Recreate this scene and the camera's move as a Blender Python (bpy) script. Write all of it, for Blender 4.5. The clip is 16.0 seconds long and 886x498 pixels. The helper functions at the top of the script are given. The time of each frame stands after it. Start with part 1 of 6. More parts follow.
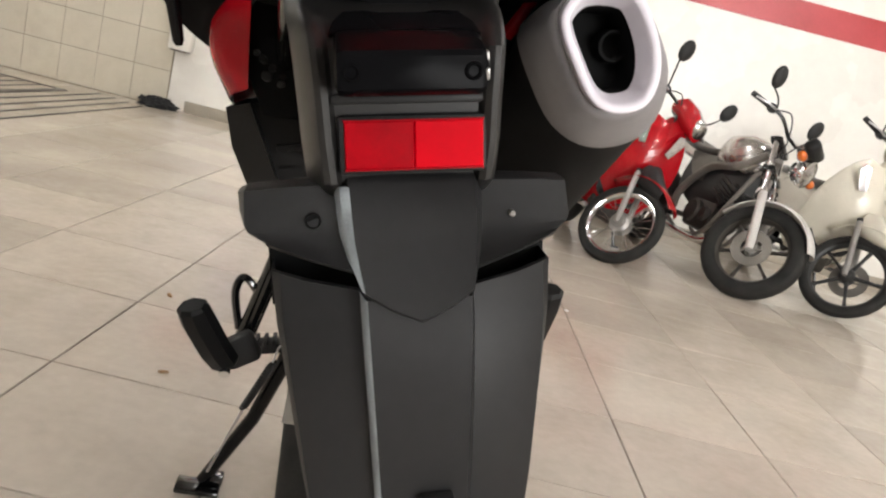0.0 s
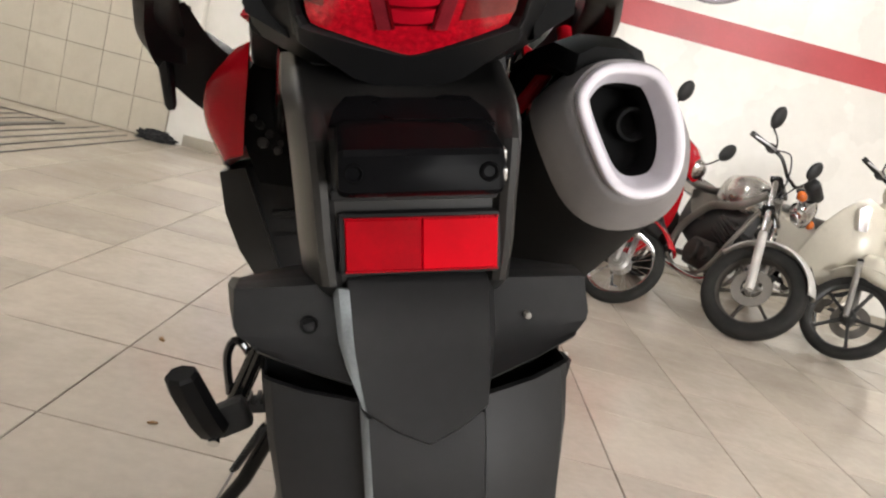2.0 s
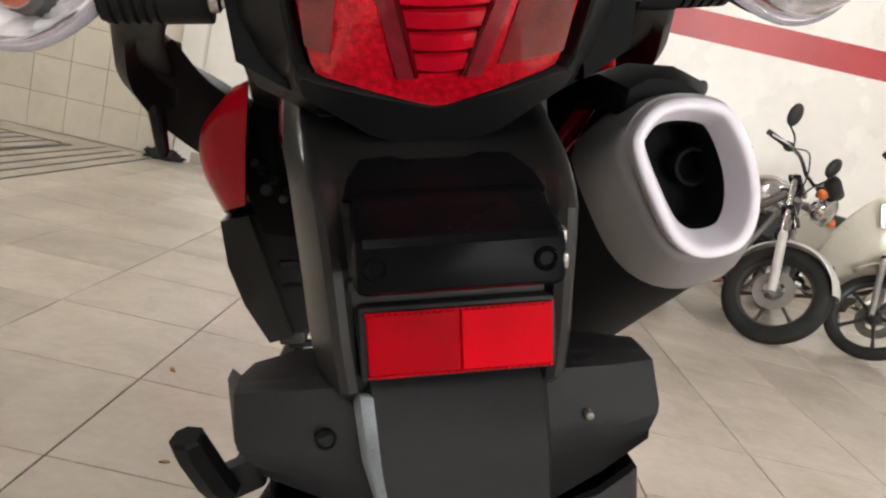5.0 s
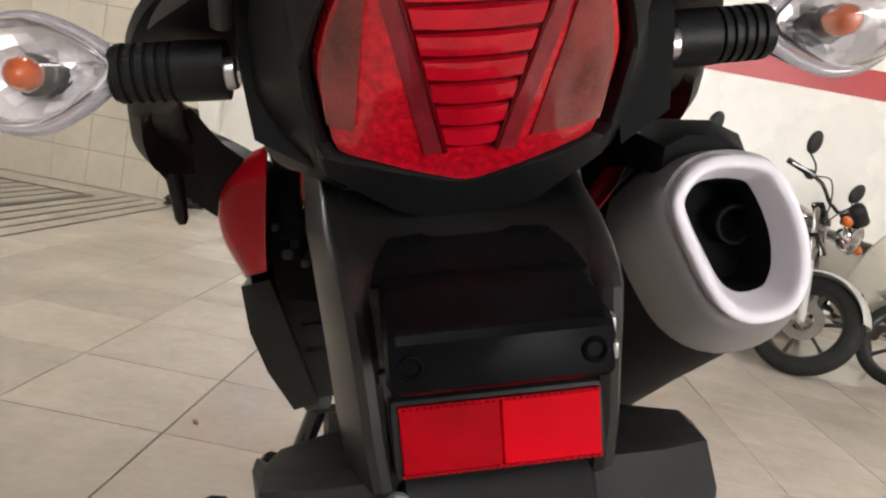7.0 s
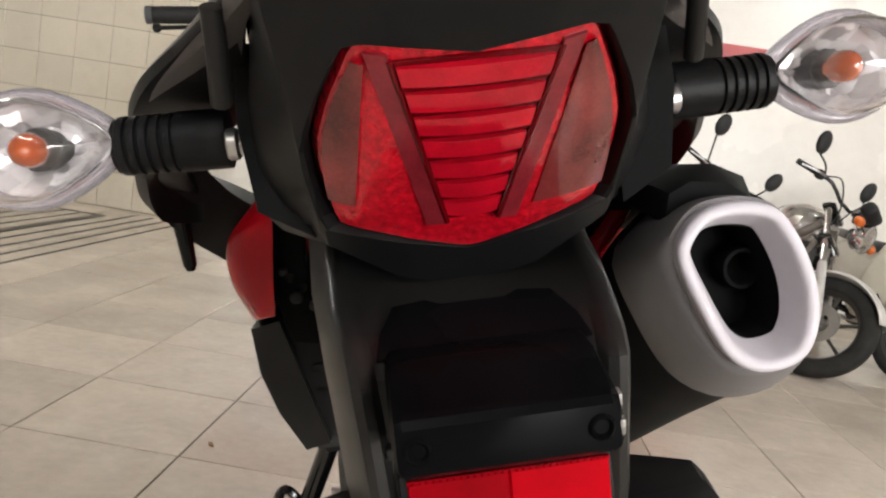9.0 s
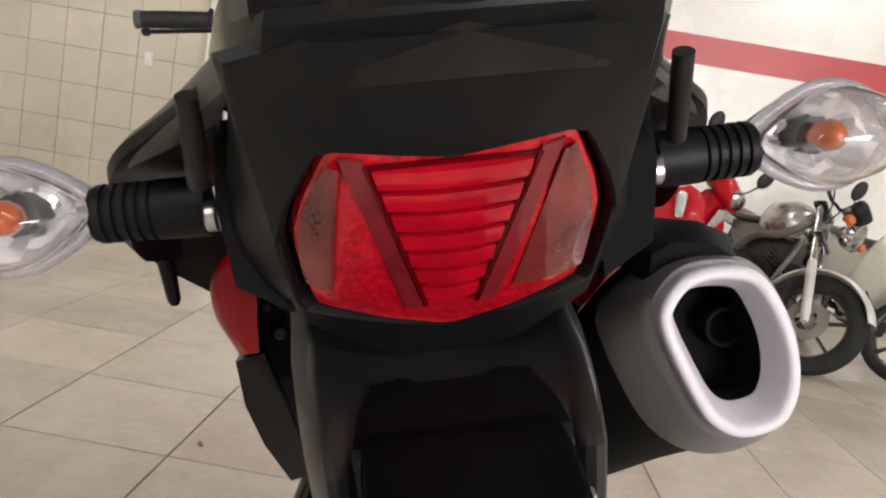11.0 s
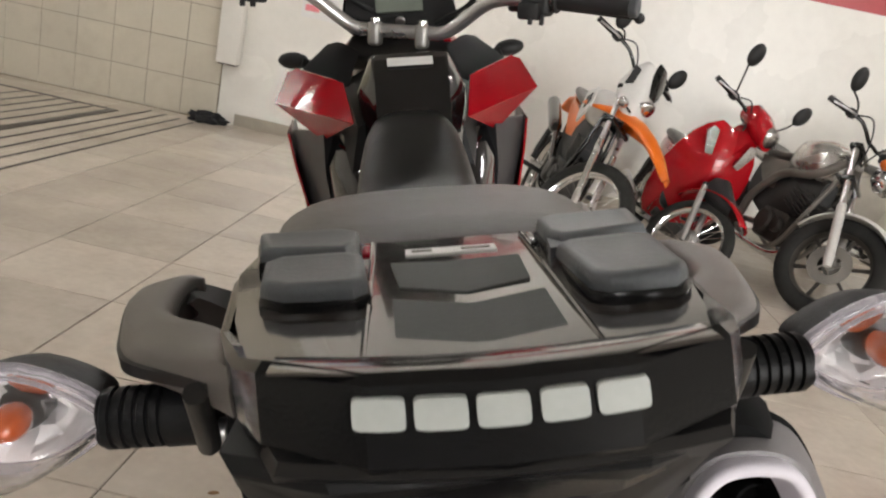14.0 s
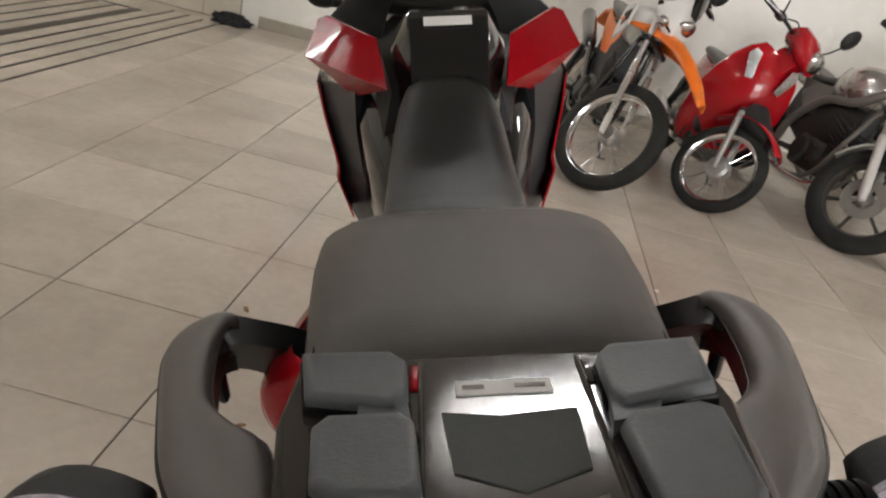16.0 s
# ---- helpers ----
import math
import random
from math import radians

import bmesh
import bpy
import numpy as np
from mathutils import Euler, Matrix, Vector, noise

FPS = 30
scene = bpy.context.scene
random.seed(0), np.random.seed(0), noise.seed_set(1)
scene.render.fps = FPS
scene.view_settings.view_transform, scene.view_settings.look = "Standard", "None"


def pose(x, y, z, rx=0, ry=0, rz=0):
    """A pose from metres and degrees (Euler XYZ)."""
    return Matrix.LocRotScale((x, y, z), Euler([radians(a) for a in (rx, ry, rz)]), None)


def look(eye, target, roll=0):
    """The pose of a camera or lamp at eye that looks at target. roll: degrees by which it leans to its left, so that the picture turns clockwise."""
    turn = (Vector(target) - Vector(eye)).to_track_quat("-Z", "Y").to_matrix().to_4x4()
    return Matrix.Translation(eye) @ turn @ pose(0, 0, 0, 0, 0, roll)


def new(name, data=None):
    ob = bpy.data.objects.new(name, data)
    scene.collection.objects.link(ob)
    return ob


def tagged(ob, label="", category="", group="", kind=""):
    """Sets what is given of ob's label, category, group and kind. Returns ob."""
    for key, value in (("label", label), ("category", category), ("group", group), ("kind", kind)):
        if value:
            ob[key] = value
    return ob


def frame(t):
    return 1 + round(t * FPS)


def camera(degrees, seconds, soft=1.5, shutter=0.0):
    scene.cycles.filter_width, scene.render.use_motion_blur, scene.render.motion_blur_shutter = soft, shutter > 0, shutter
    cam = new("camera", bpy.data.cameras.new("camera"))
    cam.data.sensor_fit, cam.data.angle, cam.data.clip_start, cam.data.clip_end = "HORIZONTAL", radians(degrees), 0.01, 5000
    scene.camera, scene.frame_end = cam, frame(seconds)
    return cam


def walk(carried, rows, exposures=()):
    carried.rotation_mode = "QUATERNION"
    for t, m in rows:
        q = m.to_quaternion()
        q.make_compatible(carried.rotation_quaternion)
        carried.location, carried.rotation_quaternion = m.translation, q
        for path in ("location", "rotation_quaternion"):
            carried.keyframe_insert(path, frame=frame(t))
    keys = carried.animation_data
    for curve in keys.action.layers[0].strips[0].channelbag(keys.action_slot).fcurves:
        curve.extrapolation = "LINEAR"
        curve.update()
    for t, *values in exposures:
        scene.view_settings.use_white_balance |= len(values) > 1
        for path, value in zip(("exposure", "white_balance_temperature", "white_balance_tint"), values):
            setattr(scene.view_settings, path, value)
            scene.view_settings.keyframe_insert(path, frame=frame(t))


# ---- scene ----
cam = camera(60.5, 16.0, soft=2.2, shutter=0.4)
PATH = [
    (0, (-0.002, 0.047, 0.886), (0.054, 1.998, 0.449), 14.5),
    (0.5, (-0.006, 0.059, 0.892), (0.056, 2.015, 0.482), 15.2),
    (1, (-0.011, 0.069, 0.902), (0.05, 2.032, 0.524), 15.1),
    (1.5, (-0.014, 0.083, 0.911), (0.039, 2.05, 0.55), 15.2),
    (2, (-0.019, 0.098, 0.917), (0.025, 2.065, 0.559), 14.9),
    (2.5, (-0.024, 0.118, 0.921), (0.024, 2.085, 0.563), 14.9),
    (3, (-0.028, 0.13, 0.927), (0.017, 2.098, 0.574), 14.6),
    (5.5, (-0.044, 0.194, 0.941), (-0.042, 2.163, 0.59), 12.5),
    (6, (-0.047, 0.202, 0.943), (-0.063, 2.175, 0.619), 12.2),
    (6.5, (-0.05, 0.206, 0.949), (-0.083, 2.184, 0.659), 11.4),
    (7, (-0.052, 0.208, 0.955), (-0.108, 2.189, 0.684), 10.8),
    (7.5, (-0.054, 0.209, 0.963), (-0.121, 2.191, 0.703), 10.0),
    (8, (-0.054, 0.211, 0.97), (-0.136, 2.192, 0.712), 9.5),
    (8.5, (-0.054, 0.211, 0.976), (-0.143, 2.193, 0.718), 9.0),
    (11, (-0.055, 0.219, 1.024), (-0.118, 2.197, 0.737), 9.7),
    (11.5, (-0.058, 0.227, 1.04), (-0.117, 2.201, 0.728), 9.6),
    (12, (-0.061, 0.231, 1.061), (-0.132, 2.198, 0.706), 9.6),
    (12.5, (-0.065, 0.241, 1.086), (-0.137, 2.199, 0.684), 9.8),
    (13, (-0.072, 0.25, 1.112), (-0.143, 2.199, 0.668), 10.2),
    (13.5, (-0.08, 0.261, 1.138), (-0.148, 2.196, 0.636), 11.4),
    (14, (-0.089, 0.273, 1.163), (-0.153, 2.197, 0.62), 12.2),
    (14.5, (-0.1, 0.288, 1.19), (-0.167, 2.194, 0.585), 13.1),
    (15, (-0.111, 0.303, 1.213), (-0.173, 2.19, 0.554), 14.0),
    (15.5, (-0.124, 0.32, 1.232), (-0.178, 2.186, 0.514), 14.3),
    (16, (-0.13, 0.329, 1.251), (-0.188, 2.165, 0.458), 14.2),
]
walk(cam, [(t, look(eye, target, roll)) for t, eye, target, roll in PATH],
     exposures=[(0.0, 0.46), (3.2, 0.33), (5.5, 0.24), (8.5, 0.24), (11, 0.2), (12.5, 0.17), (14, 0.04), (16, -0.16)])

# ---- world and light ----
world = bpy.data.worlds.new("world")
scene.world = world
world.use_nodes = True
wn = world.node_tree.nodes
sky = wn.new("ShaderNodeTexSky")
sky.sky_type, sky.sun_disc = "NISHITA", False
sky.sun_elevation, sky.sun_rotation = radians(50), radians(150)
world.node_tree.links.new(sky.outputs[0], wn["Background"].inputs[0])
wn["Background"].inputs[1].default_value = 0.12

WALL_Y, BACK_Y, SIDE_X, CEIL = 6.82, -5.5, 7.6, 3.3


def area(name, m, sx, sy, power, col):
    d = bpy.data.lights.new(name, "AREA")
    d.shape, d.size, d.size_y, d.energy, d.color = "RECTANGLE", sx, sy, power, col
    ob = new(name, d)
    ob.matrix_world = m
    return ob


# daylight through the wide gateway behind
area("gateway_daylight", look((4.9, BACK_Y - 0.15, 1.45), (4.9, 2, 1.2)), 4.6, 2.6, 420, (1.0, 0.985, 0.97))


# ---- materials ----
def mat(name, col, rough=0.5, metal=0.0, var=0.12, scale=6.0, bump=0.0, bscale=200.0, coat=0.0, trans=0.0, spec=0.5,
        rvar=0.1, dirt=None, rnd=0.0, world=False, stain=None):
    m = bpy.data.materials.new(name)
    m.use_nodes = True
    n, l = m.node_tree.nodes, m.node_tree.links
    b = n["Principled BSDF"]
    b.inputs["Metallic"].default_value = metal
    b.inputs["Coat Weight"].default_value = coat
    b.inputs["Coat Roughness"].default_value = 0.04
    b.inputs["Transmission Weight"].default_value = trans
    b.inputs["Specular IOR Level"].default_value = spec
    tc = n.new("ShaderNodeTexCoord")
    geo = n.new("ShaderNodeNewGeometry")

    def noise_tex(sc, detail=4.0):
        t = n.new("ShaderNodeTexNoise")
        t.inputs["Scale"].default_value, t.inputs["Detail"].default_value = sc, detail
        l.new(geo.outputs["Position"] if world else tc.outputs["Object"], t.inputs["Vector"])
        return t

    big, fine = noise_tex(scale), noise_tex(scale * 14, 6.0)
    add = n.new("ShaderNodeMath")
    add.operation = "MULTIPLY_ADD"
    add.inputs[1].default_value = 0.4
    l.new(fine.outputs[0], add.inputs[0])
    l.new(big.outputs[0], add.inputs[2])
    ramp = n.new("ShaderNodeValToRGB")
    ramp.color_ramp.elements[0].position, ramp.color_ramp.elements[1].position = 0.4, 1.0
    ramp.color_ramp.elements[0].color = (*[c * (1 - var) for c in col], 1)
    ramp.color_ramp.elements[1].color = (*[min(1, c * (1 + var)) for c in (dirt or col)], 1)
    l.new(add.outputs[0], ramp.inputs[0])
    out = ramp.outputs[0]
    if rnd:
        oi = n.new("ShaderNodeObjectInfo")
        mp = n.new("ShaderNodeMapRange")
        mp.inputs[3].default_value, mp.inputs[4].default_value = 1 - rnd, 1 + rnd
        l.new(oi.outputs["Random"], mp.inputs[0])
        hs = n.new("ShaderNodeHueSaturation")
        l.new(mp.outputs[0], hs.inputs["Value"])
        l.new(out, hs.inputs["Color"])
        out = hs.outputs[0]
    if stain:
        # worn and dirty patches: broad clouds broken up by fine grit
        cloud, grit = noise_tex(stain[2], 8.0), noise_tex(stain[2] * 9, 5.0)
        pr = n.new("ShaderNodeMath")
        pr.operation = "MULTIPLY"
        l.new(cloud.outputs[0], pr.inputs[0])
        l.new(grit.outputs[0], pr.inputs[1])
        sr = n.new("ShaderNodeMapRange")
        sr.inputs[1].default_value, sr.inputs[2].default_value, sr.inputs[4].default_value = 0.24, 0.44, stain[1]
        l.new(pr.outputs[0], sr.inputs[0])
        mx = n.new("ShaderNodeMix")
        mx.data_type = "RGBA"
        l.new(sr.outputs[0], mx.inputs["Factor"])
        l.new(out, mx.inputs[6])
        mx.inputs[7].default_value = (*stain[0], 1)
        out = mx.outputs[2]
    l.new(out, b.inputs["Base Color"])
    rr = n.new("ShaderNodeMapRange")
    rr.inputs[3].default_value, rr.inputs[4].default_value = max(0.0, rough - rvar), min(1, rough + rvar)
    l.new(big.outputs[0], rr.inputs[0])
    l.new(rr.outputs[0], b.inputs["Roughness"])
    if bump:
        bt = noise_tex(bscale, 3.0)
        bp = n.new("ShaderNodeBump")
        bp.inputs["Strength"].default_value, bp.inputs["Distance"].default_value = bump, 0.001
        l.new(bt.outputs[0], bp.inputs["Height"])
        l.new(bp.outputs[0], b.inputs["Normal"])
    return m


def emit(name, col, strength):
    m = bpy.data.materials.new(name)
    m.use_nodes = True
    b = m.node_tree.nodes["Principled BSDF"]
    b.inputs["Emission Color"].default_value, b.inputs["Emission Strength"].default_value = (*col, 1), strength
    b.inputs["Base Color"].default_value = (*col, 1)
    return m


def stone_tile(name, col, dark, rough, rnd):
    """Polished porcelain with soft clouds, thin veins and scuffs."""
    m = mat(name, col, rough, 0.0, 0.07, 2.2, 0.05, 90.0, rnd=rnd, dirt=dark, rvar=0.09, world=True, stain=((0.36, 0.30, 0.23), 0.24, 1.1))
    return m


PLASTIC = mat("black_plastic", (0.0150, 0.0148, 0.0152), 0.52, var=0.25, scale=9, bump=0.12, bscale=900, spec=0.26)
PLASTIC_GREY = mat("charcoal_plastic", (0.0155, 0.0148, 0.0142), 0.38, var=0.2, scale=9, bump=0.08, bscale=900, spec=0.35)
SHROUD_GREY = mat("grey_shroud_plastic", (0.040, 0.040, 0.043), 0.42, var=0.2, scale=9, bump=0.1, bscale=900)
LAMP_BLACK = mat("plate_lamp_black", (0.004, 0.004, 0.0045), 0.26, var=0.3, scale=9, spec=0.03, rvar=0.05)
GLOSS_BLACK = mat("gloss_black", (0.005, 0.005, 0.0055), 0.13, var=0.3, scale=7, coat=0.6, rvar=0.05)
RUBBER = mat("rubber", (0.012, 0.012, 0.012), 0.6, var=0.3, scale=12, bump=0.3, bscale=500)
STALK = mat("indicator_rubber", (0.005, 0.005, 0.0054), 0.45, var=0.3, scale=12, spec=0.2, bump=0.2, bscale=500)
RUBBER_GREY = mat("grey_rubber", (0.080, 0.086, 0.091), 0.42, var=0.2, scale=14, bump=0.3, bscale=500)
INLAY = mat("inlay_rubber", (0.055, 0.06, 0.055), 0.7, var=0.2, scale=20, bump=0.4, bscale=700)
TYRE = mat("tyre_rubber", (0.010, 0.0098, 0.0095), 0.75, var=0.3, scale=14, bump=0.4, bscale=300, dirt=(0.020, 0.019, 0.017), spec=0.3)
VINYL_SHADED = mat("shaded_seat_vinyl", (0.011, 0.0112, 0.011), 0.34, var=0.2, scale=5, bump=0.6, bscale=1100)
VINYL = mat("seat_vinyl", (0.064, 0.058, 0.053), 0.36, var=0.14, scale=5, bump=0.6, bscale=1100)
RACK_EDGE = mat("rack_edge_paint", (0.006, 0.006, 0.0065), 0.16, var=0.3, scale=8, spec=0.4, bump=0.05, bscale=900, rvar=0.08)
# gloss black of the rack, lifted to brown for the ceiling's reflection
RACK = mat("rack_black_ceiling_tint", (0.042, 0.036, 0.033), 0.08, var=0.15, scale=8, coat=0.8, bump=0.05, bscale=900, rvar=0.04)
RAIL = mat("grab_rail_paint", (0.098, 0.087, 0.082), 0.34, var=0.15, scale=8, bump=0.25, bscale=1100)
RED = mat("red_paint", (0.38, 0.003, 0.010), 0.24, var=0.10, scale=4, coat=0.16, spec=0.12, rvar=0.05)
RED2 = mat("scooter_red_paint", (0.38, 0.004, 0.010), 0.24, var=0.15, scale=4, coat=0.9, spec=0.15, rvar=0.06)
RED_LENS = mat("red_lens", (0.10, 0.001, 0.003), 0.14, var=0.3, scale=30, coat=0.1, spec=0.3, bump=0.2, bscale=300, rvar=0.05)
RED_TEX = mat("textured_red_lens", (0.52, 0.003, 0.014), 0.2, var=0.5, scale=260, coat=0.9, spec=0.4, bump=1.0, bscale=420, rvar=0.05)
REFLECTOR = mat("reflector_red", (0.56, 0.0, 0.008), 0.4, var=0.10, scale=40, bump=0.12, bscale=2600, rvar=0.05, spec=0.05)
REFLECTOR_DIM = mat("reflector_red_dimmed", (0.32, 0.0, 0.005), 0.3, var=0.25, scale=40, bump=0.12, bscale=2600, rvar=0.05, spec=0.06)
RIB_LENS = mat("ribbed_red_lens", (0.45, 0.004, 0.016), 0.10, var=0.3, scale=60, coat=0.35, spec=0.4, rvar=0.05)
COWL = mat("cowl_plastic", (0.007, 0.007, 0.0074), 0.46, var=0.25, scale=9, spec=0.22, bump=0.08, bscale=900)
MATTE = mat("matte_black_plastic", (0.005, 0.005, 0.0052), 0.7, var=0.25, scale=9, spec=0.12)
SEMI_BLACK = mat("semi_gloss_black", (0.005, 0.005, 0.0055), 0.19, var=0.3, scale=9, spec=0.22, rvar=0.08)
IND_REF = mat("indicator_reflector", (0.90, 0.82, 0.80), 0.24, 0.30, var=0.25, scale=60, bump=0.3, bscale=220, spec=0.4, rvar=0.08)
CLEAR_RIM = mat("clear_rim_plastic", (0.62, 0.58, 0.61), 0.12, var=0.05, scale=20, trans=0.75, bump=0.1, bscale=90, rvar=0.02)
CLEAR = mat("clear_plastic", (0.96, 0.95, 0.95), 0.02, var=0.01, scale=20, trans=1.0, bump=0.25, bscale=70, rvar=0.02)
EDGE = mat("panel_edge_highlight", (0.27, 0.30, 0.32), 0.4, var=0.45, scale=40, bump=0.2, bscale=600, rvar=0.1)
ALLOY_BROWN = mat("dull_cast_wheel", (0.065, 0.058, 0.05), 0.5, 0.5, var=0.25, scale=12, bump=0.3, bscale=400)
PINK_LENS = mat("smoky_side_lens", (0.17, 0.022, 0.022), 0.12, var=0.6, scale=45, coat=0.6, spec=0.4, rvar=0.05)
BAND_LENS = mat("smoky_band_lens", (0.20, 0.014, 0.022), 0.14, var=0.4, scale=45, coat=0.3, spec=0.4, rvar=0.05)
STEEL = mat("brushed_steel", (0.62, 0.61, 0.62), 0.3, 1.0, var=0.12, scale=20, bump=0.1, bscale=500)
TIP = mat("satin_aluminium_tip", (0.74, 0.70, 0.755), 0.40, 0.0, var=0.06, scale=14, bump=0.15, bscale=900)
CAN = mat("satin_silver_can", (0.24, 0.225, 0.23), 0.5, 0.15, var=0.12, scale=9, bump=0.2, bscale=900)
CHROME = mat("chrome", (0.80, 0.80, 0.80), 0.1, 1.0, var=0.08, scale=10, rvar=0.05)
ALLOY = mat("cast_alloy", (0.42, 0.41, 0.39), 0.45, 0.8, var=0.2, scale=12, bump=0.3, bscale=400)
ALLOY_DARK = mat("dark_alloy", (0.05, 0.05, 0.05), 0.45, 0.5, var=0.2, scale=12)
BULB = mat("dark_amber_bulb", (0.30, 0.055, 0.012), 0.16, var=0.4, scale=60, coat=0.8)
BAR = mat("anodised_bar", (0.66, 0.65, 0.65), 0.3, 0.9, var=0.08, scale=10)
ENGINE = mat("engine_metal", (0.07, 0.066, 0.062), 0.5, 0.6, var=0.35, scale=16, bump=0.5, bscale=250)
SILVER = mat("silver_paint", (0.56, 0.54, 0.51), 0.26, 0.8, var=0.15, scale=6, coat=0.5)
PALE_SILVER = mat("pale_silver_paint", (0.60, 0.58, 0.55), 0.38, 0.15, var=0.15, scale=9, coat=0.2)
GREY_PAINT = mat("worn_silver_frame", (0.19, 0.175, 0.155), 0.45, 0.3, var=0.2, scale=9)
ORANGE = mat("orange_plastic", (0.82, 0.17, 0.008), 0.35, var=0.12, scale=5, coat=0.12)
AMBER = mat("amber_lens", (0.60, 0.13, 0.018), 0.2, var=0.15, scale=40, coat=0.6)
WHITE = mat("white_plastic", (0.72, 0.71, 0.68), 0.35, var=0.07, scale=6, coat=0.3)
CREAM = mat("cream_paint", (0.66, 0.62, 0.52), 0.3, var=0.08, scale=4, coat=0.7)
LABEL = mat("white_label", (0.72, 0.71, 0.69), 0.5, var=0.06, scale=30)
LETTER = mat("pale_badge", (0.42, 0.44, 0.41), 0.3, var=0.1, scale=30, coat=0.3)
LCD = mat("lcd_glass", (0.16, 0.18, 0.15), 0.15, var=0.1, scale=20, coat=0.6)
MIRROR = mat("lamp_reflector", (0.62, 0.60, 0.60), 0.2, 1.0, var=0.3, scale=60, bump=1.0, bscale=130, rvar=0.05)
TILE_FLOOR = stone_tile("floor_porcelain", (0.540, 0.470, 0.390), (0.645, 0.575, 0.49), 0.17, 0.10)
GROUT = mat("floor_grout", (0.055, 0.045, 0.035), 0.85, var=0.3, scale=8)
TILE_WALL = mat("wall_ceramic", (0.60, 0.55, 0.45), 0.16, var=0.05, scale=3, bump=0.08, bscale=40, rnd=0.04, rvar=0.05, world=True, stain=((0.36, 0.30, 0.21), 0.16, 1.2))
GROUT_WALL = mat("wall_grout", (0.22, 0.19, 0.14), 0.85, var=0.3, scale=9)
PLASTER_GREY = mat("dimmed_back_wall", (0.20, 0.195, 0.185), 0.6, var=0.1, scale=1.5)
PLASTER = mat("white_wall_paint", (0.80, 0.775, 0.715), 0.27, var=0.05, scale=1.3, bump=0.35, bscale=25, rvar=0.08, stain=((0.50, 0.46, 0.40), 0.12, 0.9))
STRIPE = mat("red_wall_paint", (0.42, 0.045, 0.05), 0.32, var=0.15, scale=3, bump=0.2, bscale=30)
CEILING = mat("ceiling_paint", (0.30, 0.285, 0.265), 0.8, var=0.05, scale=1.5)
SKIRT = mat("skirting_stone", (0.36, 0.32, 0.26), 0.4, var=0.15, scale=5)
DARK_STRIP = mat("dark_floor_strip", (0.075, 0.065, 0.055), 0.5, var=0.3, scale=9)
CLOTH = mat("black_cloth", (0.015, 0.015, 0.016), 0.9, var=0.3, scale=20, bump=0.8, bscale=300)
LEAF = mat("dry_leaf", (0.30, 0.17, 0.07), 0.8, var=0.3, scale=40)
BLUE = mat("poster_blue", (0.05, 0.25, 0.55), 0.5, var=0.1, scale=9)
PINK = mat("poster_pink", (0.70, 0.22, 0.25), 0.5, var=0.1, scale=9)
TUBE_LIGHT = emit("lit_tube", (1.0, 0.975, 0.96), 104.0)


# ---- mesh helpers ----
def ob_mesh(name, bm, material, parent=None, label="", sharp=38, xf=None):
    if xf is not None:
        bm.transform(xf)
    bmesh.ops.recalc_face_normals(bm, faces=bm.faces)
    me = bpy.data.meshes.new(name)
    bm.to_mesh(me)
    bm.free()
    me.materials.append(material)
    me.shade_smooth()
    me.set_sharp_from_angle(angle=radians(sharp))
    ob = new(name, me)
    if parent:
        ob.parent = parent
    if label:
        ob["label"] = label
    return ob


def part(name, bm, material, parent, label="", sharp=38, xf=None):
    return ob_mesh(name, bm, material, parent, label, sharp, xf)


def BM():
    return bmesh.new()


def loft(bm, rings, cap=True):
    vs = [[bm.verts.new(p) for p in r] for r in rings]
    n = len(vs[0])
    for a, b in zip(vs, vs[1:]):
        for i in range(n):
            bm.faces.new((a[i], a[(i + 1) % n], b[(i + 1) % n], b[i]))
    if cap is True:
        bm.faces.new(vs[0][::-1])
    if cap:
        bm.faces.new(vs[-1])
    return bm


def spline(pts, k=6):
    pts = [Vector(p) for p in pts]
    p = [pts[0] * 2 - pts[1], *pts, pts[-1] * 2 - pts[-2]]
    out = []
    for i in range(1, len(p) - 2):
        for j in range(k):
            t = j / k
            a, b, c, d = p[i - 1], p[i], p[i + 1], p[i + 2]
            out.append(0.5 * (2 * b + (c - a) * t + (2 * a - 5 * b + 4 * c - d) * t * t + (3 * b - a - 3 * c + d) * t ** 3))
    return out + [pts[-1]]


def tube(bm, pts, r, n=12, cap=True, flat=None):
    """A swept tube; r a number or one per point; flat: up vector and squash of the cross-section across it."""
    pts = [Vector(p) for p in pts]
    rs = r if isinstance(r, (list, tuple)) else [r] * len(pts)
    rings, up = [], None
    for i, p in enumerate(pts):
        d = (pts[min(i + 1, len(pts) - 1)] - pts[max(i - 1, 0)]).normalized()
        if flat:
            side = d.cross(Vector(flat[0])).normalized()
            top = side.cross(d).normalized()
            sq = flat[1]
        else:
            if up is None:
                up = Vector((0, 0, 1)) if abs(d.z) < 0.9 else Vector((0, 1, 0))
            side = d.cross(up).normalized()
            up = side.cross(d).normalized()
            top, sq = up, 1.0
        rings.append([p + side * math.cos(2 * math.pi * j / n) * rs[i] + top * math.sin(2 * math.pi * j / n) * rs[i] * sq for j in range(n)])
    return loft(bm, rings, cap)


def stube(bm, pts, r, n=12, k=6, flat=None):
    if isinstance(r, (list, tuple)):
        rr = []
        for a, b in zip(r, r[1:]):
            rr += [a + (b - a) * j / k for j in range(k)]
        r = rr + [r[-1]] if len(r) > 1 else r
    return tube(bm, spline(pts, k), r, n, True, flat)


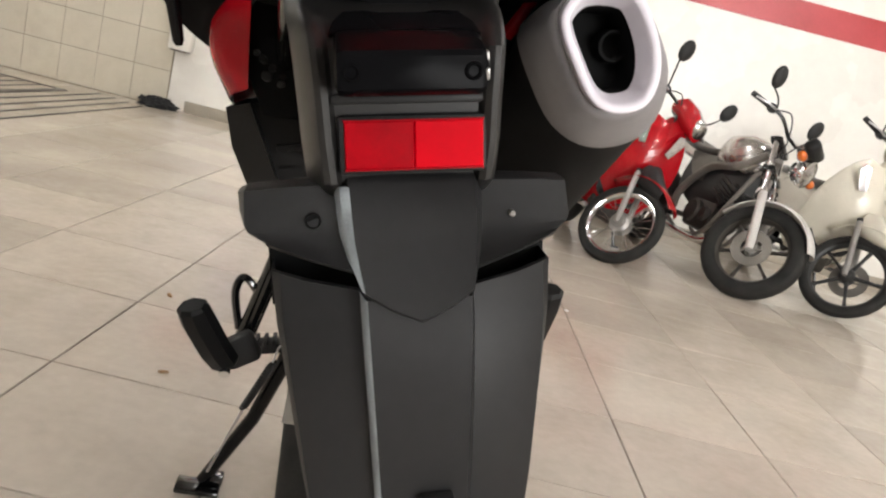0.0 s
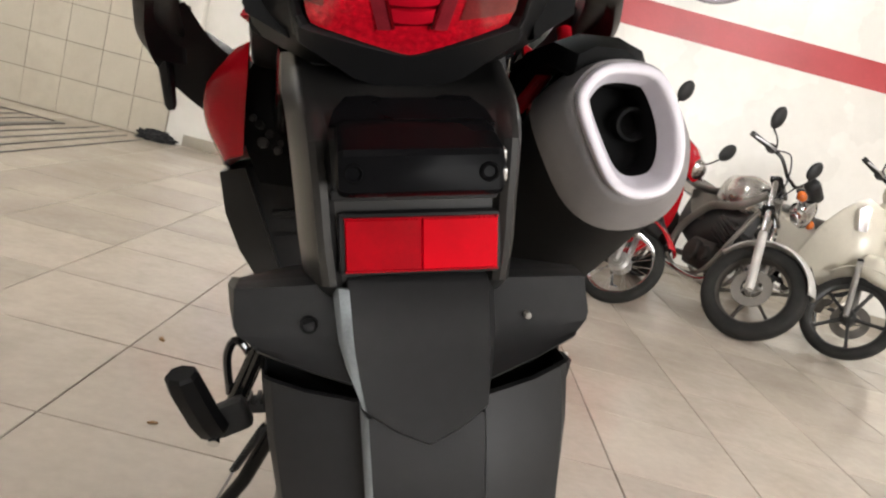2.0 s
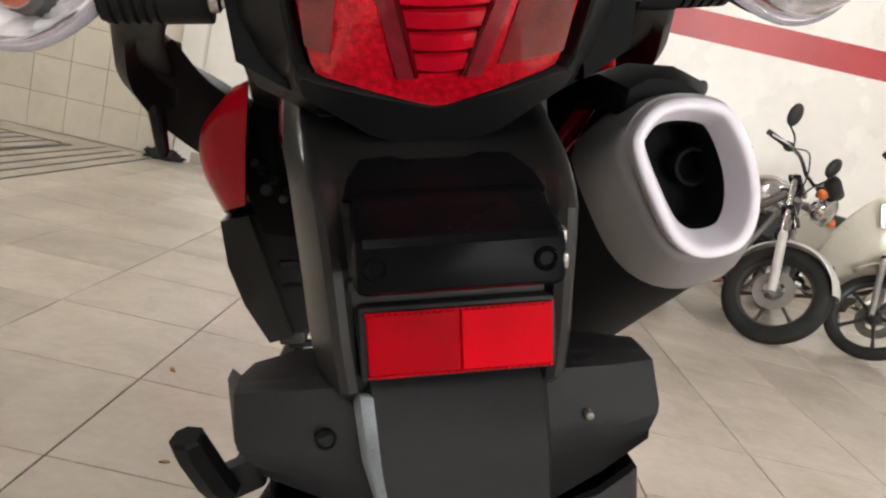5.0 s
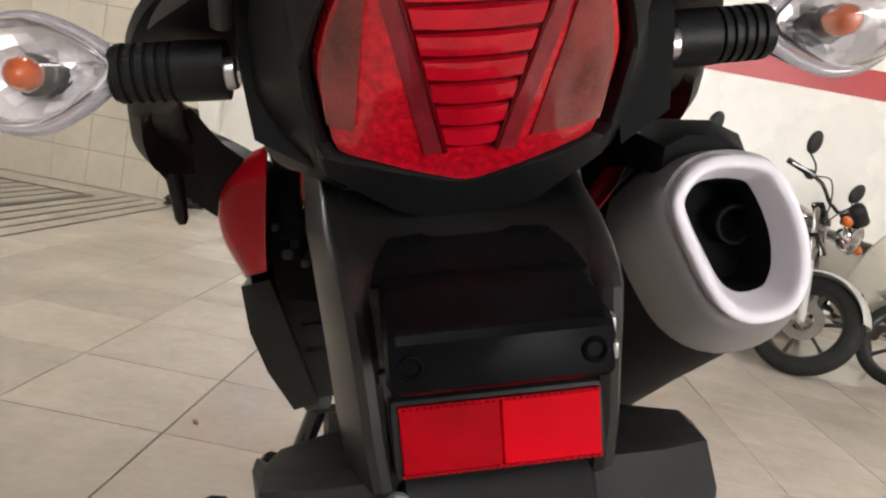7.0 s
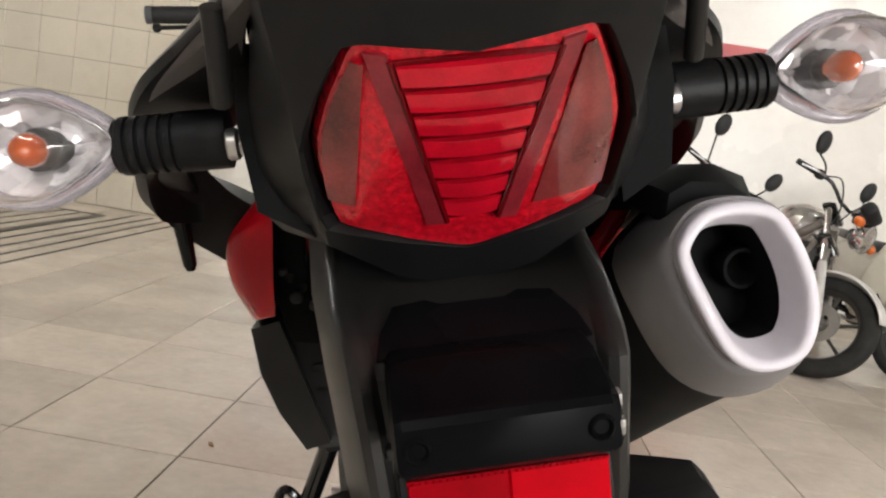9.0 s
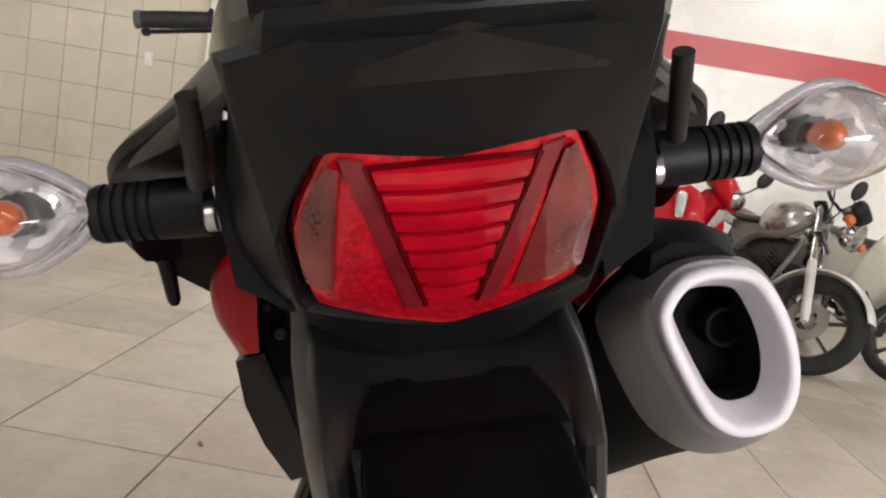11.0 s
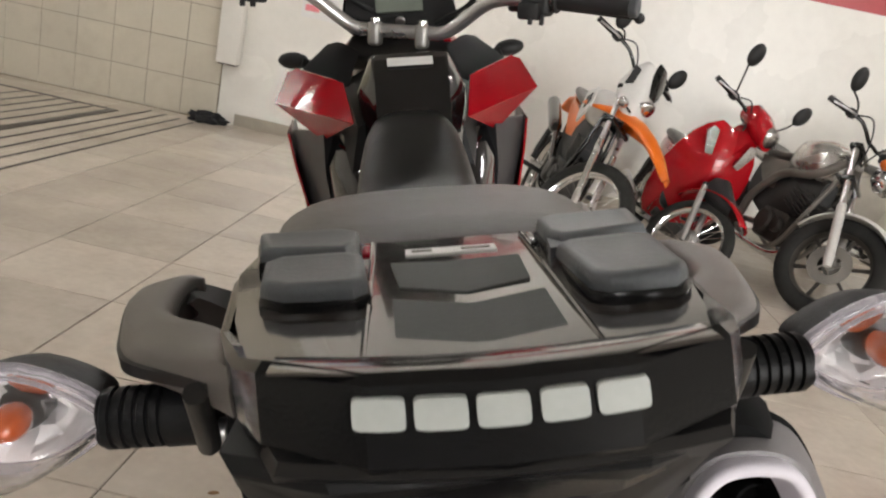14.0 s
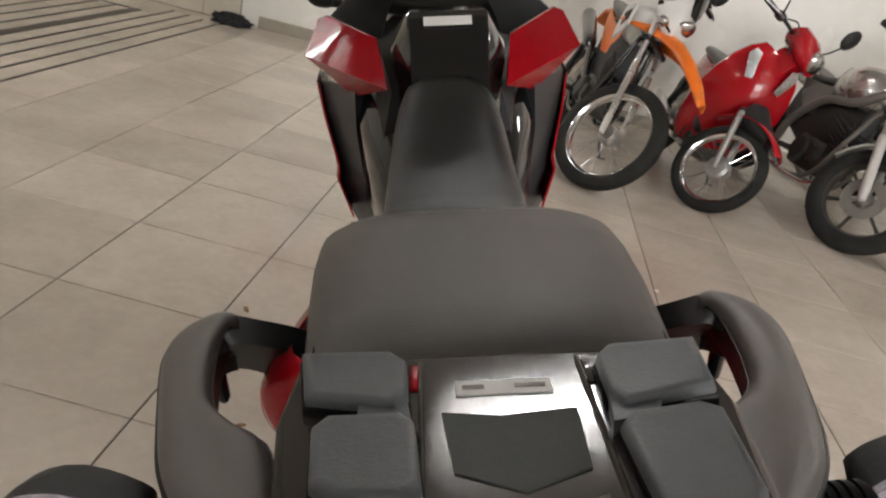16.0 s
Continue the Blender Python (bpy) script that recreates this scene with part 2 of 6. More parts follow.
def rbox(bm, c, size, bev=0.004, seg=2, rot=(0, 0, 0)):
    g = bmesh.ops.create_cube(bm, size=1.0, matrix=pose(*c, *rot) @ Matrix.Diagonal((*size, 1)))
    if bev:
        es = list({e for v in g["verts"] for e in v.link_edges})
        bmesh.ops.bevel(bm, geom=es, offset=min(bev, min(size) * 0.45), segments=seg, affect="EDGES", profile=0.5)
    return bm


def cyl(bm, a, b, r, n=16, r2=None, bev=0.0):
    a, b = Vector(a), Vector(b)
    d = b - a
    e = min(bev, d.length * 0.4)
    u = d.normalized()
    r2 = r if r2 is None else r2
    if e:
        return tube(bm, [a, a + u * e * 0.001 + u * 1e-5, a + u * e, b - u * e, b - u * 1e-5, b], [r - e, r - e * 0.95, r, r2, r2 - e * 0.95, r2 - e], n)
    return tube(bm, [a, b], [r, r2], n)


def poly(bm, pts, depth):
    """A plate: the outline pts (3D, in order) pushed along the vector depth."""
    d = Vector(depth)
    return loft(bm, [[Vector(p) for p in pts], [Vector(p) + d for p in pts]])


def bevel_all(bm, off, seg=2, angle=25):
    es = [e for e in bm.edges if len(e.link_faces) == 2 and e.calc_face_angle(0) > radians(angle)]
    bmesh.ops.bevel(bm, geom=es, offset=off, segments=seg, affect="EDGES", profile=0.5, clamp_overlap=True)
    return bm


def sheet(bm, grid, th):
    """A curved plate from rows of points, th metres thick towards +Y."""
    R, C = len(grid), len(grid[0])
    f = [[bm.verts.new(p) for p in r] for r in grid]
    k = [[bm.verts.new(Vector(p) + Vector((0, th, 0))) for p in r] for r in grid]
    for i in range(R - 1):
        for j in range(C - 1):
            bm.faces.new((f[i][j], f[i][j + 1], f[i + 1][j + 1], f[i + 1][j]))
            bm.faces.new((k[i][j], k[i + 1][j], k[i + 1][j + 1], k[i][j + 1]))
    for i in range(R - 1):
        for j in (0, C - 1):
            bm.faces.new((f[i][j], f[i + 1][j], k[i + 1][j], k[i][j]))
    for j in range(C - 1):
        for i in (0, R - 1):
            bm.faces.new((f[i][j], k[i][j], k[i][j + 1], f[i][j + 1]))
    return bm


def sring(y, w, z0, z1, n=24, p=3.0, cx=0.0):
    """A rounded cross-section in the plane y: half width w, from z0 to z1."""
    out, cz, h = [], (z0 + z1) / 2, (z1 - z0) / 2
    for i in range(n):
        a = 2 * math.pi * i / n
        c, s = math.cos(a), math.sin(a)
        out.append((cx + w * math.copysign(abs(c) ** (2 / p), c), y, cz + h * math.copysign(abs(s) ** (2 / p), s)))
    return out


def lathe(bm, prof, n=40, xf=None):
    """Turns a profile of (radius, x) round the X axis."""
    rings = []
    m = xf or Matrix()
    for i in range(n):
        a = 2 * math.pi * i / n
        rings.append([m @ Vector((x, r * math.cos(a), r * math.sin(a))) for r, x in prof])
    vs = [[bm.verts.new(p) for p in r] for r in rings]
    k = len(prof)
    for i in range(n):
        a, b = vs[i], vs[(i + 1) % n]
        for j in range(k - 1):
            bm.faces.new((a[j], a[j + 1], b[j + 1], b[j]))
    bmesh.ops.remove_doubles(bm, verts=bm.verts, dist=1e-6)
    return bm


def torus_prof(r, w, h, n=14):
    """A closed tyre profile: outer radius r, half width w, height h."""
    out = []
    for i in range(n + 1):
        a = 2 * math.pi * i / n
        c, s = math.cos(a), math.sin(a)
        out.append((r - h / 2 + h / 2 * math.copysign(abs(c) ** 0.8, c), w * math.copysign(abs(s) ** 0.8, s)))
    return out


def mirror_x(p):
    return (-p[0], p[1], p[2])


# ---- the large structure ----
def slab(name, lo, hi, material, label="", category=""):
    bm = BM()
    c = [(a + b) / 2 for a, b in zip(lo, hi)]
    rbox(bm, c, [b - a for a, b in zip(lo, hi)], 0)
    return tagged(ob_mesh(name, bm, material), label, category, kind="structure")


floor = slab("floor", (-SIDE_X, BACK_Y - 0.4, -0.2), (SIDE_X, WALL_Y + 0.2, -0.006), GROUT, "beige polished porcelain tile floor with dark thin joints", "floor")
wall_north = slab("wall_north", (-SIDE_X, WALL_Y, 0), (SIDE_X, WALL_Y + 0.2, CEIL), PLASTER, "glossy white painted wall with faint stains", "wall")
wall_west = slab("wall_west", (-SIDE_X - 0.2, BACK_Y - 0.2, 0), (-SIDE_X, WALL_Y + 0.2, CEIL), PLASTER, "plain white painted side wall", "wall")
wall_east = slab("wall_east", (SIDE_X, BACK_Y - 0.2, 0), (SIDE_X + 0.2, WALL_Y + 0.2, CEIL), PLASTER, "plain white painted side wall", "wall")
ceiling = slab("ceiling", (-SIDE_X - 0.2, BACK_Y - 0.2, CEIL), (SIDE_X + 0.2, WALL_Y + 0.2, CEIL + 0.2), CEILING, "plain greyish painted ceiling", "ceiling")
# unseen back wall with the gateway, grey so that it reflects little light
bm = BM()
for lo, hi in (((-SIDE_X, BACK_Y - 0.2, 0), (2.6, BACK_Y, CEIL)), ((7.2, BACK_Y - 0.2, 0), (SIDE_X, BACK_Y, CEIL)), ((2.6, BACK_Y - 0.2, 2.8), (7.2, BACK_Y, CEIL))):
    rbox(bm, [(a + b) / 2 for a, b in zip(lo, hi)], [b - a for a, b in zip(lo, hi)], 0)
wall_south = tagged(ob_mesh("wall_south", bm, PLASTER_GREY), "unseen wall round a wide open gateway, greyed to dim reflections", "wall", kind="structure")
bm = BM()
rbox(bm, (0, -30, -0.12), (120, 49, 0.1), 0)
ground = tagged(ob_mesh("ground", bm, SKIRT), "pale concrete yard outside the gateway", "ground", kind="structure")

# painted red stripe, skirting
bm = BM()
rbox(bm, ((-2.34 + SIDE_X) / 2, WALL_Y - 0.001, 2.09), (SIDE_X + 2.34, 0.006, 0.235), 0)
tagged(ob_mesh("wall_stripe", bm, STRIPE), "faded red band painted along the white wall", "wall stripe", kind="structure")
bm = BM()
rbox(bm, ((-2.34 + SIDE_X) / 2, WALL_Y - 0.008, 0.05), (SIDE_X + 2.34, 0.016, 0.1), 0.003)
tagged(ob_mesh("skirting", bm, SKIRT), "beige stone skirting at the foot of the white wall", "skirting", kind="structure")


# lit tube fittings under the ceiling
def tube_fitting(x, y):
    e = new("ceiling_tube_light")
    e.matrix_world = pose(x, y, CEIL)
    bm = BM()
    rbox(bm, (0, 0, -0.03), (1.25, 0.16, 0.06), 0.01)
    part("housing", bm, WHITE, e)
    for s in (-0.045, 0.045):
        bm = BM()
        cyl(bm, (-0.6, s, -0.08), (0.6, s, -0.08), 0.014, 12)
        part("lamp_tube", bm, TUBE_LIGHT, e)
        for c in (-0.605, 0.605):
            bm = BM()
            rbox(bm, (c, s, -0.075), (0.02, 0.03, 0.04), 0.003)
            part("lamp_holder", bm, WHITE, e)
    return tagged(e, "white twin fluorescent tube fitting, switched on", "ceiling light", "tube lights under the ceiling")


for lx in (-4.2, -0.7, 3.2):
    for ly in (-2.6, 1.1, 4.5):
        if (lx, ly) != (-0.7, 1.1):
            tube_fitting(lx, ly)


# ---- wheels, shared by all motorcycles ----
def wheel(parent, name, c, r, tw, style, rim_mat, xf=None, disc=0, hub_mat=None, knobs=False):
    """A wheel round the X axis at c: tyre, rim, hub, spokes. disc: side (-1, 1) of a brake disc."""
    t = Matrix.Translation(c)
    m = xf @ t if xf is not None else t
    h = tw * 0.95
    bm = BM()
    lathe(bm, torus_prof(r, tw / 2, h, 16), 48)
    # tread blocks
    for i in range(44 if knobs else 0):
        a = 2 * math.pi * i / 44
        for s in (-1, 1):
            rbox(bm, (s * tw * 0.2, (r + 0.001) * math.cos(a + s * 0.04), (r + 0.001) * math.sin(a + s * 0.04)), (tw * 0.28, 0.012, 0.02), 0, 1, (math.degrees(a), 0, s * 18))
    w = part(name, bm, TYRE, parent, "", 38, m)
    rr = r - h * 0.86
    bm = BM()
    k = tw * 0.36
    lathe(bm, [(rr + 0.006, -k), (rr + 0.008, -k * 0.8), (rr - 0.008, -k * 0.5), (rr - 0.012, 0), (rr - 0.008, k * 0.5), (rr + 0.008, k * 0.8), (rr + 0.006, k), (rr - 0.004, k), (rr - 0.018, k * 0.5), (rr - 0.022, 0), (rr - 0.018, -k * 0.5), (rr - 0.004, -k), (rr + 0.006, -k)], 48)
    part("rim", bm, rim_mat, w, "", 38, m)
    bm = BM()
    hw = 0.05
    if style == "wire":
        lathe(bm, [(0.0, -hw), (0.035, -hw), (0.04, -hw * 0.6), (0.055, -hw * 0.5), (0.055, -hw * 0.1), (0.03, 0), (0.03, hw * 0.5), (0.045, hw * 0.6), (0.035, hw), (0.0, hw)], 24)
    else:
        lathe(bm, [(0.0, -hw), (0.03, -hw), (0.045, -hw * 0.6), (0.045, hw * 0.6), (0.03, hw), (0.0, hw)], 24)
    part("hub", bm, hub_mat or ALLOY, w, "", 38, m)
    if style == "wire":
        for i in range(32):
            a = 2 * math.pi * i / 32
            s = 1 if i % 2 else -1
            b = a + 0.32 * (1 if i % 4 < 2 else -1)
            bm = BM()
            tube(bm, [(s * hw * 0.5, 0.05 * math.cos(a), 0.05 * math.sin(a)), (s * 0.004, (rr - 0.014) * math.cos(b), (rr - 0.014) * math.sin(b))], 0.0016, 5)
            part("spoke", bm, CHROME, w, "", 38, m)
    else:
        n = {"alloy3": 3, "alloy5": 5, "alloy6": 6}[style]
        for i in range(n):
            a = 2 * math.pi * i / n + math.pi / 2
            bm = BM()
            u, v = Vector((0, math.cos(a), math.sin(a))), Vector((0, -math.sin(a), math.cos(a)))
            rings = []
            for f, wd in ((0.04, 0.030), (0.3 * rr, 0.020), (0.7 * rr, 0.016), (rr - 0.012, 0.024)):
                rings.append([u * f + v * wd * (0.5 if n > 3 else 1) * x + Vector((y * 0.014, 0, 0)) for x, y in ((-1, -0.6), (-0.6, -1), (0.6, -1), (1, -0.6), (1, 0.6), (0.6, 1), (-0.6, 1), (-1, 0.6))])
            loft(bm, rings)
            part("spoke", bm, rim_mat, w, "", 38, m)
    if disc:
        bm = BM()
        x = disc * 0.06
        lathe(bm, [(0.06, x - 0.002), (0.115, x - 0.002), (0.115, x + 0.002), (0.06, x + 0.002), (0.06, x - 0.002)], 40)
        for i in range(5):
            a = 2 * math.pi * i / 5
            tube(bm, [(x, 0.03 * math.cos(a), 0.03 * math.sin(a)), (x, 0.065 * math.cos(a + 0.3), 0.065 * math.sin(a + 0.3))], 0.006, 6)
        for i in range(14):
            a = 2 * math.pi * i / 14
            rbox(bm, (x, 0.1 * math.cos(a), 0.1 * math.sin(a)), (0.006, 0.006, 0.006), 0)
        part("brake_disc", bm, GREY_PAINT, w, "", 38, m)
    return w


# ---- the large motorcycle in front of the camera ----
bike = new("motorcycle")
bike.matrix_world = pose(0.203, 0.557, 0, 0, 0, 9.2) @ pose(0, 0, 0, 0, -15.0, 0)
tagged(bike, "red and black trail motorcycle leaning on its side stand", "motorcycle")


def lens_y(z):
    return 0.055 - (z - 0.97) * 0.944


def sym(pts):
    """Closes a half outline (x >= 0, top centre to bottom centre) with its mirror image."""
    return [*pts, *[mirror_x(p) for p in pts[::-1] if p[0] > 1e-6]]


# rear fender: upper shell with its wings (half sections from the centre outwards, mirrored)
def full(half):
    return [mirror_x(p) for p in half[:0:-1]] + list(half)


OFF = Matrix.Translation((-0.004, 0, 0))
shell = [
    [(0, 0.1, 0.853), (0.024, 0.1, 0.853), (0.042, 0.1, 0.852), (0.048, 0.1, 0.836), (0.08, 0.098, 0.834), (0.107, 0.092, 0.83), (0.115, 0.094, 0.822)],
    [(0, 0.01, 0.85), (0.024, 0.01, 0.85), (0.041, 0.01, 0.849), (0.0475, 0.03, 0.845), (0.0805, 0.034, 0.844), (0.108, 0.046, 0.84), (0.1175, 0.08, 0.832)],
    [(0, 0.003, 0.845), (0.024, 0.003, 0.845), (0.0405, 0.003, 0.844), (0.0475, 0.022, 0.843), (0.081, 0.023, 0.842), (0.109, 0.036, 0.838), (0.1185, 0.076, 0.831)],
    [(0, -0.013, 0.819), (0.024, -0.013, 0.819), (0.039, -0.012, 0.819), (0.0455, 0.008, 0.8195), (0.079, 0.013, 0.8195), (0.1095, 0.027, 0.817), (0.1175, 0.07, 0.818)],
    [(0, -0.018, 0.812), (0.024, -0.017, 0.813), (0.0385, -0.015, 0.813), (0.045, 0.005, 0.814), (0.0775, 0.009, 0.814), (0.107, 0.023, 0.813), (0.1145, 0.066, 0.814)],
    [(0, -0.034, 0.792), (0.022, -0.031, 0.795), (0.036, -0.027, 0.798), (0.0415, -0.008, 0.802), (0.0705, -0.001, 0.806), (0.0975, 0.011, 0.8103), (0.102, 0.055, 0.8093)],
    [(0, -0.048, 0.7715), (0.018, -0.043, 0.7779), (0.0335, -0.036, 0.7865), (0.038, -0.02, 0.7956), (0.0665, -0.009, 0.802), (0.094, 0.003, 0.8102), (0.098, 0.05, 0.8082)],
    [(0, -0.0455, 0.7695), (0.018, -0.0405, 0.7759), (0.0335, -0.033, 0.784), (0.038, -0.016, 0.7926), (0.0665, -0.004, 0.799), (0.0935, 0.007, 0.8072), (0.0975, 0.05, 0.8052)],
    [(0, -0.036, 0.77), (0.018, -0.031, 0.7769), (0.033, -0.018, 0.7855), (0.0375, 0.01, 0.7976), (0.066, 0.03, 0.8065), (0.0915, 0.04, 0.8152), (0.0955, 0.06, 0.8132)],
]
bm = BM()
sheet(bm, [full(r) for r in shell], 0.010)
fender = part("rear_fender", bm, PLASTIC, bike, "matte black rear fender with a raised centre panel", 24, OFF)
# highlight on the left edge of the raised centre panel, painted as a pale strip
bm = BM()
sheet(bm, [[Vector((-r[2][0] + 0.0004, r[2][1] - 0.0006, r[2][2])), Vector((-r[2][0] - 0.003 * k, r[2][1] + 0.003, r[2][2])), Vector((-r[3][0] - 0.0014 * k, r[3][1] - 0.006, r[3][2]))] for r, k in zip(shell[2:7], (1.9, 1.7, 1.5, 0.9, 0.5))], 0.004)
part("panel_edge", bm, EDGE, fender, "pale painted highlight along the raised panel", 40, OFF)
for s in (-1, 1):
    bm = BM()
    # left hole drawn in matte black; right screw pale, its glint put into the colour
    if s < 0:
        lathe(bm, [(0.0, 0.004), (0.0040, 0.004), (0.0044, 0.0002), (0.0050, -0.0002), (0.0054, 0.003)], 16, Matrix.Translation((-0.0640, 0.0080, 0.8220)) @ pose(0, 0, 0, 0, 0, 90))
        part("rubber_plug", bm, MATTE, fender, "matte black cup drawing a dark hole", 38, OFF)
    else:
        cyl(bm, (0.066, 0.022, 0.822), (0.066, 0.0080, 0.822), 0.0022, 12, bev=0.0006)
        part("screw", bm, GREY_PAINT, fender, "screw head, pale to show its glint", 38, OFF)
# lower flap
rows = []
for z, w, y, d in ((0.780, 0.0940, -0.031, 0.022), (0.755, 0.0925, -0.036, 0.018), (0.73, 0.0900, -0.037, 0.016), (0.69, 0.0865, -0.036, 0.014), (0.64, 0.0830, -0.030, 0.012), (0.59, 0.0790, -0.020, 0.010), (0.565, 0.073, -0.012, 0.009)):
    c = 0.033 * (0.80 + 0.20 * (z - 0.56) / 0.24)
    k = [(0, y), (c * 0.5, y), (c, y), (c + 0.0045, y + d), (w * 0.72, y + d * 1.25 + 0.002), (w * 0.93, y + d * 1.5 + 0.008), (w * 0.985, y + 0.045), (w, y + 0.080)]
    rows.append([(x, yy, z + (0.16 * max(0.0, x - 0.036) if z > 0.77 else 0.0)) for x, yy in k])
bm = BM()
sheet(bm, [full(r) for r in rows], 0.006)
flap = part("fender_tail", bm, PLASTIC, bike, "matte black lower flap of the rear fender", 20, OFF)
# the painted highlight carries on down the flap's left ridge
bm = BM()
sheet(bm, [[Vector((-r[2][0] + 0.0004, r[2][1] - 0.0006, r[2][2])), Vector((-r[2][0] - 0.0016, r[2][1] + 0.002, r[2][2])), Vector((-r[3][0] + 0.0006, r[3][1] - 0.006, r[3][2]))] for r in rows[0:5]], 0.004)
part("panel_edge", bm, EDGE, flap, "pale painted highlight along the raised panel", 40, OFF)
# matte black sheet added to darken the hollow behind the wing's lower lip
bm = BM()
sheet(bm, [[(x, 0.036 + 1.2 * abs(x) * abs(x), z) for x in (-0.097, -0.06, -0.03, 0, 0.03, 0.06, 0.097)] for z in (0.835, 0.80, 0.755)], 0.006)
part("inner_liner", bm, MATTE, bike, "", 50, OFF)
# moulded slot at the foot of the flap
bm = BM()
rbox(bm, (0.004, -0.036, 0.640), (0.022, 0.012, 0.012), 0.002)
part("fender_slot", bm, RUBBER, bike)

# bracket between lamp and reflector, with raised rims
OFF2 = Matrix.Translation((-0.006, 0, 0))
bm = BM()
rings = []
for z, w, y, d in ((0.834, 0.051, 0.022, 0.05), (0.846, 0.054, 0.004, 0.06), (0.87, 0.056, 0.000, 0.07), (0.895, 0.057, -0.002, 0.08), (0.915, 0.058, -0.004, 0.08), (0.929, 0.059, -0.003, 0.09), (0.937, 0.060, 0.004, 0.09), (0.945, 0.062, 0.020, 0.09), (0.953, 0.065, 0.044, 0.09), (0.965, 0.067, 0.080, 0.09), (0.98, 0.069, 0.115, 0.08)):
    rings.append([(-w - 0.012, y + 0.042, z), (-w - 0.0015, y + 0.006, z), (-w + 0.001, y + 0.0015, z), (-w + 0.005, y, z), (-w + 0.009, y + 0.002, z), (-w + 0.012, y + 0.008, z), (w - 0.012, y + 0.008, z), (w - 0.009, y + 0.002, z), (w - 0.005, y, z), (w - 0.001, y + 0.0015, z), (w + 0.0015, y + 0.006, z), (w + 0.010, y + 0.042, z), (w + 0.010, y + d, z), (-w - 0.012, y + d, z)])
loft(bm, rings)
neck = part("plate_bracket", bm, PLASTIC_GREY, bike, "charcoal plastic bracket with raised rims", 34, OFF2)
bm = BM()
poly(bm, [(-0.0465, 0.008, 0.9370), (0.0465, 0.008, 0.9370), (0.0440, 0.022, 0.9440), (0.0370, 0.042, 0.9512), (0.022, 0.045, 0.9520), (0.015, 0.040, 0.9505), (-0.015, 0.040, 0.9505), (-0.022, 0.045, 0.9520), (-0.0370, 0.042, 0.9512), (-0.0440, 0.022, 0.9440)], (0, 0.012, -0.010))
part("recess_panel", bm, LAMP_BLACK, neck, "", 38, OFF2)
# number plate lamp
bm = BM()
rings = []
for x in (-0.0435, -0.042, -0.039, 0.039, 0.042, 0.0435):
    k = 0.0045 if abs(x) > 0.043 else (0.0013 if abs(x) > 0.040 else 0)
    rings.append([(x, -0.0395 + k, 0.9060 + k), (x, -0.0405 + k, 0.9240 - k), (x, -0.0388 + k, 0.9272 - k), (x, -0.0355 + k, 0.9288 - k), (x, -0.012, 0.9350 - k), (x, -0.008, 0.9375 - k), (x, 0.012, 0.9395 - k), (x, 0.03, 0.905 + k), (x, -0.03, 0.902 + k), (x, -0.036, 0.9035 + k)])
loft(bm, rings)
plate_lamp = part("plate_lamp", bm, LAMP_BLACK, bike, "black plate lamp housing with a worn sheen", 30, OFF2)
for s in (-1, 1):
    bm = BM()
    lathe(bm, [(0.0, 0.0035), (0.0024, 0.0035), (0.0030, 0.0), (0.0042, -0.0010), (0.0052, -0.0002), (0.0058, 0.003)], 20, Matrix.Translation((s * 0.0342, -0.0405, 0.9155)) @ pose(0, 0, 0, 0, 0, 90))
    part("lamp_bolt", bm, LAMP_BLACK, plate_lamp, "sunk dark bolt", 50, OFF2)
for y, z, h in ((-0.0335, 0.9225, 0.0085), (-0.036, 0.914, 0.007)):
    bm = BM()
    rbox(bm, (0.0425, y, z), (0.0026, 0.006, h), 0.001, 2, (12, 0, 0))
    part("scuffed_corner", bm, ALLOY, plate_lamp, "pale scuffed corner", 38, OFF2)
bm = BM()
rbox(bm, (0, 0.006, 0.8985), (0.094, 0.014, 0.006), 0.002)
part("ledge", bm, PLASTIC, neck, "", 38, OFF2)
# reflector with its frame
bm = BM()
rbox(bm, (-0.003, 0.006, 0.8705), (0.0930, 0.012, 0.0365), 0.003)
rf = part("reflector_frame", bm, PLASTIC, bike)
# left half: its weaker retroreflection is put into a darker red
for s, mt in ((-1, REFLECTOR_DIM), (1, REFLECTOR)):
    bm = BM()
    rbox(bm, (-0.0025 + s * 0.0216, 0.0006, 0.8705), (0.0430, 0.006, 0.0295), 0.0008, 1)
    part("reflector_half", bm, mt, rf, "bright red reflector" if s > 0 else "red reflector half, weaker return painted darker")
for z in (0.8855, 0.8555):
    bm = BM()
    for i in range(30):
        rbox(bm, (-0.0450 + i * 0.00293, -0.0017, z), (0.0017, 0.0016, 0.0014), 0)
    rbox(bm, (-0.0025, 0.0004, z), (0.0862, 0.004, 0.0012), 0)
    part("toothed_edge", bm, REFLECTOR_DIM, rf)

# tail lamp housing on its overhanging plane
def skin_y(x, z):
    return lens_y(z) + 9.0 * max(0.0, abs(x) - 0.03) ** 2


OFF3 = Matrix.Translation((-0.0035, 0, 0))
outer = sym([(0, lens_y(1.094), 1.094), (0.045, lens_y(1.094), 1.094), (0.074, skin_y(0.07, 1.091), 1.091), (0.0715, skin_y(0.06, 1.05), 1.05), (0.0705, skin_y(0.06, 1.02), 1.02), (0.0680, skin_y(0.06, 0.985), 0.983), (0.0350, lens_y(0.964), 0.9625), (0, lens_y(0.953), 0.952)])
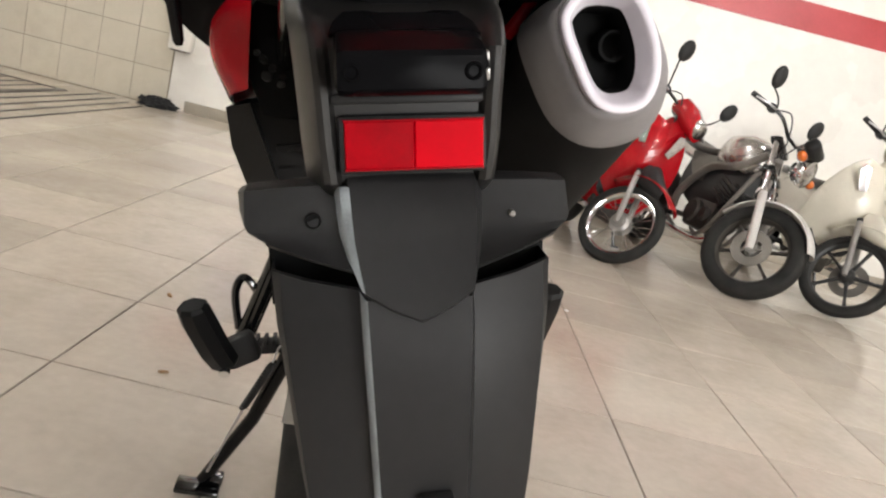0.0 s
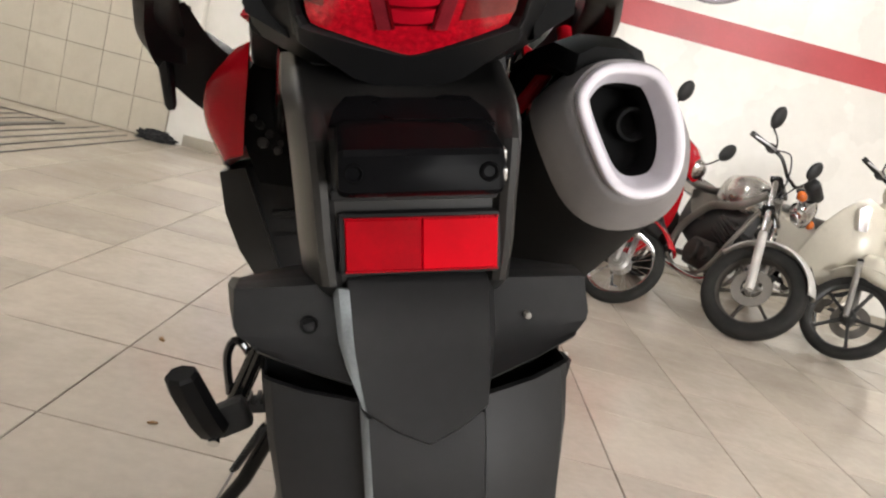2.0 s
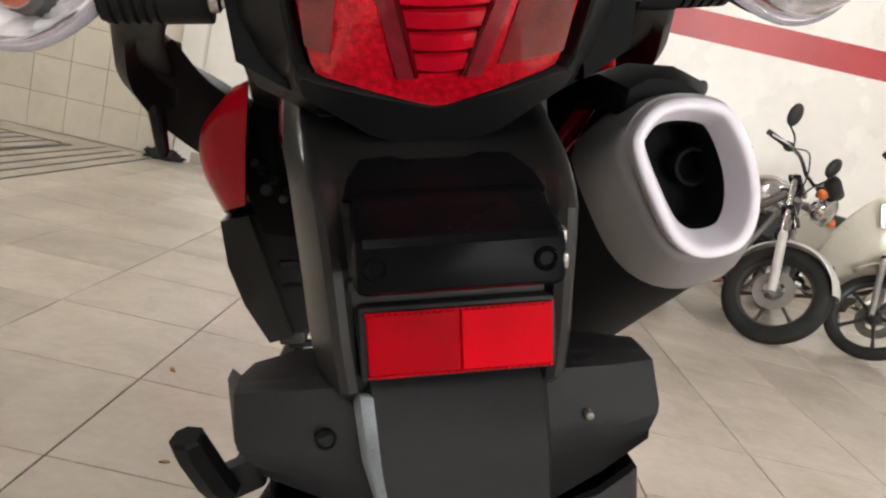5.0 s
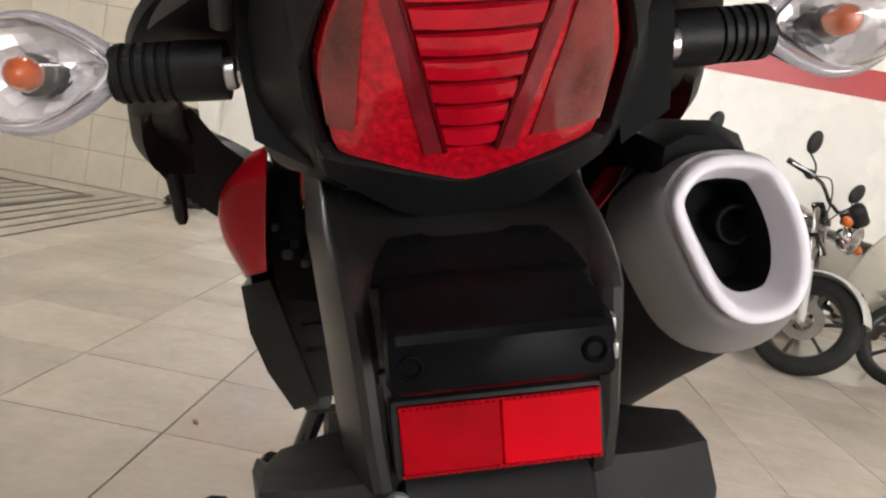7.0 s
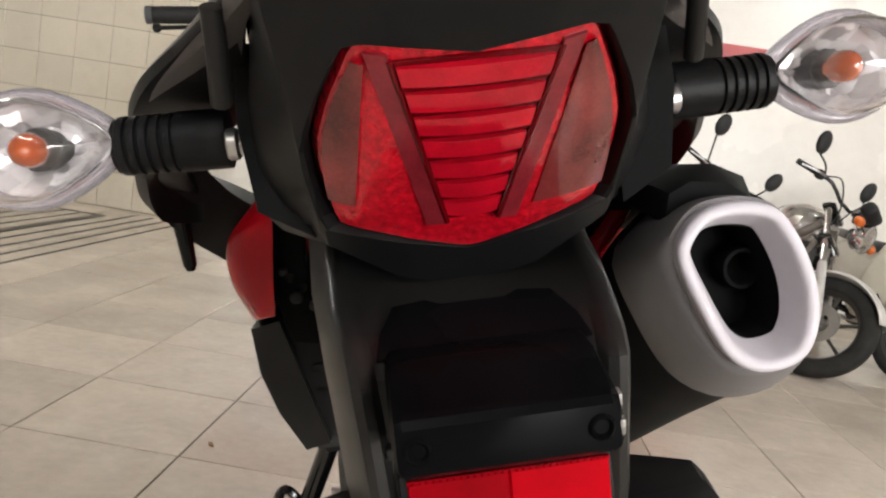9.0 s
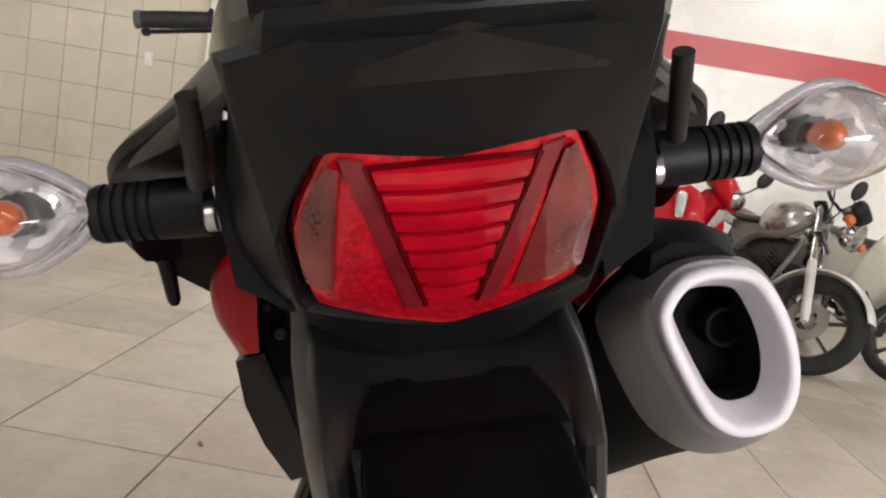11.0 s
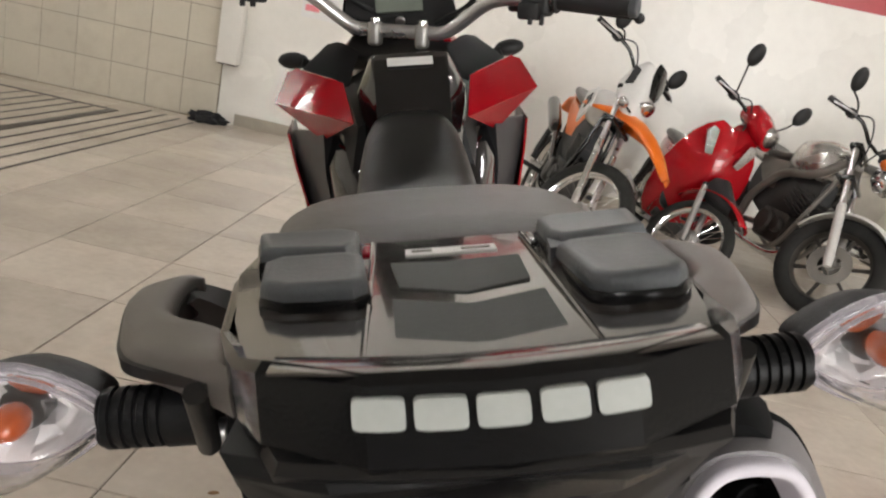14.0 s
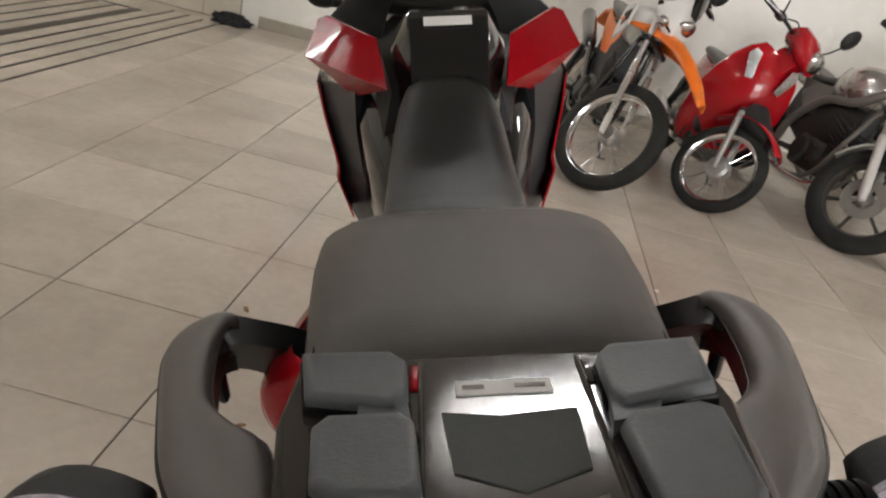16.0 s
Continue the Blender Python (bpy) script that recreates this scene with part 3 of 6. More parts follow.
lens_out = sym([(x, skin_y(x, z), z) for x, z in ((0, 1.0568), (0.020, 1.0596), (0.0415, 1.0632), (0.0450, 1.0610), (0.0575, 1.0430), (0.0640, 1.0290), (0.0644, 1.0190), (0.0612, 0.9955), (0.0585, 0.9915), (0.031, 0.9832), (0.006, 0.9768), (0, 0.9762))])
nrm = Vector((0, -0.69, -0.72))


def moved(pts, k, grow=1.0):
    return [Vector((p[0] * grow, p[1], p[2])) + nrm * k for p in pts]


front = sym([(0, 0.060, 1.092), (0.050, 0.060, 1.092), (0.085, 0.045, 1.090), (0.094, 0.060, 1.05), (0.099, 0.070, 1.02), (0.094, 0.085, 0.990), (0.062, 0.100, 0.972), (0, 0.115, 0.962)])
front2 = [(p[0] * 1.06, 0.26, 0.990 + (p[2] - 0.965) * 0.7) for p in front]
dish = [Vector((p[0], p[1], p[2])) + nrm * -0.003 for p in [(x * 1.10, y, 1.018 + (z - 1.018) * 1.09) for x, y, z in lens_out]]
back_edge = moved(outer, -0.006, 1.015)
# the housing face is lofted between outlines of equal count
def resample(pts, n):
    pts = [Vector(p) for p in pts]
    c = Vector((0, 0.02, 1.02))
    out = []
    for i in range(n):
        a = 2 * math.pi * i / n
        d = Vector((math.sin(a), math.cos(a)))
        for p, q in zip(pts, pts[1:] + pts[:1]):
            u, v = Vector((p.x - c.x, p.z - c.z)), Vector((q.x - c.x, q.z - c.z))
            cr = lambda m, w: m.x * w.y - m.y * w.x
            den = cr(v - u, d)
            if abs(den) < 1e-12:
                continue
            t = cr(d, u) / den
            if -1e-9 <= t <= 1 + 1e-9 and (u + (v - u) * t).dot(d) > 0:
                out.append(p.lerp(q, t))
                break
    return out


N = 72
bm = BM()
loft(bm, [resample(r, N) for r in (front2, front, back_edge, moved(outer, 0.0, 0.985), moved(outer, 0.0015, 0.955), moved(lens_out, 0.0030, 1.085), moved(lens_out, 0.002, 1.055), moved(lens_out, -0.004, 1.02), moved(lens_out, -0.016, 1.0))])
tail_cowl = part("tail_cowl", bm, COWL, bike, "black angular tail cowl round the lamp", 22, OFF3)
# lens: textured red bowl with a ladder of ribs between two smoky bands
bm = BM()
loft(bm, [resample(r, N) for r in (moved(lens_out, -0.014, 1.0), moved(lens_out, -0.004, 1.0), moved(lens_out, 0.0, 0.97), moved(lens_out, 0.0015, 0.90), moved([(p[0] * 0.6, lens_y(1.02 + (p[2] - 1.02) * 0.7), 1.02 + (p[2] - 1.02) * 0.7) for p in lens_out], 0.0025))])
lens = part("tail_lamp_lens", bm, RED_TEX, bike, "textured red tail lamp lens with a ribbed centre", 30, OFF3)


def on_lens(x, z, k):
    return Vector((x, skin_y(x, z), z)) + nrm * k


for s in (-1, 1):
    bm = BM()
    # a thin smoky skin over the outer flank, larger on the silencer's side to paint in a grey reflection
    low = ((0.0270, 0.9960), (0.0600, 1.0000)) if s > 0 else ((0.0500, 1.0030), (0.0615, 1.0060))
    rows = []
    for i in range(9):
        a = i / 8
        xi, zi = 0.0402 + (low[0][0] - 0.0402) * a, 1.0565 + (low[0][1] - 1.0565) * a
        xo = 0.0445 + (low[1][0] - 0.0445) * a + 0.0062 * math.sin(math.pi * a)
        zo = 1.0570 + (low[1][1] - 1.0570) * a
        rows.append([on_lens(s * (xi + (xo - xi) * b / 8), zi + (zo - zi) * b / 8, 0.0034 + 0.0028 * (b / 8) * (1 - b / 8) - 0.0018 * b / 8) for b in range(9)])
    sheet(bm, rows, 0.003)
    part("smoky_lens_side", bm, PINK_LENS, lens, "smoky dark pink side facet with painted reflection", 38, OFF3)
    bm = BM()
    poly(bm, [on_lens(s * 0.0400, 1.0592, 0.0022), on_lens(s * 0.0315, 1.0580, 0.0034), on_lens(s * 0.0112, 0.9925, 0.0060), on_lens(s * 0.0200, 0.9915, 0.0046)], nrm * -0.008)
    bevel_all(bm, 0.0008, 2)
    part("lens_band", bm, BAND_LENS, lens, "smoky raised band beside the ribs", 38, OFF3)
    bm = BM()
    tube(bm, [on_lens(s * 0.0312, 1.0565, 0.003), on_lens(s * 0.0112, 0.993, 0.0055)], 0.0012, 8)
    part("lens_ridge", bm, RED_LENS, lens, "", 38, OFF3)
# plate behind the ribs: the shade in their gaps is put into dark red
bm = BM()
poly(bm, [on_lens(-0.0305, 1.0560, 0.0030), on_lens(0.0305, 1.0560, 0.0030), on_lens(0.0110, 0.9930, 0.0034), on_lens(-0.0110, 0.9930, 0.0034)], nrm * -0.003)
part("rib_backing", bm, RED_LENS, lens, "dark red plate painting the shaded rib gaps", 38, OFF3)
for i in range(7):
    z0 = 1.0545 - i * 0.0088
    z1 = z0 - 0.0058
    w0, w1 = 0.0288 - i * 0.0027, 0.0272 - i * 0.0027
    rows = []
    for j in range(9):
        f = -1 + j / 4
        bow = 0.0018 * (1 - f * f)
        rows.append([on_lens(f * w0, z0, 0.0042 + bow), on_lens(f * (w0 + w1) / 2, (z0 + z1) / 2, 0.0049 + bow), on_lens(f * w1, z1, 0.0050 + bow), on_lens(f * w1, z1, -0.001), on_lens(f * w0, z0, -0.001)])
    bm = BM()
    loft(bm, rows)
    bevel_all(bm, 0.0007, 2)
    part("lens_rib", bm, RIB_LENS, lens, "bright red rib", 38, OFF3)

# luggage rack: sloping deck, slanted badge face, side facets, undercut below
bm = BM()
deck = [(-0.040, 0.150), (-0.062, 0.152), (-0.098, 0.150), (-0.101, 0.10), (-0.092, 0.03), (-0.081, -0.010), (-0.074, -0.030), (-0.0645, -0.044), (-0.035, -0.0605), (0, -0.0635), (0.035, -0.0605), (0.0665, -0.044), (0.076, -0.030), (0.083, -0.010), (0.092, 0.03), (0.101, 0.10), (0.098, 0.150), (0.062, 0.152), (0.040, 0.150)]


def deck_z(y):
    return float(np.interp(y, (-0.0635, -0.046, -0.028, 0.15), (1.1235, 1.1205, 1.1110, 1.098)))


def edge_z(y):
    return float(np.interp(y, (-0.0635, -0.044, -0.03, 0.03, 0.15), (1.1240, 1.1222, 1.1170, 1.104, 1.096)))


def face_y(z, x):
    """The slanted badge face: plan curve of the top edge, leaning back towards the rider."""
    return -0.0635 - (1.1240 - z) * 0.47 + 2.4 * x * x - 0.0012


low = [(x * 0.97, y * 0.95 + (0.004 if y < -0.02 else 0), 1.080) for x, y in deck]
low2 = [(x * 0.985, y + (0.000 if y < -0.02 else 0.0), 1.0935 if y < 0.05 else 1.086) for x, y in deck]
low3 = [(x * (0.985 if y < -0.04 else 1.0), y - (0.0095 if y < -0.04 else 0.004 if y < -0.02 else 0.0), 1.1040 if y < 0.0 else 1.092) for x, y in deck]
mid = [(x, y - (0.0008 if y < -0.04 else 0), edge_z(y) - 0.0015) for x, y in deck]
top = [(x * 0.975, y + (0.003 if y < 0 else -0.004), edge_z(y) + 0.0004) for x, y in deck]
inn = [(x * 0.94, y + (0.014 if y < 0 else -0.008), deck_z(y + (0.014 if y < 0 else -0.008)) - 0.001) for x, y in deck]
loft(bm, [low, low2, low3, mid, top, inn], cap=False)
rack = part("luggage_rack", bm, RACK_EDGE, bike, "glossy black luggage rack with grey rubber pads", 18)
bm = BM()
poly(bm, [(-0.0700, -0.031, deck_z(-0.031)), (0.0715, -0.031, deck_z(-0.031)), (0.0860, 0.03, deck_z(0.03)), (0.098, 0.10, deck_z(0.10)), (0.095, 0.148, deck_z(0.148)), (-0.095, 0.148, deck_z(0.148)), (-0.098, 0.10, deck_z(0.10)), (-0.0860, 0.03, deck_z(0.03))], (0, 0, -0.008))
part("rack_deck", bm, RACK, rack, "glossy black rack deck, brown ceiling reflection painted in", 30)
# rear slope of the deck up to the badge edge
bm = BM()
sheet(bm, [[(x, y + 2.0 * x * x, deck_z(y) + 0.0006) for x in (-0.060, -0.04, -0.02, 0, 0.02, 0.04, 0.061)] for y in (-0.0300, -0.0380, -0.0470, -0.0545, -0.0605)], 0.003)
part("deck_tail", bm, RACK, rack, "glossy black slope behind the deck, ceiling reflection painted in", 60)
# undercut that runs from the badge face down to the lamp
bm = BM()
rows = []
for yc, z, w, bow in ((-0.0700, 1.1035, 0.0640, 2.2), (-0.0690, 1.0985, 0.0660, 2.2), (-0.0610, 1.0920, 0.0680, 1.9), (-0.0450, 1.0790, 0.0690, 1.5), (-0.0290, 1.0655, 0.0680, 1.2)):
    rows.append([(t * w + 0.001, yc + bow * (t * w) ** 2 + (0.010 if abs(t) > 0.95 else 0.0), z + 0.10 * max(0.0, abs(t * w) - 0.03) * (1.0 if z < 1.07 else 0.0)) for t in (-1, -0.92, -0.7, -0.45, -0.2, 0, 0.2, 0.45, 0.7, 0.92, 1)])
sheet(bm, rows, 0.010)
part("rack_underside", bm, COWL, rack, "black undercut below the badge face", 30)
# pale badge on the slanted face: five plain blocks
for xa, xb in ((-0.0380, -0.0245), (-0.0225, -0.0090), (-0.0070, 0.0065), (0.0090, 0.0215), (0.0235, 0.0375)):
    bm = BM()
    za, zb = 1.1128, 1.1200
    c = (xa + xb) / 2
    ring = []
    for k in range(20):
        a = 2 * math.pi * k / 20
        ca, sa = math.cos(a), math.sin(a)
        x = c + (xb - xa) / 2 * math.copysign(abs(ca) ** 0.3, ca)
        z = (za + zb) / 2 + (zb - za) / 2 * math.copysign(abs(sa) ** 0.3, sa)
        ring.append((x, face_y(z, x), z))
    loft(bm, [ring, [(p[0], p[1] + 0.0020, p[2]) for p in ring]])
    part("badge_block", bm, LETTER, rack, "pale silver badge block")
# centre rubber inlays
for pts in (((-0.029, 0.098), (-0.004, 0.094), (0.030, 0.098), (0.028, 0.056), (0.001, 0.043), (-0.025, 0.056)), ((-0.028, 0.040), (0.001, 0.027), (0.031, 0.040), (0.030, -0.004), (0.001, -0.016), (-0.027, -0.004))):
    bm = BM()
    poly(bm, [(x, y, deck_z(y) + 0.0010) for x, y in pts], (0, 0, -0.004))
    bevel_all(bm, 0.0005, 1)
    part("rubber_inlay", bm, INLAY, rack, "grey-green rubber inlay")
bm = BM()
poly(bm, [(x, y, deck_z(y) + 0.0008) for x, y in ((-0.022, 0.112), (0.022, 0.112), (0.022, 0.124), (-0.022, 0.124))], (0, 0, -0.002))
part("rack_label", bm, LABEL, rack, "pale warning label")
for i in range(2):
    bm = BM()
    poly(bm, [(x, y, deck_z(y) + 0.0014) for x, y in ((-0.019 + i * 0.024, 0.1165), (-0.009 + i * 0.028, 0.1165), (-0.009 + i * 0.028, 0.1195), (-0.019 + i * 0.024, 0.1195))], (0, 0, -0.001))
    part("print_bar", bm, GREY_PAINT, rack)
# grooves beside the centre panel
for s in (-1, 1):
    bm = BM()
    tube(bm, [(s * 0.038, 0.142, deck_z(0.142) + 0.001), (s * 0.0375, 0.06, deck_z(0.06) + 0.001), (s * 0.037, -0.026, deck_z(-0.026) + 0.0004)], 0.0013, 8)
    part("deck_ridge", bm, RACK, rack)
    bm = BM()
    rbox(bm, (s * 0.041, 0.128, deck_z(0.128)), (0.004, 0.02, 0.004), 0.001)
    part("deck_slot", bm, RED if s < 0 else GLOSS_BLACK, rack)


def pad(pts, h, label, mt):
    bm = BM()
    c = Vector((sum(p[0] for p in pts) / len(pts), sum(p[1] for p in pts) / len(pts), 0))
    rings = []
    for k, g in ((-0.006, 1.0), (h * 0.55, 1.0), (h * 0.88, 0.965), (h, 0.91), (h * 0.97, 0.80)):
        rings.append([(c.x + (x - c.x) * g, c.y + (y - c.y) * g, deck_z(y) + 0.002 + k) for x, y in pts])
    loft(bm, rings)
    bevel_all(bm, 0.0016, 2, 28)
    pd = part("rubber_pad", bm, mt, rack, label, 50)
    bm = BM()
    loft(bm, [[(c.x + (x - c.x) * g, c.y + (y - c.y) * g, deck_z(y) + k) for x, y in pts] for k, g in ((-0.006, 1.06), (0.0030, 1.05), (0.0048, 1.02))])
    bevel_all(bm, 0.0010, 2, 28)
    part("pad_base", bm, SEMI_BLACK, pd, "glossy black base under the pad", 50)


pad([(-0.095, 0.142), (-0.088, 0.102), (-0.048, 0.092), (-0.043, 0.102), (-0.044, 0.130), (-0.052, 0.140)], 0.0092, "dark grey rubber pad", RUBBER_GREY)
pad([(-0.082, 0.078), (-0.076, 0.087), (-0.046, 0.087), (-0.040, 0.080), (-0.037, 0.038), (-0.042, 0.031), (-0.068, 0.033), (-0.078, 0.042)], 0.0092, "dark grey rubber pad", RUBBER_GREY)
pad([(0.095, 0.142), (0.090, 0.098), (0.047, 0.086), (0.043, 0.096), (0.044, 0.128), (0.052, 0.138)], 0.0092, "dark grey rubber pad", RUBBER_GREY)
pad([(0.086, 0.080), (0.078, 0.086), (0.048, 0.080), (0.042, 0.072), (0.044, 0.020), (0.050, 0.014), (0.074, 0.016), (0.082, 0.026)], 0.0092, "dark grey rubber pad", RUBBER_GREY)

# rubber bridges between the front and rear pads
for s in (-1, 1):
    bm = BM()
    loft(bm, [[(s * x, y, deck_z(y) + k) for x, y in ((0.0405, 0.076), (0.0600, 0.080), (0.0640, 0.090), (0.0640, 0.102), (0.0440, 0.104))] for k in (-0.004, 0.0062, 0.0080)])
    bevel_all(bm, 0.0015, 2, 28)
    part("pad_bridge", bm, RUBBER_GREY, rack, "grey rubber web joining two pads", 50)

# grab rails: a broad flat blade, dark inner wall, front bar swooping down to the side cover
for s in (-1, 1):
    edge = [(0.174, 0.335), (0.186, 0.340), (0.200, 0.326), (0.2095, 0.298), (0.2065, 0.262), (0.1975, 0.228), (0.187, 0.195), (0.172, 0.150), (0.160, 0.118), (0.143, 0.085), (0.118, 0.052), (0.095, 0.022), (0.078, -0.004)]
    inner = [(0.174, 0.330), (0.178, 0.322), (0.178, 0.305), (0.1755, 0.280), (0.1690, 0.245), (0.1610, 0.212), (0.1510, 0.184), (0.1330, 0.160), (0.1150, 0.143), (0.1020, 0.105), (0.0930, 0.070), (0.0850, 0.030), (0.0740, -0.002)]

    def rail_z(y):
        return float(np.interp(y, (-0.004, 0.03, 0.07, 0.12, 0.20, 0.335), (1.0960, 1.0870, 1.0755, 1.0630, 1.0480, 1.0245)))

    side = -0.005
    ea = spline([(s * x + side, y, rail_z(y)) for x, y in edge], 4)
    ia = spline([(s * x + side, y, rail_z(y)) for x, y in inner], 4)
    rings = []
    for k, (a, b) in enumerate(zip(ea, ia)):
        g = min(1.0, 0.25 + k / 10)

        def at(f, dz):
            return a.lerp(b, f) + Vector((0, 0, dz * g if dz > 0 else dz))

        rings.append([at(0.08, -0.0105), at(0.0, -0.0070), at(-0.01, -0.003), at(0.04, 0.0008), at(0.16, 0.0044), at(0.5, 0.0065), at(0.82, 0.0048), at(0.95, 0.0012), at(1.0, -0.003), at(1.0, -0.0080), at(0.92, -0.0105)])
    bm = BM()
    loft(bm, rings)
    rail = part("grab_rail", bm, RAIL, bike, "satin brown-grey grab rail", 50)
    # lower half of the blade, its shade painted black; deeper along the inside
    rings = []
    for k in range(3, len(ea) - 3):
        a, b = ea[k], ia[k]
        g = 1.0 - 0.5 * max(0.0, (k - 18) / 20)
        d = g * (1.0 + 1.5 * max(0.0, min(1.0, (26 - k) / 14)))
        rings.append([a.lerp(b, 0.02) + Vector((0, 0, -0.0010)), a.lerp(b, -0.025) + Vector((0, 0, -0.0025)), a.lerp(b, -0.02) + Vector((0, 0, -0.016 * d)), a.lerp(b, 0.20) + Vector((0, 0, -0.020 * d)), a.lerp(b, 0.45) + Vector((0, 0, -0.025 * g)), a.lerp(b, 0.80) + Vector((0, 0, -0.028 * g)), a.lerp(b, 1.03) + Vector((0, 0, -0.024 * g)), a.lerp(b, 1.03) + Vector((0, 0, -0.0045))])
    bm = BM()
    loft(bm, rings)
    part("rail_underside", bm, STALK, rail, "grab rail underside, shade painted black", 50)
    # front strap: a cast bar that curls down, in and forwards from the tip of the blade
    stations = [((0.1700, 0.2820, 1.0260), (0.1900, 0.3180, 1.0200), (0.2125, 0.3100, 1.0000), (0.2130, 0.2860, 1.0060)),
                ((0.1690, 0.2980, 1.0220), (0.1922, 0.3441, 1.0220), (0.2095, 0.3660, 0.9660), (0.2085, 0.3460, 0.9700)),
                ((0.1580, 0.3340, 0.9975), (0.1623, 0.3625, 1.0040), (0.1900, 0.4100, 0.9400), (0.1900, 0.3920, 0.9400)),
                ((0.1400, 0.3520, 0.9800), (0.1365, 0.3792, 0.9850), (0.1600, 0.4250, 0.9150), (0.1600, 0.4050, 0.9150)),
                ((0.1200, 0.3600, 0.9660), (0.1165, 0.3792, 0.9710), (0.1350, 0.4250, 0.9000), (0.1350, 0.4050, 0.9000))]
    lines = [spline([(s * x + side, y, z) for x, y, z in (q[k] for q in stations)], 5) for k in range(4)]
    bm = BM()
    loft(bm, [list(r) for r in zip(*lines)])
    bevel_all(bm, 0.003, 2, 40)
    part("rail_strap", bm, STALK, rail, "black front strap of the grab rail", 50)
    bm = BM()
    tube(bm, [(s * 0.2030 + side, 0.340, 1.000), (s * 0.2032 + side, 0.350, 0.965), (s * 0.2035 + side, 0.356, 0.938), (s * 0.2035 + side, 0.357, 0.933)], [0.0085, 0.0070, 0.0058, 0.0035], 12)
    part("luggage_hook", bm, SEMI_BLACK, rail, "black luggage hook")
    bm = BM()
    stube(bm, [(s * 0.100, 0.016, 1.086), (s * 0.102, 0.026, 1.070), (s * 0.106, 0.042, 1.050)], 0.0048, 12, 4)
    part("rack_stay", bm, PLASTIC_GREY, rail, "charcoal rack stay")
    bm = BM()
    cyl(bm, (s * 0.1015, 0.080, 1.0325), (s * 0.1075, 0.080, 1.0325), 0.0062, 6, bev=0.001)
    cyl(bm, (s * 0.1070, 0.080, 1.0325), (s * 0.1130, 0.080, 1.0325), 0.0078, 16, bev=0.001)
    part("mount_bolt", bm, STEEL, rail, "bright steel bolt")

# black fillers added to keep the gap between the cowl and the rails dark
for s in (-1, 1):
    bm = BM()
    loft(bm, [[(s * x, y, z) for x, z in ((0.070, 1.078), (0.100, 1.076), (0.104, 1.040), (0.100, 1.000), (0.075, 0.985))] for y in (0.060, 0.12, 0.24)])
    bevel_all(bm, 0.004, 2)
    part("tail_side_panel", bm, MATTE, bike, "matte black filler added under the rack", 40)

# rear indicators
for s in (-1, 1):
    bm = BM()
    pts, rs = [], []
    profile = [(0.114, 0.0152), (0.1385, 0.0152)]
    for i in range(5):
        x = 0.1390 + i * 0.0056
        profile += [(x, 0.0134), (x + 0.0012, 0.0132), (x + 0.0017, 0.0149), (x + 0.0051, 0.0147)]
    profile += [(0.1672, 0.0134), (0.1690, 0.0134)]
    for x, r in profile:
        pts.append((s * x, 0.096, 1.036 + 0.022 * (x - 0.114)))
        rs.append(r)
    tube(bm, pts, rs, 20)
    stalk = part("indicator_stalk", bm, STALK, bike, "black ribbed rubber stalk", 35)
    # teardrop lamp: back shell, reflector, bulb, clear lens

    def drop(scale, y0, y1, n=22):
        out = []
        for f, g in ((0.0, 1.0), (0.4, 0.97), (0.75, 0.78), (0.95, 0.42), (1.0, 0.1)):
            ring = []
            for i in range(n):
                a = 2 * math.pi * i / n
                c, d = math.cos(a), math.sin(a)
                hx = 0.043 if c > 0 else 0.036
                k = 1.0 - 0.45 * max(0, c) ** 1.5
                ring.append((s * (0.209 + -c * hx * scale * (g ** 0.6)), y0 + (y1 - y0) * f, 1.040 + d * 0.0262 * k * scale * g))
            out.append(ring)
        return out

    bm = BM()
    loft(bm, drop(0.98, 0.098, 0.138), "end")
    part("indicator_shell", bm, RUBBER, stalk, "", 50)
    # faceted bowl of the reflector
    n = 20
    bm = BM()
    rings = []
    rng = random.Random(5 if s < 0 else 9)
    for y, g in ((0.0955, 0.93), (0.104, 0.88), (0.112, 0.74), (0.118, 0.58), (0.123, 0.40), (0.126, 0.25), (0.127, 0.10)):
        base = drop(g, y, y, n)[0]
        wob = 0.0070 if 0.2 < g < 0.9 else 0.0
        rings.append([(x, yy + wob * rng.uniform(-1, 1), z + 0.5 * wob * rng.uniform(-1, 1)) for x, yy, z in base])
    loft(bm, rings, "end")
    part("indicator_reflector", bm, IND_REF, stalk, "faceted silver reflector", 4)
    bm = BM()
    bmesh.ops.create_uvsphere(bm, u_segments=14, v_segments=10, radius=1, matrix=Matrix.Translation((s * 0.211, 0.095, 1.040)) @ Matrix.Diagonal((0.0090, 0.014, 0.0090, 1)))
    part("indicator_bulb", bm, BULB, stalk, "amber bulb", 60)
    bm = BM()
    cyl(bm, (s * 0.211, 0.128, 1.040), (s * 0.211, 0.106, 1.040), 0.0115, 14, bev=0.001)
    part("bulb_socket", bm, ALLOY_DARK, stalk, "dark bulb socket")
    bm = BM()
    loft(bm, drop(1.0, 0.096, 0.055), "end")
    g = part("indicator_lens", bm, CLEAR, stalk, "clear teardrop lens", 60)
    g.visible_shadow = False
    so = g.modifiers.new("thin", "SOLIDIFY")
    so.thickness, so.offset = 0.0016, -1
    for sc, yy, rr in ((1.03, 0.095, 0.0034), (0.95, 0.0885, 0.0020)):
        bm = BM()
        ring = [Vector(p) for p in drop(sc, yy, yy)[0]]
        stube(bm, ring + ring[:1], rr, 8, 2)
        rim = part("lens_rim", bm, CLEAR_RIM, stalk, "thick clear rim", 60)
        rim.visible_shadow = False

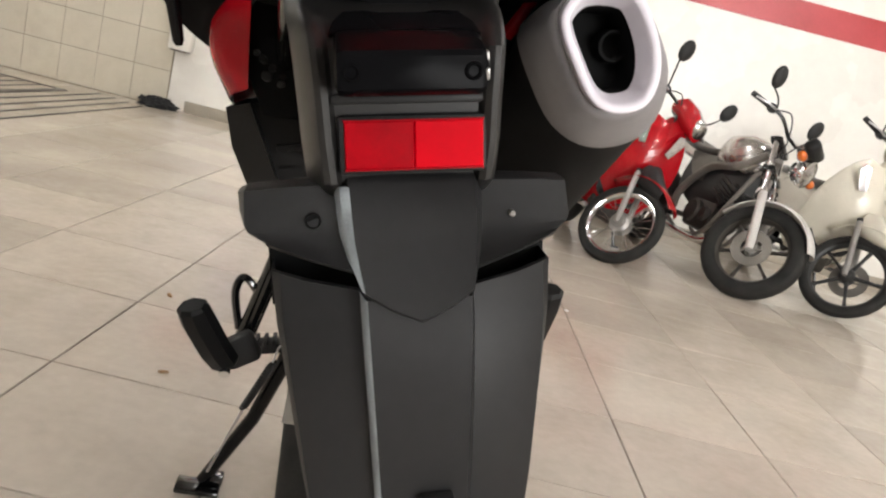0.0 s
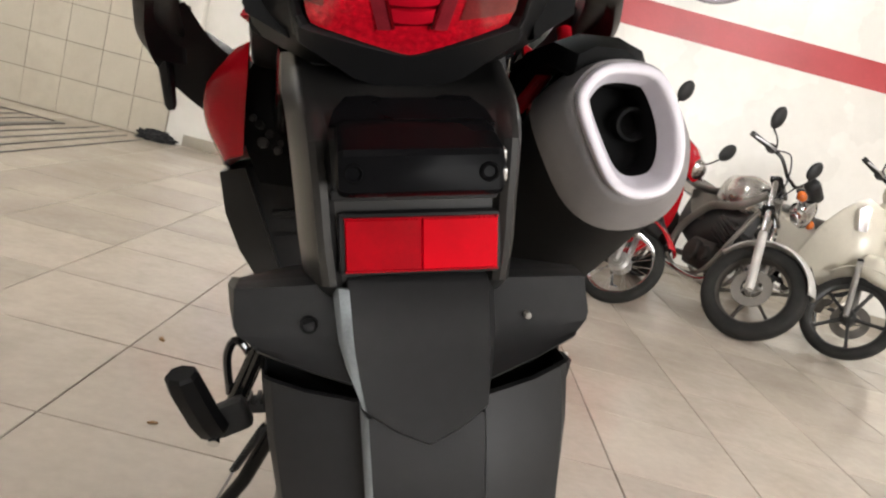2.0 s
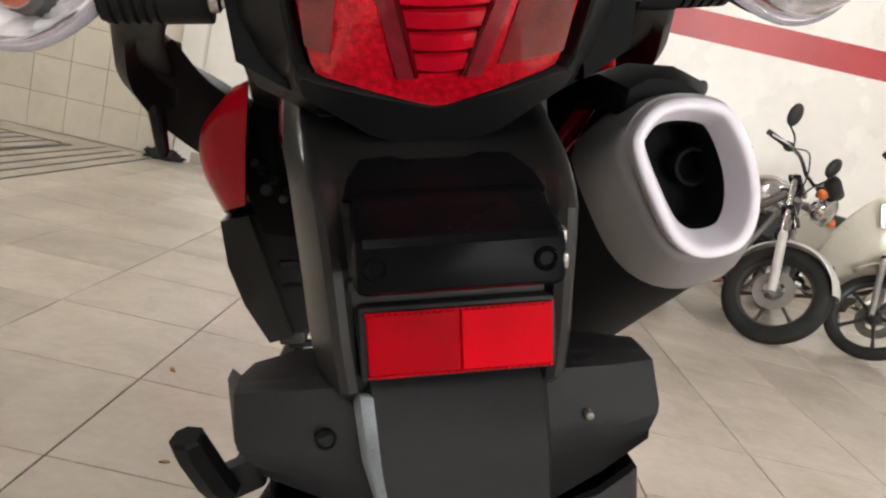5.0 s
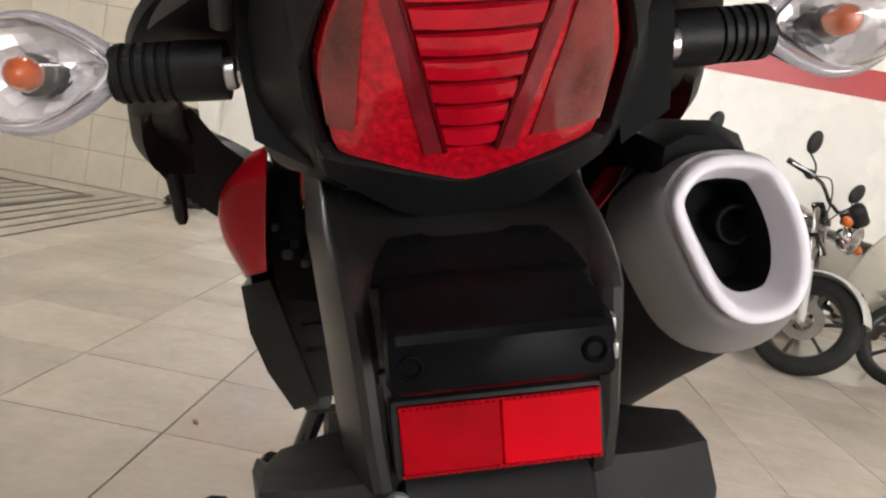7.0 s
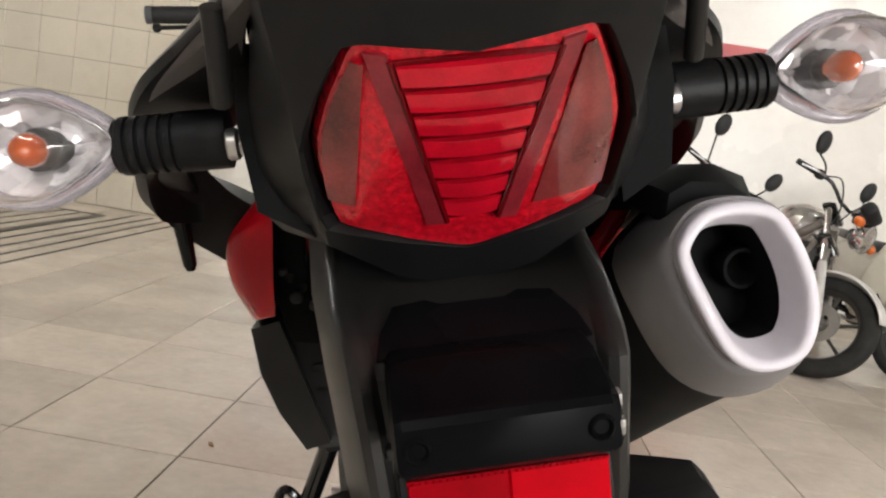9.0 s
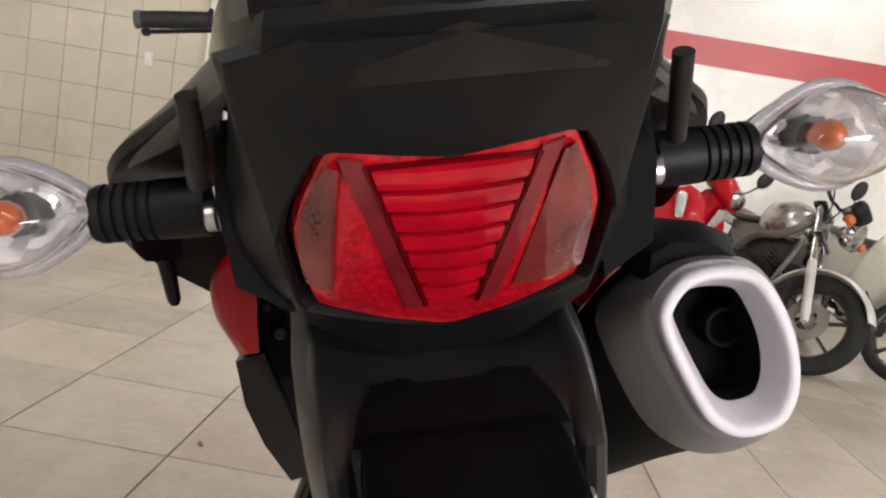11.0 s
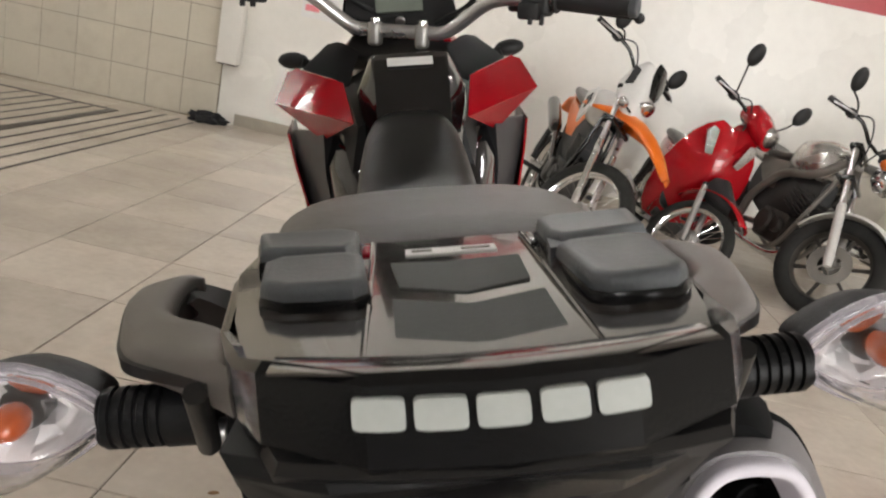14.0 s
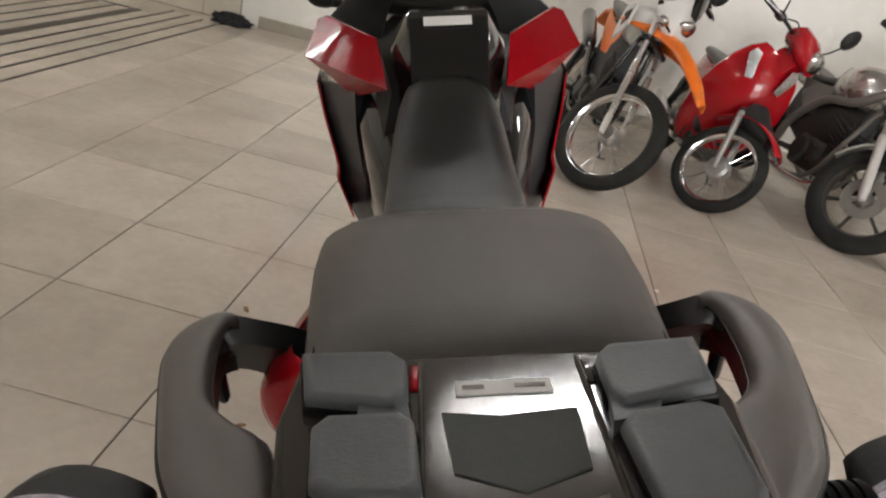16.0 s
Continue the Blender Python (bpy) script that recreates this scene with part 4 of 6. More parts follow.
# ---- silencer ----
def d_ring(cx, y, cz, g=1.0, fat=0.0, crown=1.0):
    """The rounded, downward-narrowing mouth of the silencer."""
    key = [(-0.0415, 0.020), (-0.0355, 0.0366), (-0.020, 0.0485), (0.0025, 0.0505), (0.0235, 0.0440), (0.0350, 0.0253), (0.0410, -0.0015), (0.0375, -0.027), (0.0240, -0.0440), (-0.001, -0.0478), (-0.0200, -0.0365), (-0.0325, -0.0105)]
    pts = [Vector((a, b, 0)) for a, b in key]
    m = len(pts)
    k2 = spline([pts[-1], *pts, pts[0], pts[1]], 4)[4:4 + 4 * m]
    out = []
    for i, p in enumerate(k2):
        d = k2[(i + 1) % len(k2)] - k2[i - 1]
        d.normalize()
        # a flatter crown where "crown" is below one
        f = fat * (1.0 - (1.0 - crown) * max(0.0, d.x)) if fat > 0 else fat
        x, z = p.x * g - d.y * f, p.y * g + d.x * f
        out.append((cx + x, y + 0.22 * z, cz + z))
    return out


TX, TZ = 0.157, 0.9235
bm = BM()
loft(bm, [d_ring(TX, y, TZ, fat=f) for y, f in ((0.125, -0.004), (0.112, -0.0025), (0.1000, -0.0022), (0.0978, -0.0027), (0.0968, -0.0040), (0.0966, -0.0060), (0.0968, -0.0080), (0.0980, -0.0094), (0.1010, -0.0106), (0.1080, -0.0135), (0.1160, -0.0166))], cap=False)
tip = part("silencer_tip", bm, TIP, bike, "satin aluminium silencer tip ring", 60)
# matte black lining inside the tip ring
bm = BM()
loft(bm, [d_ring(TX, 0.1154, TZ, fat=-0.0165), d_ring(TX, 0.120, TZ, fat=-0.0176), d_ring(TX, 0.150, TZ - 0.002, fat=-0.0185), d_ring(TX, 0.151, TZ - 0.002, g=0.02)], cap=False)
part("silencer_mouth", bm, MATTE, tip, "matte black lining of the mouth")
bm = BM()
lathe(bm, [(0.0, 0.030), (0.0095, 0.030), (0.0098, -0.003), (0.0105, -0.004), (0.0125, -0.004), (0.0135, -0.002), (0.0135, 0.012)], 24, Matrix.Translation((TX + 0.0145, 0.140, TZ + 0.0035)) @ pose(0, 0, 0, 0, 0, 90))
part("outlet_pipe", bm, MATTE, tip, "dark outlet pipe")
bm = BM()
rings = [d_ring(TX + dx, y, TZ + dz, fat=f, crown=0.12) for dx, y, dz, f in ((0.0, 0.106, 0.0, -0.003), (0.0, 0.1065, 0.0, 0.0005), (0.0005, 0.114, -0.0006, 0.0050), (0.0015, 0.124, -0.002, 0.0105), (0.0025, 0.136, -0.004, 0.0165), (0.004, 0.151, -0.0070, 0.0222), (0.004, 0.1545, -0.0072, 0.0226), (0.004, 0.1555, -0.0072, 0.0210))]
loft(bm, rings, cap=False)
can = part("silencer_cap", bm, CAN, bike, "satin grey silencer end cap", 60)
bm = BM()
rings = []
for y, dz, f, dx in ((0.151, -0.0070, 0.0205, 0.004), (0.20, -0.026, 0.0225, 0.008), (0.30, -0.082, 0.0225, 0.007), (0.42, -0.155, 0.022, 0.000), (0.55, -0.238, 0.018, -0.008), (0.66, -0.305, 0.006, -0.016), (0.72, -0.345, -0.012, -0.024)):
    rings.append(d_ring(TX + dx, y, TZ + dz, fat=f, crown=0.45))
loft(bm, rings)
part("silencer_body", bm, MATTE, bike, "black silencer body", 60)
bm = BM()
rings = []
for y, z, w in ((0.132, 0.984, 0.034), (0.155, 0.994, 0.048), (0.22, 0.988, 0.054), (0.34, 0.955, 0.052), (0.5, 0.90, 0.05)):
    rings.append([(TX - w, y, z - 0.022), (TX - w * 0.9, y, z - 0.006), (TX - w * 0.5, y, z), (TX + w * 0.15, y, z - 0.003), (TX + w * 0.55, y, z - 0.013), (TX + w * 0.68, y, z - 0.030), (TX + w * 0.6, y, z - 0.030), (TX - w * 0.9, y, z - 0.026)])
loft(bm, rings)
part("heat_shield", bm, MATTE, bike, "black heat shield over the silencer", 40)
bm = BM()
stube(bm, [(0.13, 0.72, 0.58), (0.12, 0.9, 0.48), (0.09, 1.1, 0.42), (0.04, 1.28, 0.40), (0.0, 1.36, 0.52), (0, 1.30, 0.62)], 0.019, 12, 6)
part("exhaust_pipe", bm, STEEL, bike)

# ---- seat ----
bm = BM()
secs = ((0.158, 0.088, 1.030, 1.068), (0.164, 0.099, 1.020, 1.082), (0.180, 0.105, 1.015, 1.0905), (0.215, 0.109, 1.01, 1.0925), (0.28, 0.116, 1.0, 1.089), (0.36, 0.124, 0.985, 1.078), (0.43, 0.128, 0.975, 1.064), (0.468, 0.122, 0.97, 1.052), (0.492, 0.108, 0.965, 1.034), (0.51, 0.096, 0.955, 1.005), (0.54, 0.090, 0.93, 0.985), (0.62, 0.088, 0.90, 0.968), (0.72, 0.086, 0.89, 0.970), (0.82, 0.082, 0.89, 1.002), (0.885, 0.076, 0.90, 1.044), (0.925, 0.070, 0.91, 1.066), (0.965, 0.064, 0.92, 1.072), (1.0, 0.056, 0.93, 1.060))
loft(bm, [sring(y, w, a, b, 32, 3.2) for y, w, a, b in secs[:11]])
seat = part("seat", bm, VINYL, bike, "grey vinyl pillion seat", 60)
# front of the same seat; its shade is put into a darker vinyl
bm = BM()
loft(bm, [sring(y, w, a, b, 32, 3.2) for y, w, a, b in ((0.50, 0.116, 0.94, 0.998), *((y, w * (1.08 + 0.9 * max(0.0, 0.72 - y)), a, b) for y, w, a, b in secs[10:]))])
part("rider_seat", bm, VINYL_SHADED, seat, "worn rider's seat, shade painted into its vinyl", 60)
bm = BM()
loft(bm, [sring(y, w + 0.006, a - 0.02, a + 0.012, 24, 4) for y, w, a, b in secs[3:16]])
part("seat_base", bm, PLASTIC, bike)

# ---- side panels, rear body ----
for s in (-1, 1):
    bm = BM()
    grid = [[(s * 0.125, 0.30, 0.994), (s * 0.146, 0.34, 0.986), (s * 0.146, 0.42, 0.970), (s * 0.124, 0.58, 0.950), (s * 0.095, 0.74, 0.92)],
            [(s * 0.128, 0.30, 0.965), (s * 0.170, 0.335, 0.958), (s * 0.171, 0.42, 0.942), (s * 0.144, 0.58, 0.925), (s * 0.105, 0.74, 0.90)],
            [(s * 0.134, 0.31, 0.928), (s * 0.174, 0.345, 0.922), (s * 0.176, 0.43, 0.908), (s * 0.150, 0.60, 0.88), (s * 0.11, 0.76, 0.87)],
            [(s * 0.140, 0.33, 0.890), (s * 0.162, 0.36, 0.882), (s * 0.168, 0.44, 0.866), (s * 0.142, 0.62, 0.83), (s * 0.11, 0.76, 0.82)]]
    fine = []
    cols = [spline([r[j] for r in grid], 4) for j in range(5)]
    for i in range(len(cols[0])):
        fine.append(spline([c[i] for c in cols], 4))
    sheet(bm, fine, 0.01)
    part("side_cover", bm, RED, bike, "glossy red side cover", 60)
# lower lip of the red cover beside the silencer
bm = BM()
stube(bm, [(0.1360, 0.205, 1.000), (0.1345, 0.200, 0.9885), (0.1201, 0.200, 0.9652), (0.1063, 0.200, 0.9474), (0.098, 0.205, 0.937)], 0.0062, 10, 5)
part("cover_lip", bm, RED, bike, "red lip of the side cover")
# tool box on the left, subframe tubes, undertray
bm = BM()
loft(bm, [[(-0.150, y, 0.870), (-0.085, y, 0.872), (-0.070, y, 0.75), (-0.115, y, 0.750)] for y in (0.405, 0.50)])
bevel_all(bm, 0.008, 3)
tb = part("tool_box", bm, PLASTIC, bike, "black plastic tool box under the tail")
bm = BM()
loft(bm, [[(-0.172, y, 0.868), (-0.146, y, 0.872), (-0.114, y, 0.750), (-0.137, y, 0.746), (-0.157, y, 0.785), (-0.169, y, 0.825)] for y in (0.388, 0.49)])
bevel_all(bm, 0.006, 3)
part("box_cover", bm, PLASTIC_GREY, tb, "charcoal side cover of the box", 30)
for i in range(5):
    bm = BM()
    rbox(bm, (-0.10, 0.404 + i * 0.004, 0.82 - i * 0.022), (0.045, 0.006, 0.007), 0.001)
    part("box_rib", bm, PLASTIC, tb)
bm = BM()
rbox(bm, (-0.118, 0.43, 0.740), (0.026, 0.03, 0.014), 0.003)
part("box_latch", bm, ALLOY_DARK, tb, "small dull latch")
bm = BM()
loft(bm, [sring(y, w, a, b, 20, 4) for y, w, a, b in ((0.10, 0.066, 0.93, 1.0), (0.2, 0.075, 0.86, 1.0), (0.35, 0.085, 0.80, 0.98), (0.55, 0.085, 0.72, 0.95), (0.75, 0.08, 0.62, 0.93))])
part("undertray", bm, PLASTIC, bike)
for s in (-1, 1):
    bm = BM()
    stube(bm, [(s * 0.080, 0.18, 0.985), (s * 0.10, 0.34, 0.92), (s * 0.11, 0.6, 0.80), (s * 0.10, 0.78, 0.62)], 0.011, 10, 5)
    part("subframe_tube", bm, GLOSS_BLACK, bike)
# dark mass added to fill the shaded cavity between the side covers
for s in (-1, 1):
    bm = BM()
    loft(bm, [[(s * x, y, z) for x, z in ((0.060, 0.985), (0.118, 0.990), (0.138, 0.960), (0.140, 0.900), (0.128, 0.862), (0.060, 0.850))] for y in (0.345, 0.40, 0.60)])
    bevel_all(bm, 0.006, 2)
    part("battery_tray", bm, MATTE, bike, "matte black filler in the dark cavity", 40)
# small metal studs added for the glints inside the dark cavity
for p, q, r in (((-0.122, 0.338, 0.902), (-0.122, 0.352, 0.900), 0.0055), ((-0.108, 0.336, 0.893), (-0.108, 0.350, 0.893), 0.0040), ((-0.130, 0.336, 0.925), (-0.130, 0.350, 0.925), 0.0035)):
    bm = BM()
    cyl(bm, p, q, r, 10, bev=0.001)
    part("terminal_bolt", bm, ALLOY_DARK, bike, "small dull stud added for a glint")
# wiring and little fittings seen on the left flank
for k in range(3):
    bm = BM()
    stube(bm, [(-0.105 - 0.01 * k, 0.34, 0.90 + 0.01 * k), (-0.13 + 0.008 * k, 0.38, 0.90), (-0.12, 0.42, 0.925 - 0.012 * k), (-0.10, 0.46, 0.91)], 0.004, 8, 5)
    part("cable", bm, RUBBER if k else CHROME, bike)

# pillion footrests, struts and gear lever
for s in (-1, 1):
    bm = BM()
    zt = 0.0 if s < 0 else -0.004
    s = s * (1.0 if s < 0 else 0.885)
    tube(bm, [(s * 0.250, 0.487, 0.612 + zt), (s * 0.2495, 0.489, 0.6075 + zt), (s * 0.246, 0.50, 0.585 + zt), (s * 0.236, 0.53, 0.535 + zt), (s * 0.229, 0.55, 0.508 + zt), (s * 0.227, 0.554, 0.500 + zt)], [0.017, 0.0215, 0.0235, 0.0235, 0.022, 0.017], 8, True, ((0, 1, 0.3), 0.8))
    pg = part("pillion_footrest", bm, STALK, bike, "folded black rubber footrest", 20)
    bm = BM()
    rbox(bm, (s * 0.208, 0.575, 0.512 + zt), (0.05, 0.03, 0.045), 0.008, 2, (0, s * 20, 0))
    part("footrest_hinge", bm, RUBBER, pg)
    bm = BM()
    cyl(bm, (s * 0.226, 0.552, 0.503 + zt), (s * 0.227, 0.535, 0.492 + zt), 0.008, 12)
    part("footrest_bolt", bm, CHROME, pg)
    bm = BM()
    tube(bm, [(s * 0.21, 0.60, 0.515 + zt), (s * 0.125, 0.58, 0.69 + zt)], 0.012, 10)
    tube(bm, [(s * 0.205, 0.64, 0.51 + zt), (s * 0.115, 0.70, 0.69 + zt)], 0.011, 10)
    part("footrest_strut", bm, GLOSS_BLACK, bike, "glossy black footrest bracket tubes")
bm = BM()
stube(bm, [(-0.212, 0.60, 0.535), (-0.212, 0.60, 0.590), (-0.198, 0.60, 0.612), (-0.182, 0.60, 0.590), (-0.18, 0.60, 0.56)], 0.006, 8, 6)
part("guard_loop", bm, GLOSS_BLACK, bike)
for s in (-1, 1):
    bm = BM()
    rbox(bm, (s * 0.20, 0.88, 0.395), (0.10, 0.045, 0.018), 0.003)
    fr = part("rider_footrest", bm, RUBBER, bike, "serrated black footrest")
    for i in range(6):
        bm = BM()
        rbox(bm, (s * (0.16 + 0.016 * i), 0.88, 0.407), (0.007, 0.045, 0.01), 0.001)
        part("footrest_tooth", bm, RUBBER, fr)
bm = BM()
stube(bm, [(-0.12, 0.9, 0.36), (-0.15, 1.02, 0.38), (-0.19, 1.05, 0.39)], 0.007, 8, 5)
part("gear_lever", bm, STEEL, bike)

# side stand with spring
bm = BM()
tube(bm, [(-0.150, 0.82, 0.42), (-0.168, 0.83, 0.388), (-0.24, 0.86, 0.26), (-0.352, 0.895, 0.118)], [0.016, 0.015, 0.0135, 0.0125], 12)
stand = part("side_stand", bm, SEMI_BLACK, bike, "black tubular side stand, folded out")
bm = BM()
rbox(bm, (-0.362, 0.895, 0.1035), (0.085, 0.05, 0.012), 0.004, 2, (0, 15, 0))
rbox(bm, (-0.335, 0.90, 0.118), (0.045, 0.02, 0.025), 0.004, 2, (0, 15, 0))
part("stand_foot", bm, GLOSS_BLACK, stand)
bm = BM()
pts = []
for i in range(90):
    f = i / 89
    c = Vector((-0.190, 0.80, 0.392)).lerp(Vector((-0.250, 0.825, 0.300)), f)
    a = f * 2 * math.pi * 15
    pts.append(c + Vector((math.cos(a) * 0.009, math.sin(a) * 0.009, 0.004 * math.cos(a))))
tube(bm, pts, 0.0024, 5)
part("stand_spring", bm, RUBBER, stand, "black coil spring")
bm = BM()
stube(bm, [(-0.160, 0.80, 0.425), (-0.176, 0.80, 0.422), (-0.190, 0.80, 0.394)], 0.0022, 6, 4)
part("spring_hook", bm, STEEL, stand)
bm = BM()
tube(bm, [(-0.250, 0.825, 0.300), (-0.258, 0.83, 0.285), (-0.335, 0.87, 0.150)], 0.0026, 6)
part("spring_rod", bm, STEEL, stand)

# ---- wheels, swingarm, engine, frame ----
wheel(bike, "rear_wheel", (0, 0.47, 0.315), 0.315, 0.125, "wire", GLOSS_BLACK, knobs=True)
for s in (-1, 1):
    bm = BM()
    loft(bm, [[(s * x, y, z) for x, z in ((0.075, zc - h), (0.105, zc - h), (0.105, zc + h), (0.075, zc + h))] for y, zc, h in ((0.42, 0.315, 0.022), (0.6, 0.335, 0.03), (0.92, 0.37, 0.035))])
    bevel_all(bm, 0.005, 2)
    part("swingarm", bm, GLOSS_BLACK, bike)
bm = BM()
grid = [[(-0.112 + 0.01 * j, 0.38 + i * 0.06, 0.44 - abs(i - 2) * 0.012 + j * 0.004) for j in range(4)] for i in range(8)]
sheet(bm, grid, 0.004)
guard = part("chain_guard", bm, PLASTIC, bike)
bm = BM()
rbox(bm, (-0.122, 0.378, 0.515), (0.018, 0.003, 0.05), 0.001, 1, (0, 14, 0))
part("guard_sticker", bm, GREY_PAINT, guard, "crumpled silvery sticker")
bm = BM()
rbox(bm, (-0.112, 0.50, 0.455), (0.058, 0.22, 0.27), 0.022, 3, (0, 10, 0))
part("chain_case", bm, TYRE, bike, "matte black chain cover")
bm = BM()
stube(bm, [(0.0, 0.93, 0.62), (0, 0.9, 0.5), (0, 0.86, 0.4)], 0.03, 12, 4)
part("shock_absorber", bm, STEEL, bike)
bm = BM()
rbox(bm, (0, 1.08, 0.42), (0.25, 0.36, 0.26), 0.04, 3)
rbox(bm, (0, 1.20, 0.62), (0.16, 0.17, 0.22), 0.03, 3, (-15, 0, 0))
for s in (-1, 1):
    cyl(bm, (s * 0.10, 1.02, 0.42), (s * 0.165, 1.02, 0.42), 0.085, 24, bev=0.01)
part("engine", bm, ENGINE, bike, "grey cast engine")
for i in range(6):
    bm = BM()
    rbox(bm, (0, 1.20 + 0.008 * i, 0.55 + i * 0.024), (0.19, 0.20, 0.006), 0.002, 1, (-15, 0, 0))
    part("cooling_fin", bm, ENGINE, bike)
bm = BM()
stube(bm, [(0, 1.42, 1.0), (0, 1.38, 0.75), (0, 1.36, 0.5), (0, 1.2, 0.28), (0, 0.9, 0.30), (0, 0.86, 0.6), (0, 0.9, 0.9)], 0.022, 10, 5)
tube(bm, [(0, 1.42, 1.0), (0, 1.1, 0.93), (0, 0.85, 0.9)], 0.025, 10)
part("frame", bm, GLOSS_BLACK, bike)

# ---- tank and shrouds ----
HEAD = Vector((0, 1.33, 1.12))
AXIS = Vector((0, -0.45, 0.893)).normalized()
STEER = Matrix.Translation(HEAD) @ Matrix.Rotation(radians(-15), 4, AXIS) @ Matrix.Translation(-HEAD)
bm = BM()
rings = []
for y, top, g, d in ((0.985, 1.040, 0.62, 0.3), (1.005, 1.062, 0.80, 0.6), (1.045, 1.118, 0.94, 0.9), (1.068, 1.1415, 0.98, 1.0), (1.085, 1.1490, 1.0, 1.0), (1.14, 1.1480, 1.0, 1.0), (1.20, 1.140, 0.97, 1.0), (1.30, 1.105, 0.9, 0.9)):
    half = [(0.058, top), (0.0625 * (0.6 + 0.4 * g), top - 0.003 * d), (0.078 * g, top - 0.030 * d), (0.090 * g, top - 0.056 * d), (0.091 * g, top - 0.075 * d), (0.084 * g, 0.93)]
    rings.append([(x, y + (0.0 if z > top - 0.005 else 0.012 * d), z) for x, z in half] + [(-x, y + (0.0 if z > top - 0.005 else 0.012 * d), z) for x, z in half[::-1]])
loft(bm, rings)
bevel_all(bm, 0.0022, 2, 22)
TANK = Matrix.Translation((0.006, -0.047, 0.005))
tank = part("fuel_tank", bm, GLOSS_BLACK, bike, "glossy black tank with sloping shoulders", 20, TANK)
bm = BM()
poly(bm, [(-0.0365, 1.0535, 1.1315), (0.0365, 1.0535, 1.1315), (0.0365, 1.0655, 1.1425), (-0.0365, 1.0655, 1.1425)], (0, -0.0012, 0.0012))
part("tank_label", bm, LABEL, tank, "white rectangular label", 38, TANK)
for s in (-1, 1):
    # red faceted cover: broad upper face, crease, undercut lower face
    def patch(rows, k):
        cols = [spline([r[j] for r in rows], k) for j in range(len(rows[0]))]
        return [spline([c[i] for c in cols], k) for i in range(len(cols[0]))]

    p1, p2, p3, p4, p5 = (Vector((s * x, y, z)) for x, y, z in ((0.2134, 1.235, 1.134), (0.1060, 1.060, 1.1115), (0.0870, 0.926, 1.0602), (0.154, 1.114, 1.0105), (0.2311, 1.122, 1.0800)))
    face, under = [], []
    for i in range(7):
        v = i / 6
        face.append([tuple(p1.lerp(p2, u / 8).lerp(p5.lerp(p3, u / 8), v) + Vector((s * 0.1, -0.5, 0.85)) * (0.028 * (u / 8) * (1 - u / 8) * v * (1 - v))) for u in range(9)])
    face[0][0] = tuple((Vector(face[0][1]) + Vector(face[1][0])) / 2)
    for i in range(1, 7):
        v = 0.94 * i / 6
        under.append([tuple(p5.lerp(p3, u / 8).lerp(p4 + (p5.lerp(p3, u / 8) - p4) * 0.05, v)) for u in range(9)])
    bm = BM()
    sheet(bm, face + under, 0.016)
    grid = face
    part("tank_shroud", bm, RED, bike, "glossy red tank shroud with a sharp crease", 14)
    # pale edge line along the top of the cover
    bm = BM()
    tube(bm, grid[0][1:-1], 0.0016, 6)
    part("shroud_edge", bm, RED2, bike)
    bm = BM()
    grid = [[(s * 0.050, 1.015, 1.02), (s * 0.085, 1.04, 1.025), (s * 0.120, 1.08, 1.022), (s * 0.15, 1.13, 1.016)], [(s * 0.052, 0.96, 0.97), (s * 0.098, 0.985, 0.975), (s * 0.135, 1.035, 0.970), (s * 0.155, 1.13, 0.965)], [(s * 0.055, 0.92, 0.92), (s * 0.100, 0.945, 0.915), (s * 0.128, 1.00, 0.910), (s * 0.155, 1.15, 0.90)], [(s * 0.055, 0.90, 0.85), (s * 0.098, 0.93, 0.845), (s * 0.120, 0.99, 0.84), (s * 0.155, 1.16, 0.83)], [(s * 0.050, 0.90, 0.76), (s * 0.09, 0.93, 0.76), (s * 0.11, 0.99, 0.76), (s * 0.145, 1.18, 0.75)]]
    sheet(bm, grid, 0.012)
    bmesh.ops.subdivide_edges(bm, edges=bm.edges, cuts=1, smooth=0.7)
    part("tank_side", bm, GLOSS_BLACK, bike, "glossy black tank flank", 50)
    bm = BM()
    loft(bm, [[(s * 0.050, y, z + 0.02), (s * a, y, z), (s * (a + 0.02), y, z - 0.09), (s * 0.06, y, z - 0.12)] for y, z, a in ((0.985, 1.045, 0.084), (1.06, 1.080, 0.098), (1.20, 1.095, 0.120), (1.32, 1.10, 0.12))])
    bevel_all(bm, 0.005, 2)
    part("tank_shoulder", bm, PLASTIC, bike, "black shoulder panel beside the tank", 40)
    # strips along the seat front; the right one is chrome to paint a highlight line
    bm = BM()
    stube(bm, [(s * 0.067, 1.012, 1.050), (s * 0.073, 0.992, 1.02), (s * 0.078, 0.975, 0.985)], [0.001, 0.0018, 0.001], 8, 6)
    part("seat_trim", bm, CHROME if s > 0 else GLOSS_BLACK, bike)
    bm = BM()
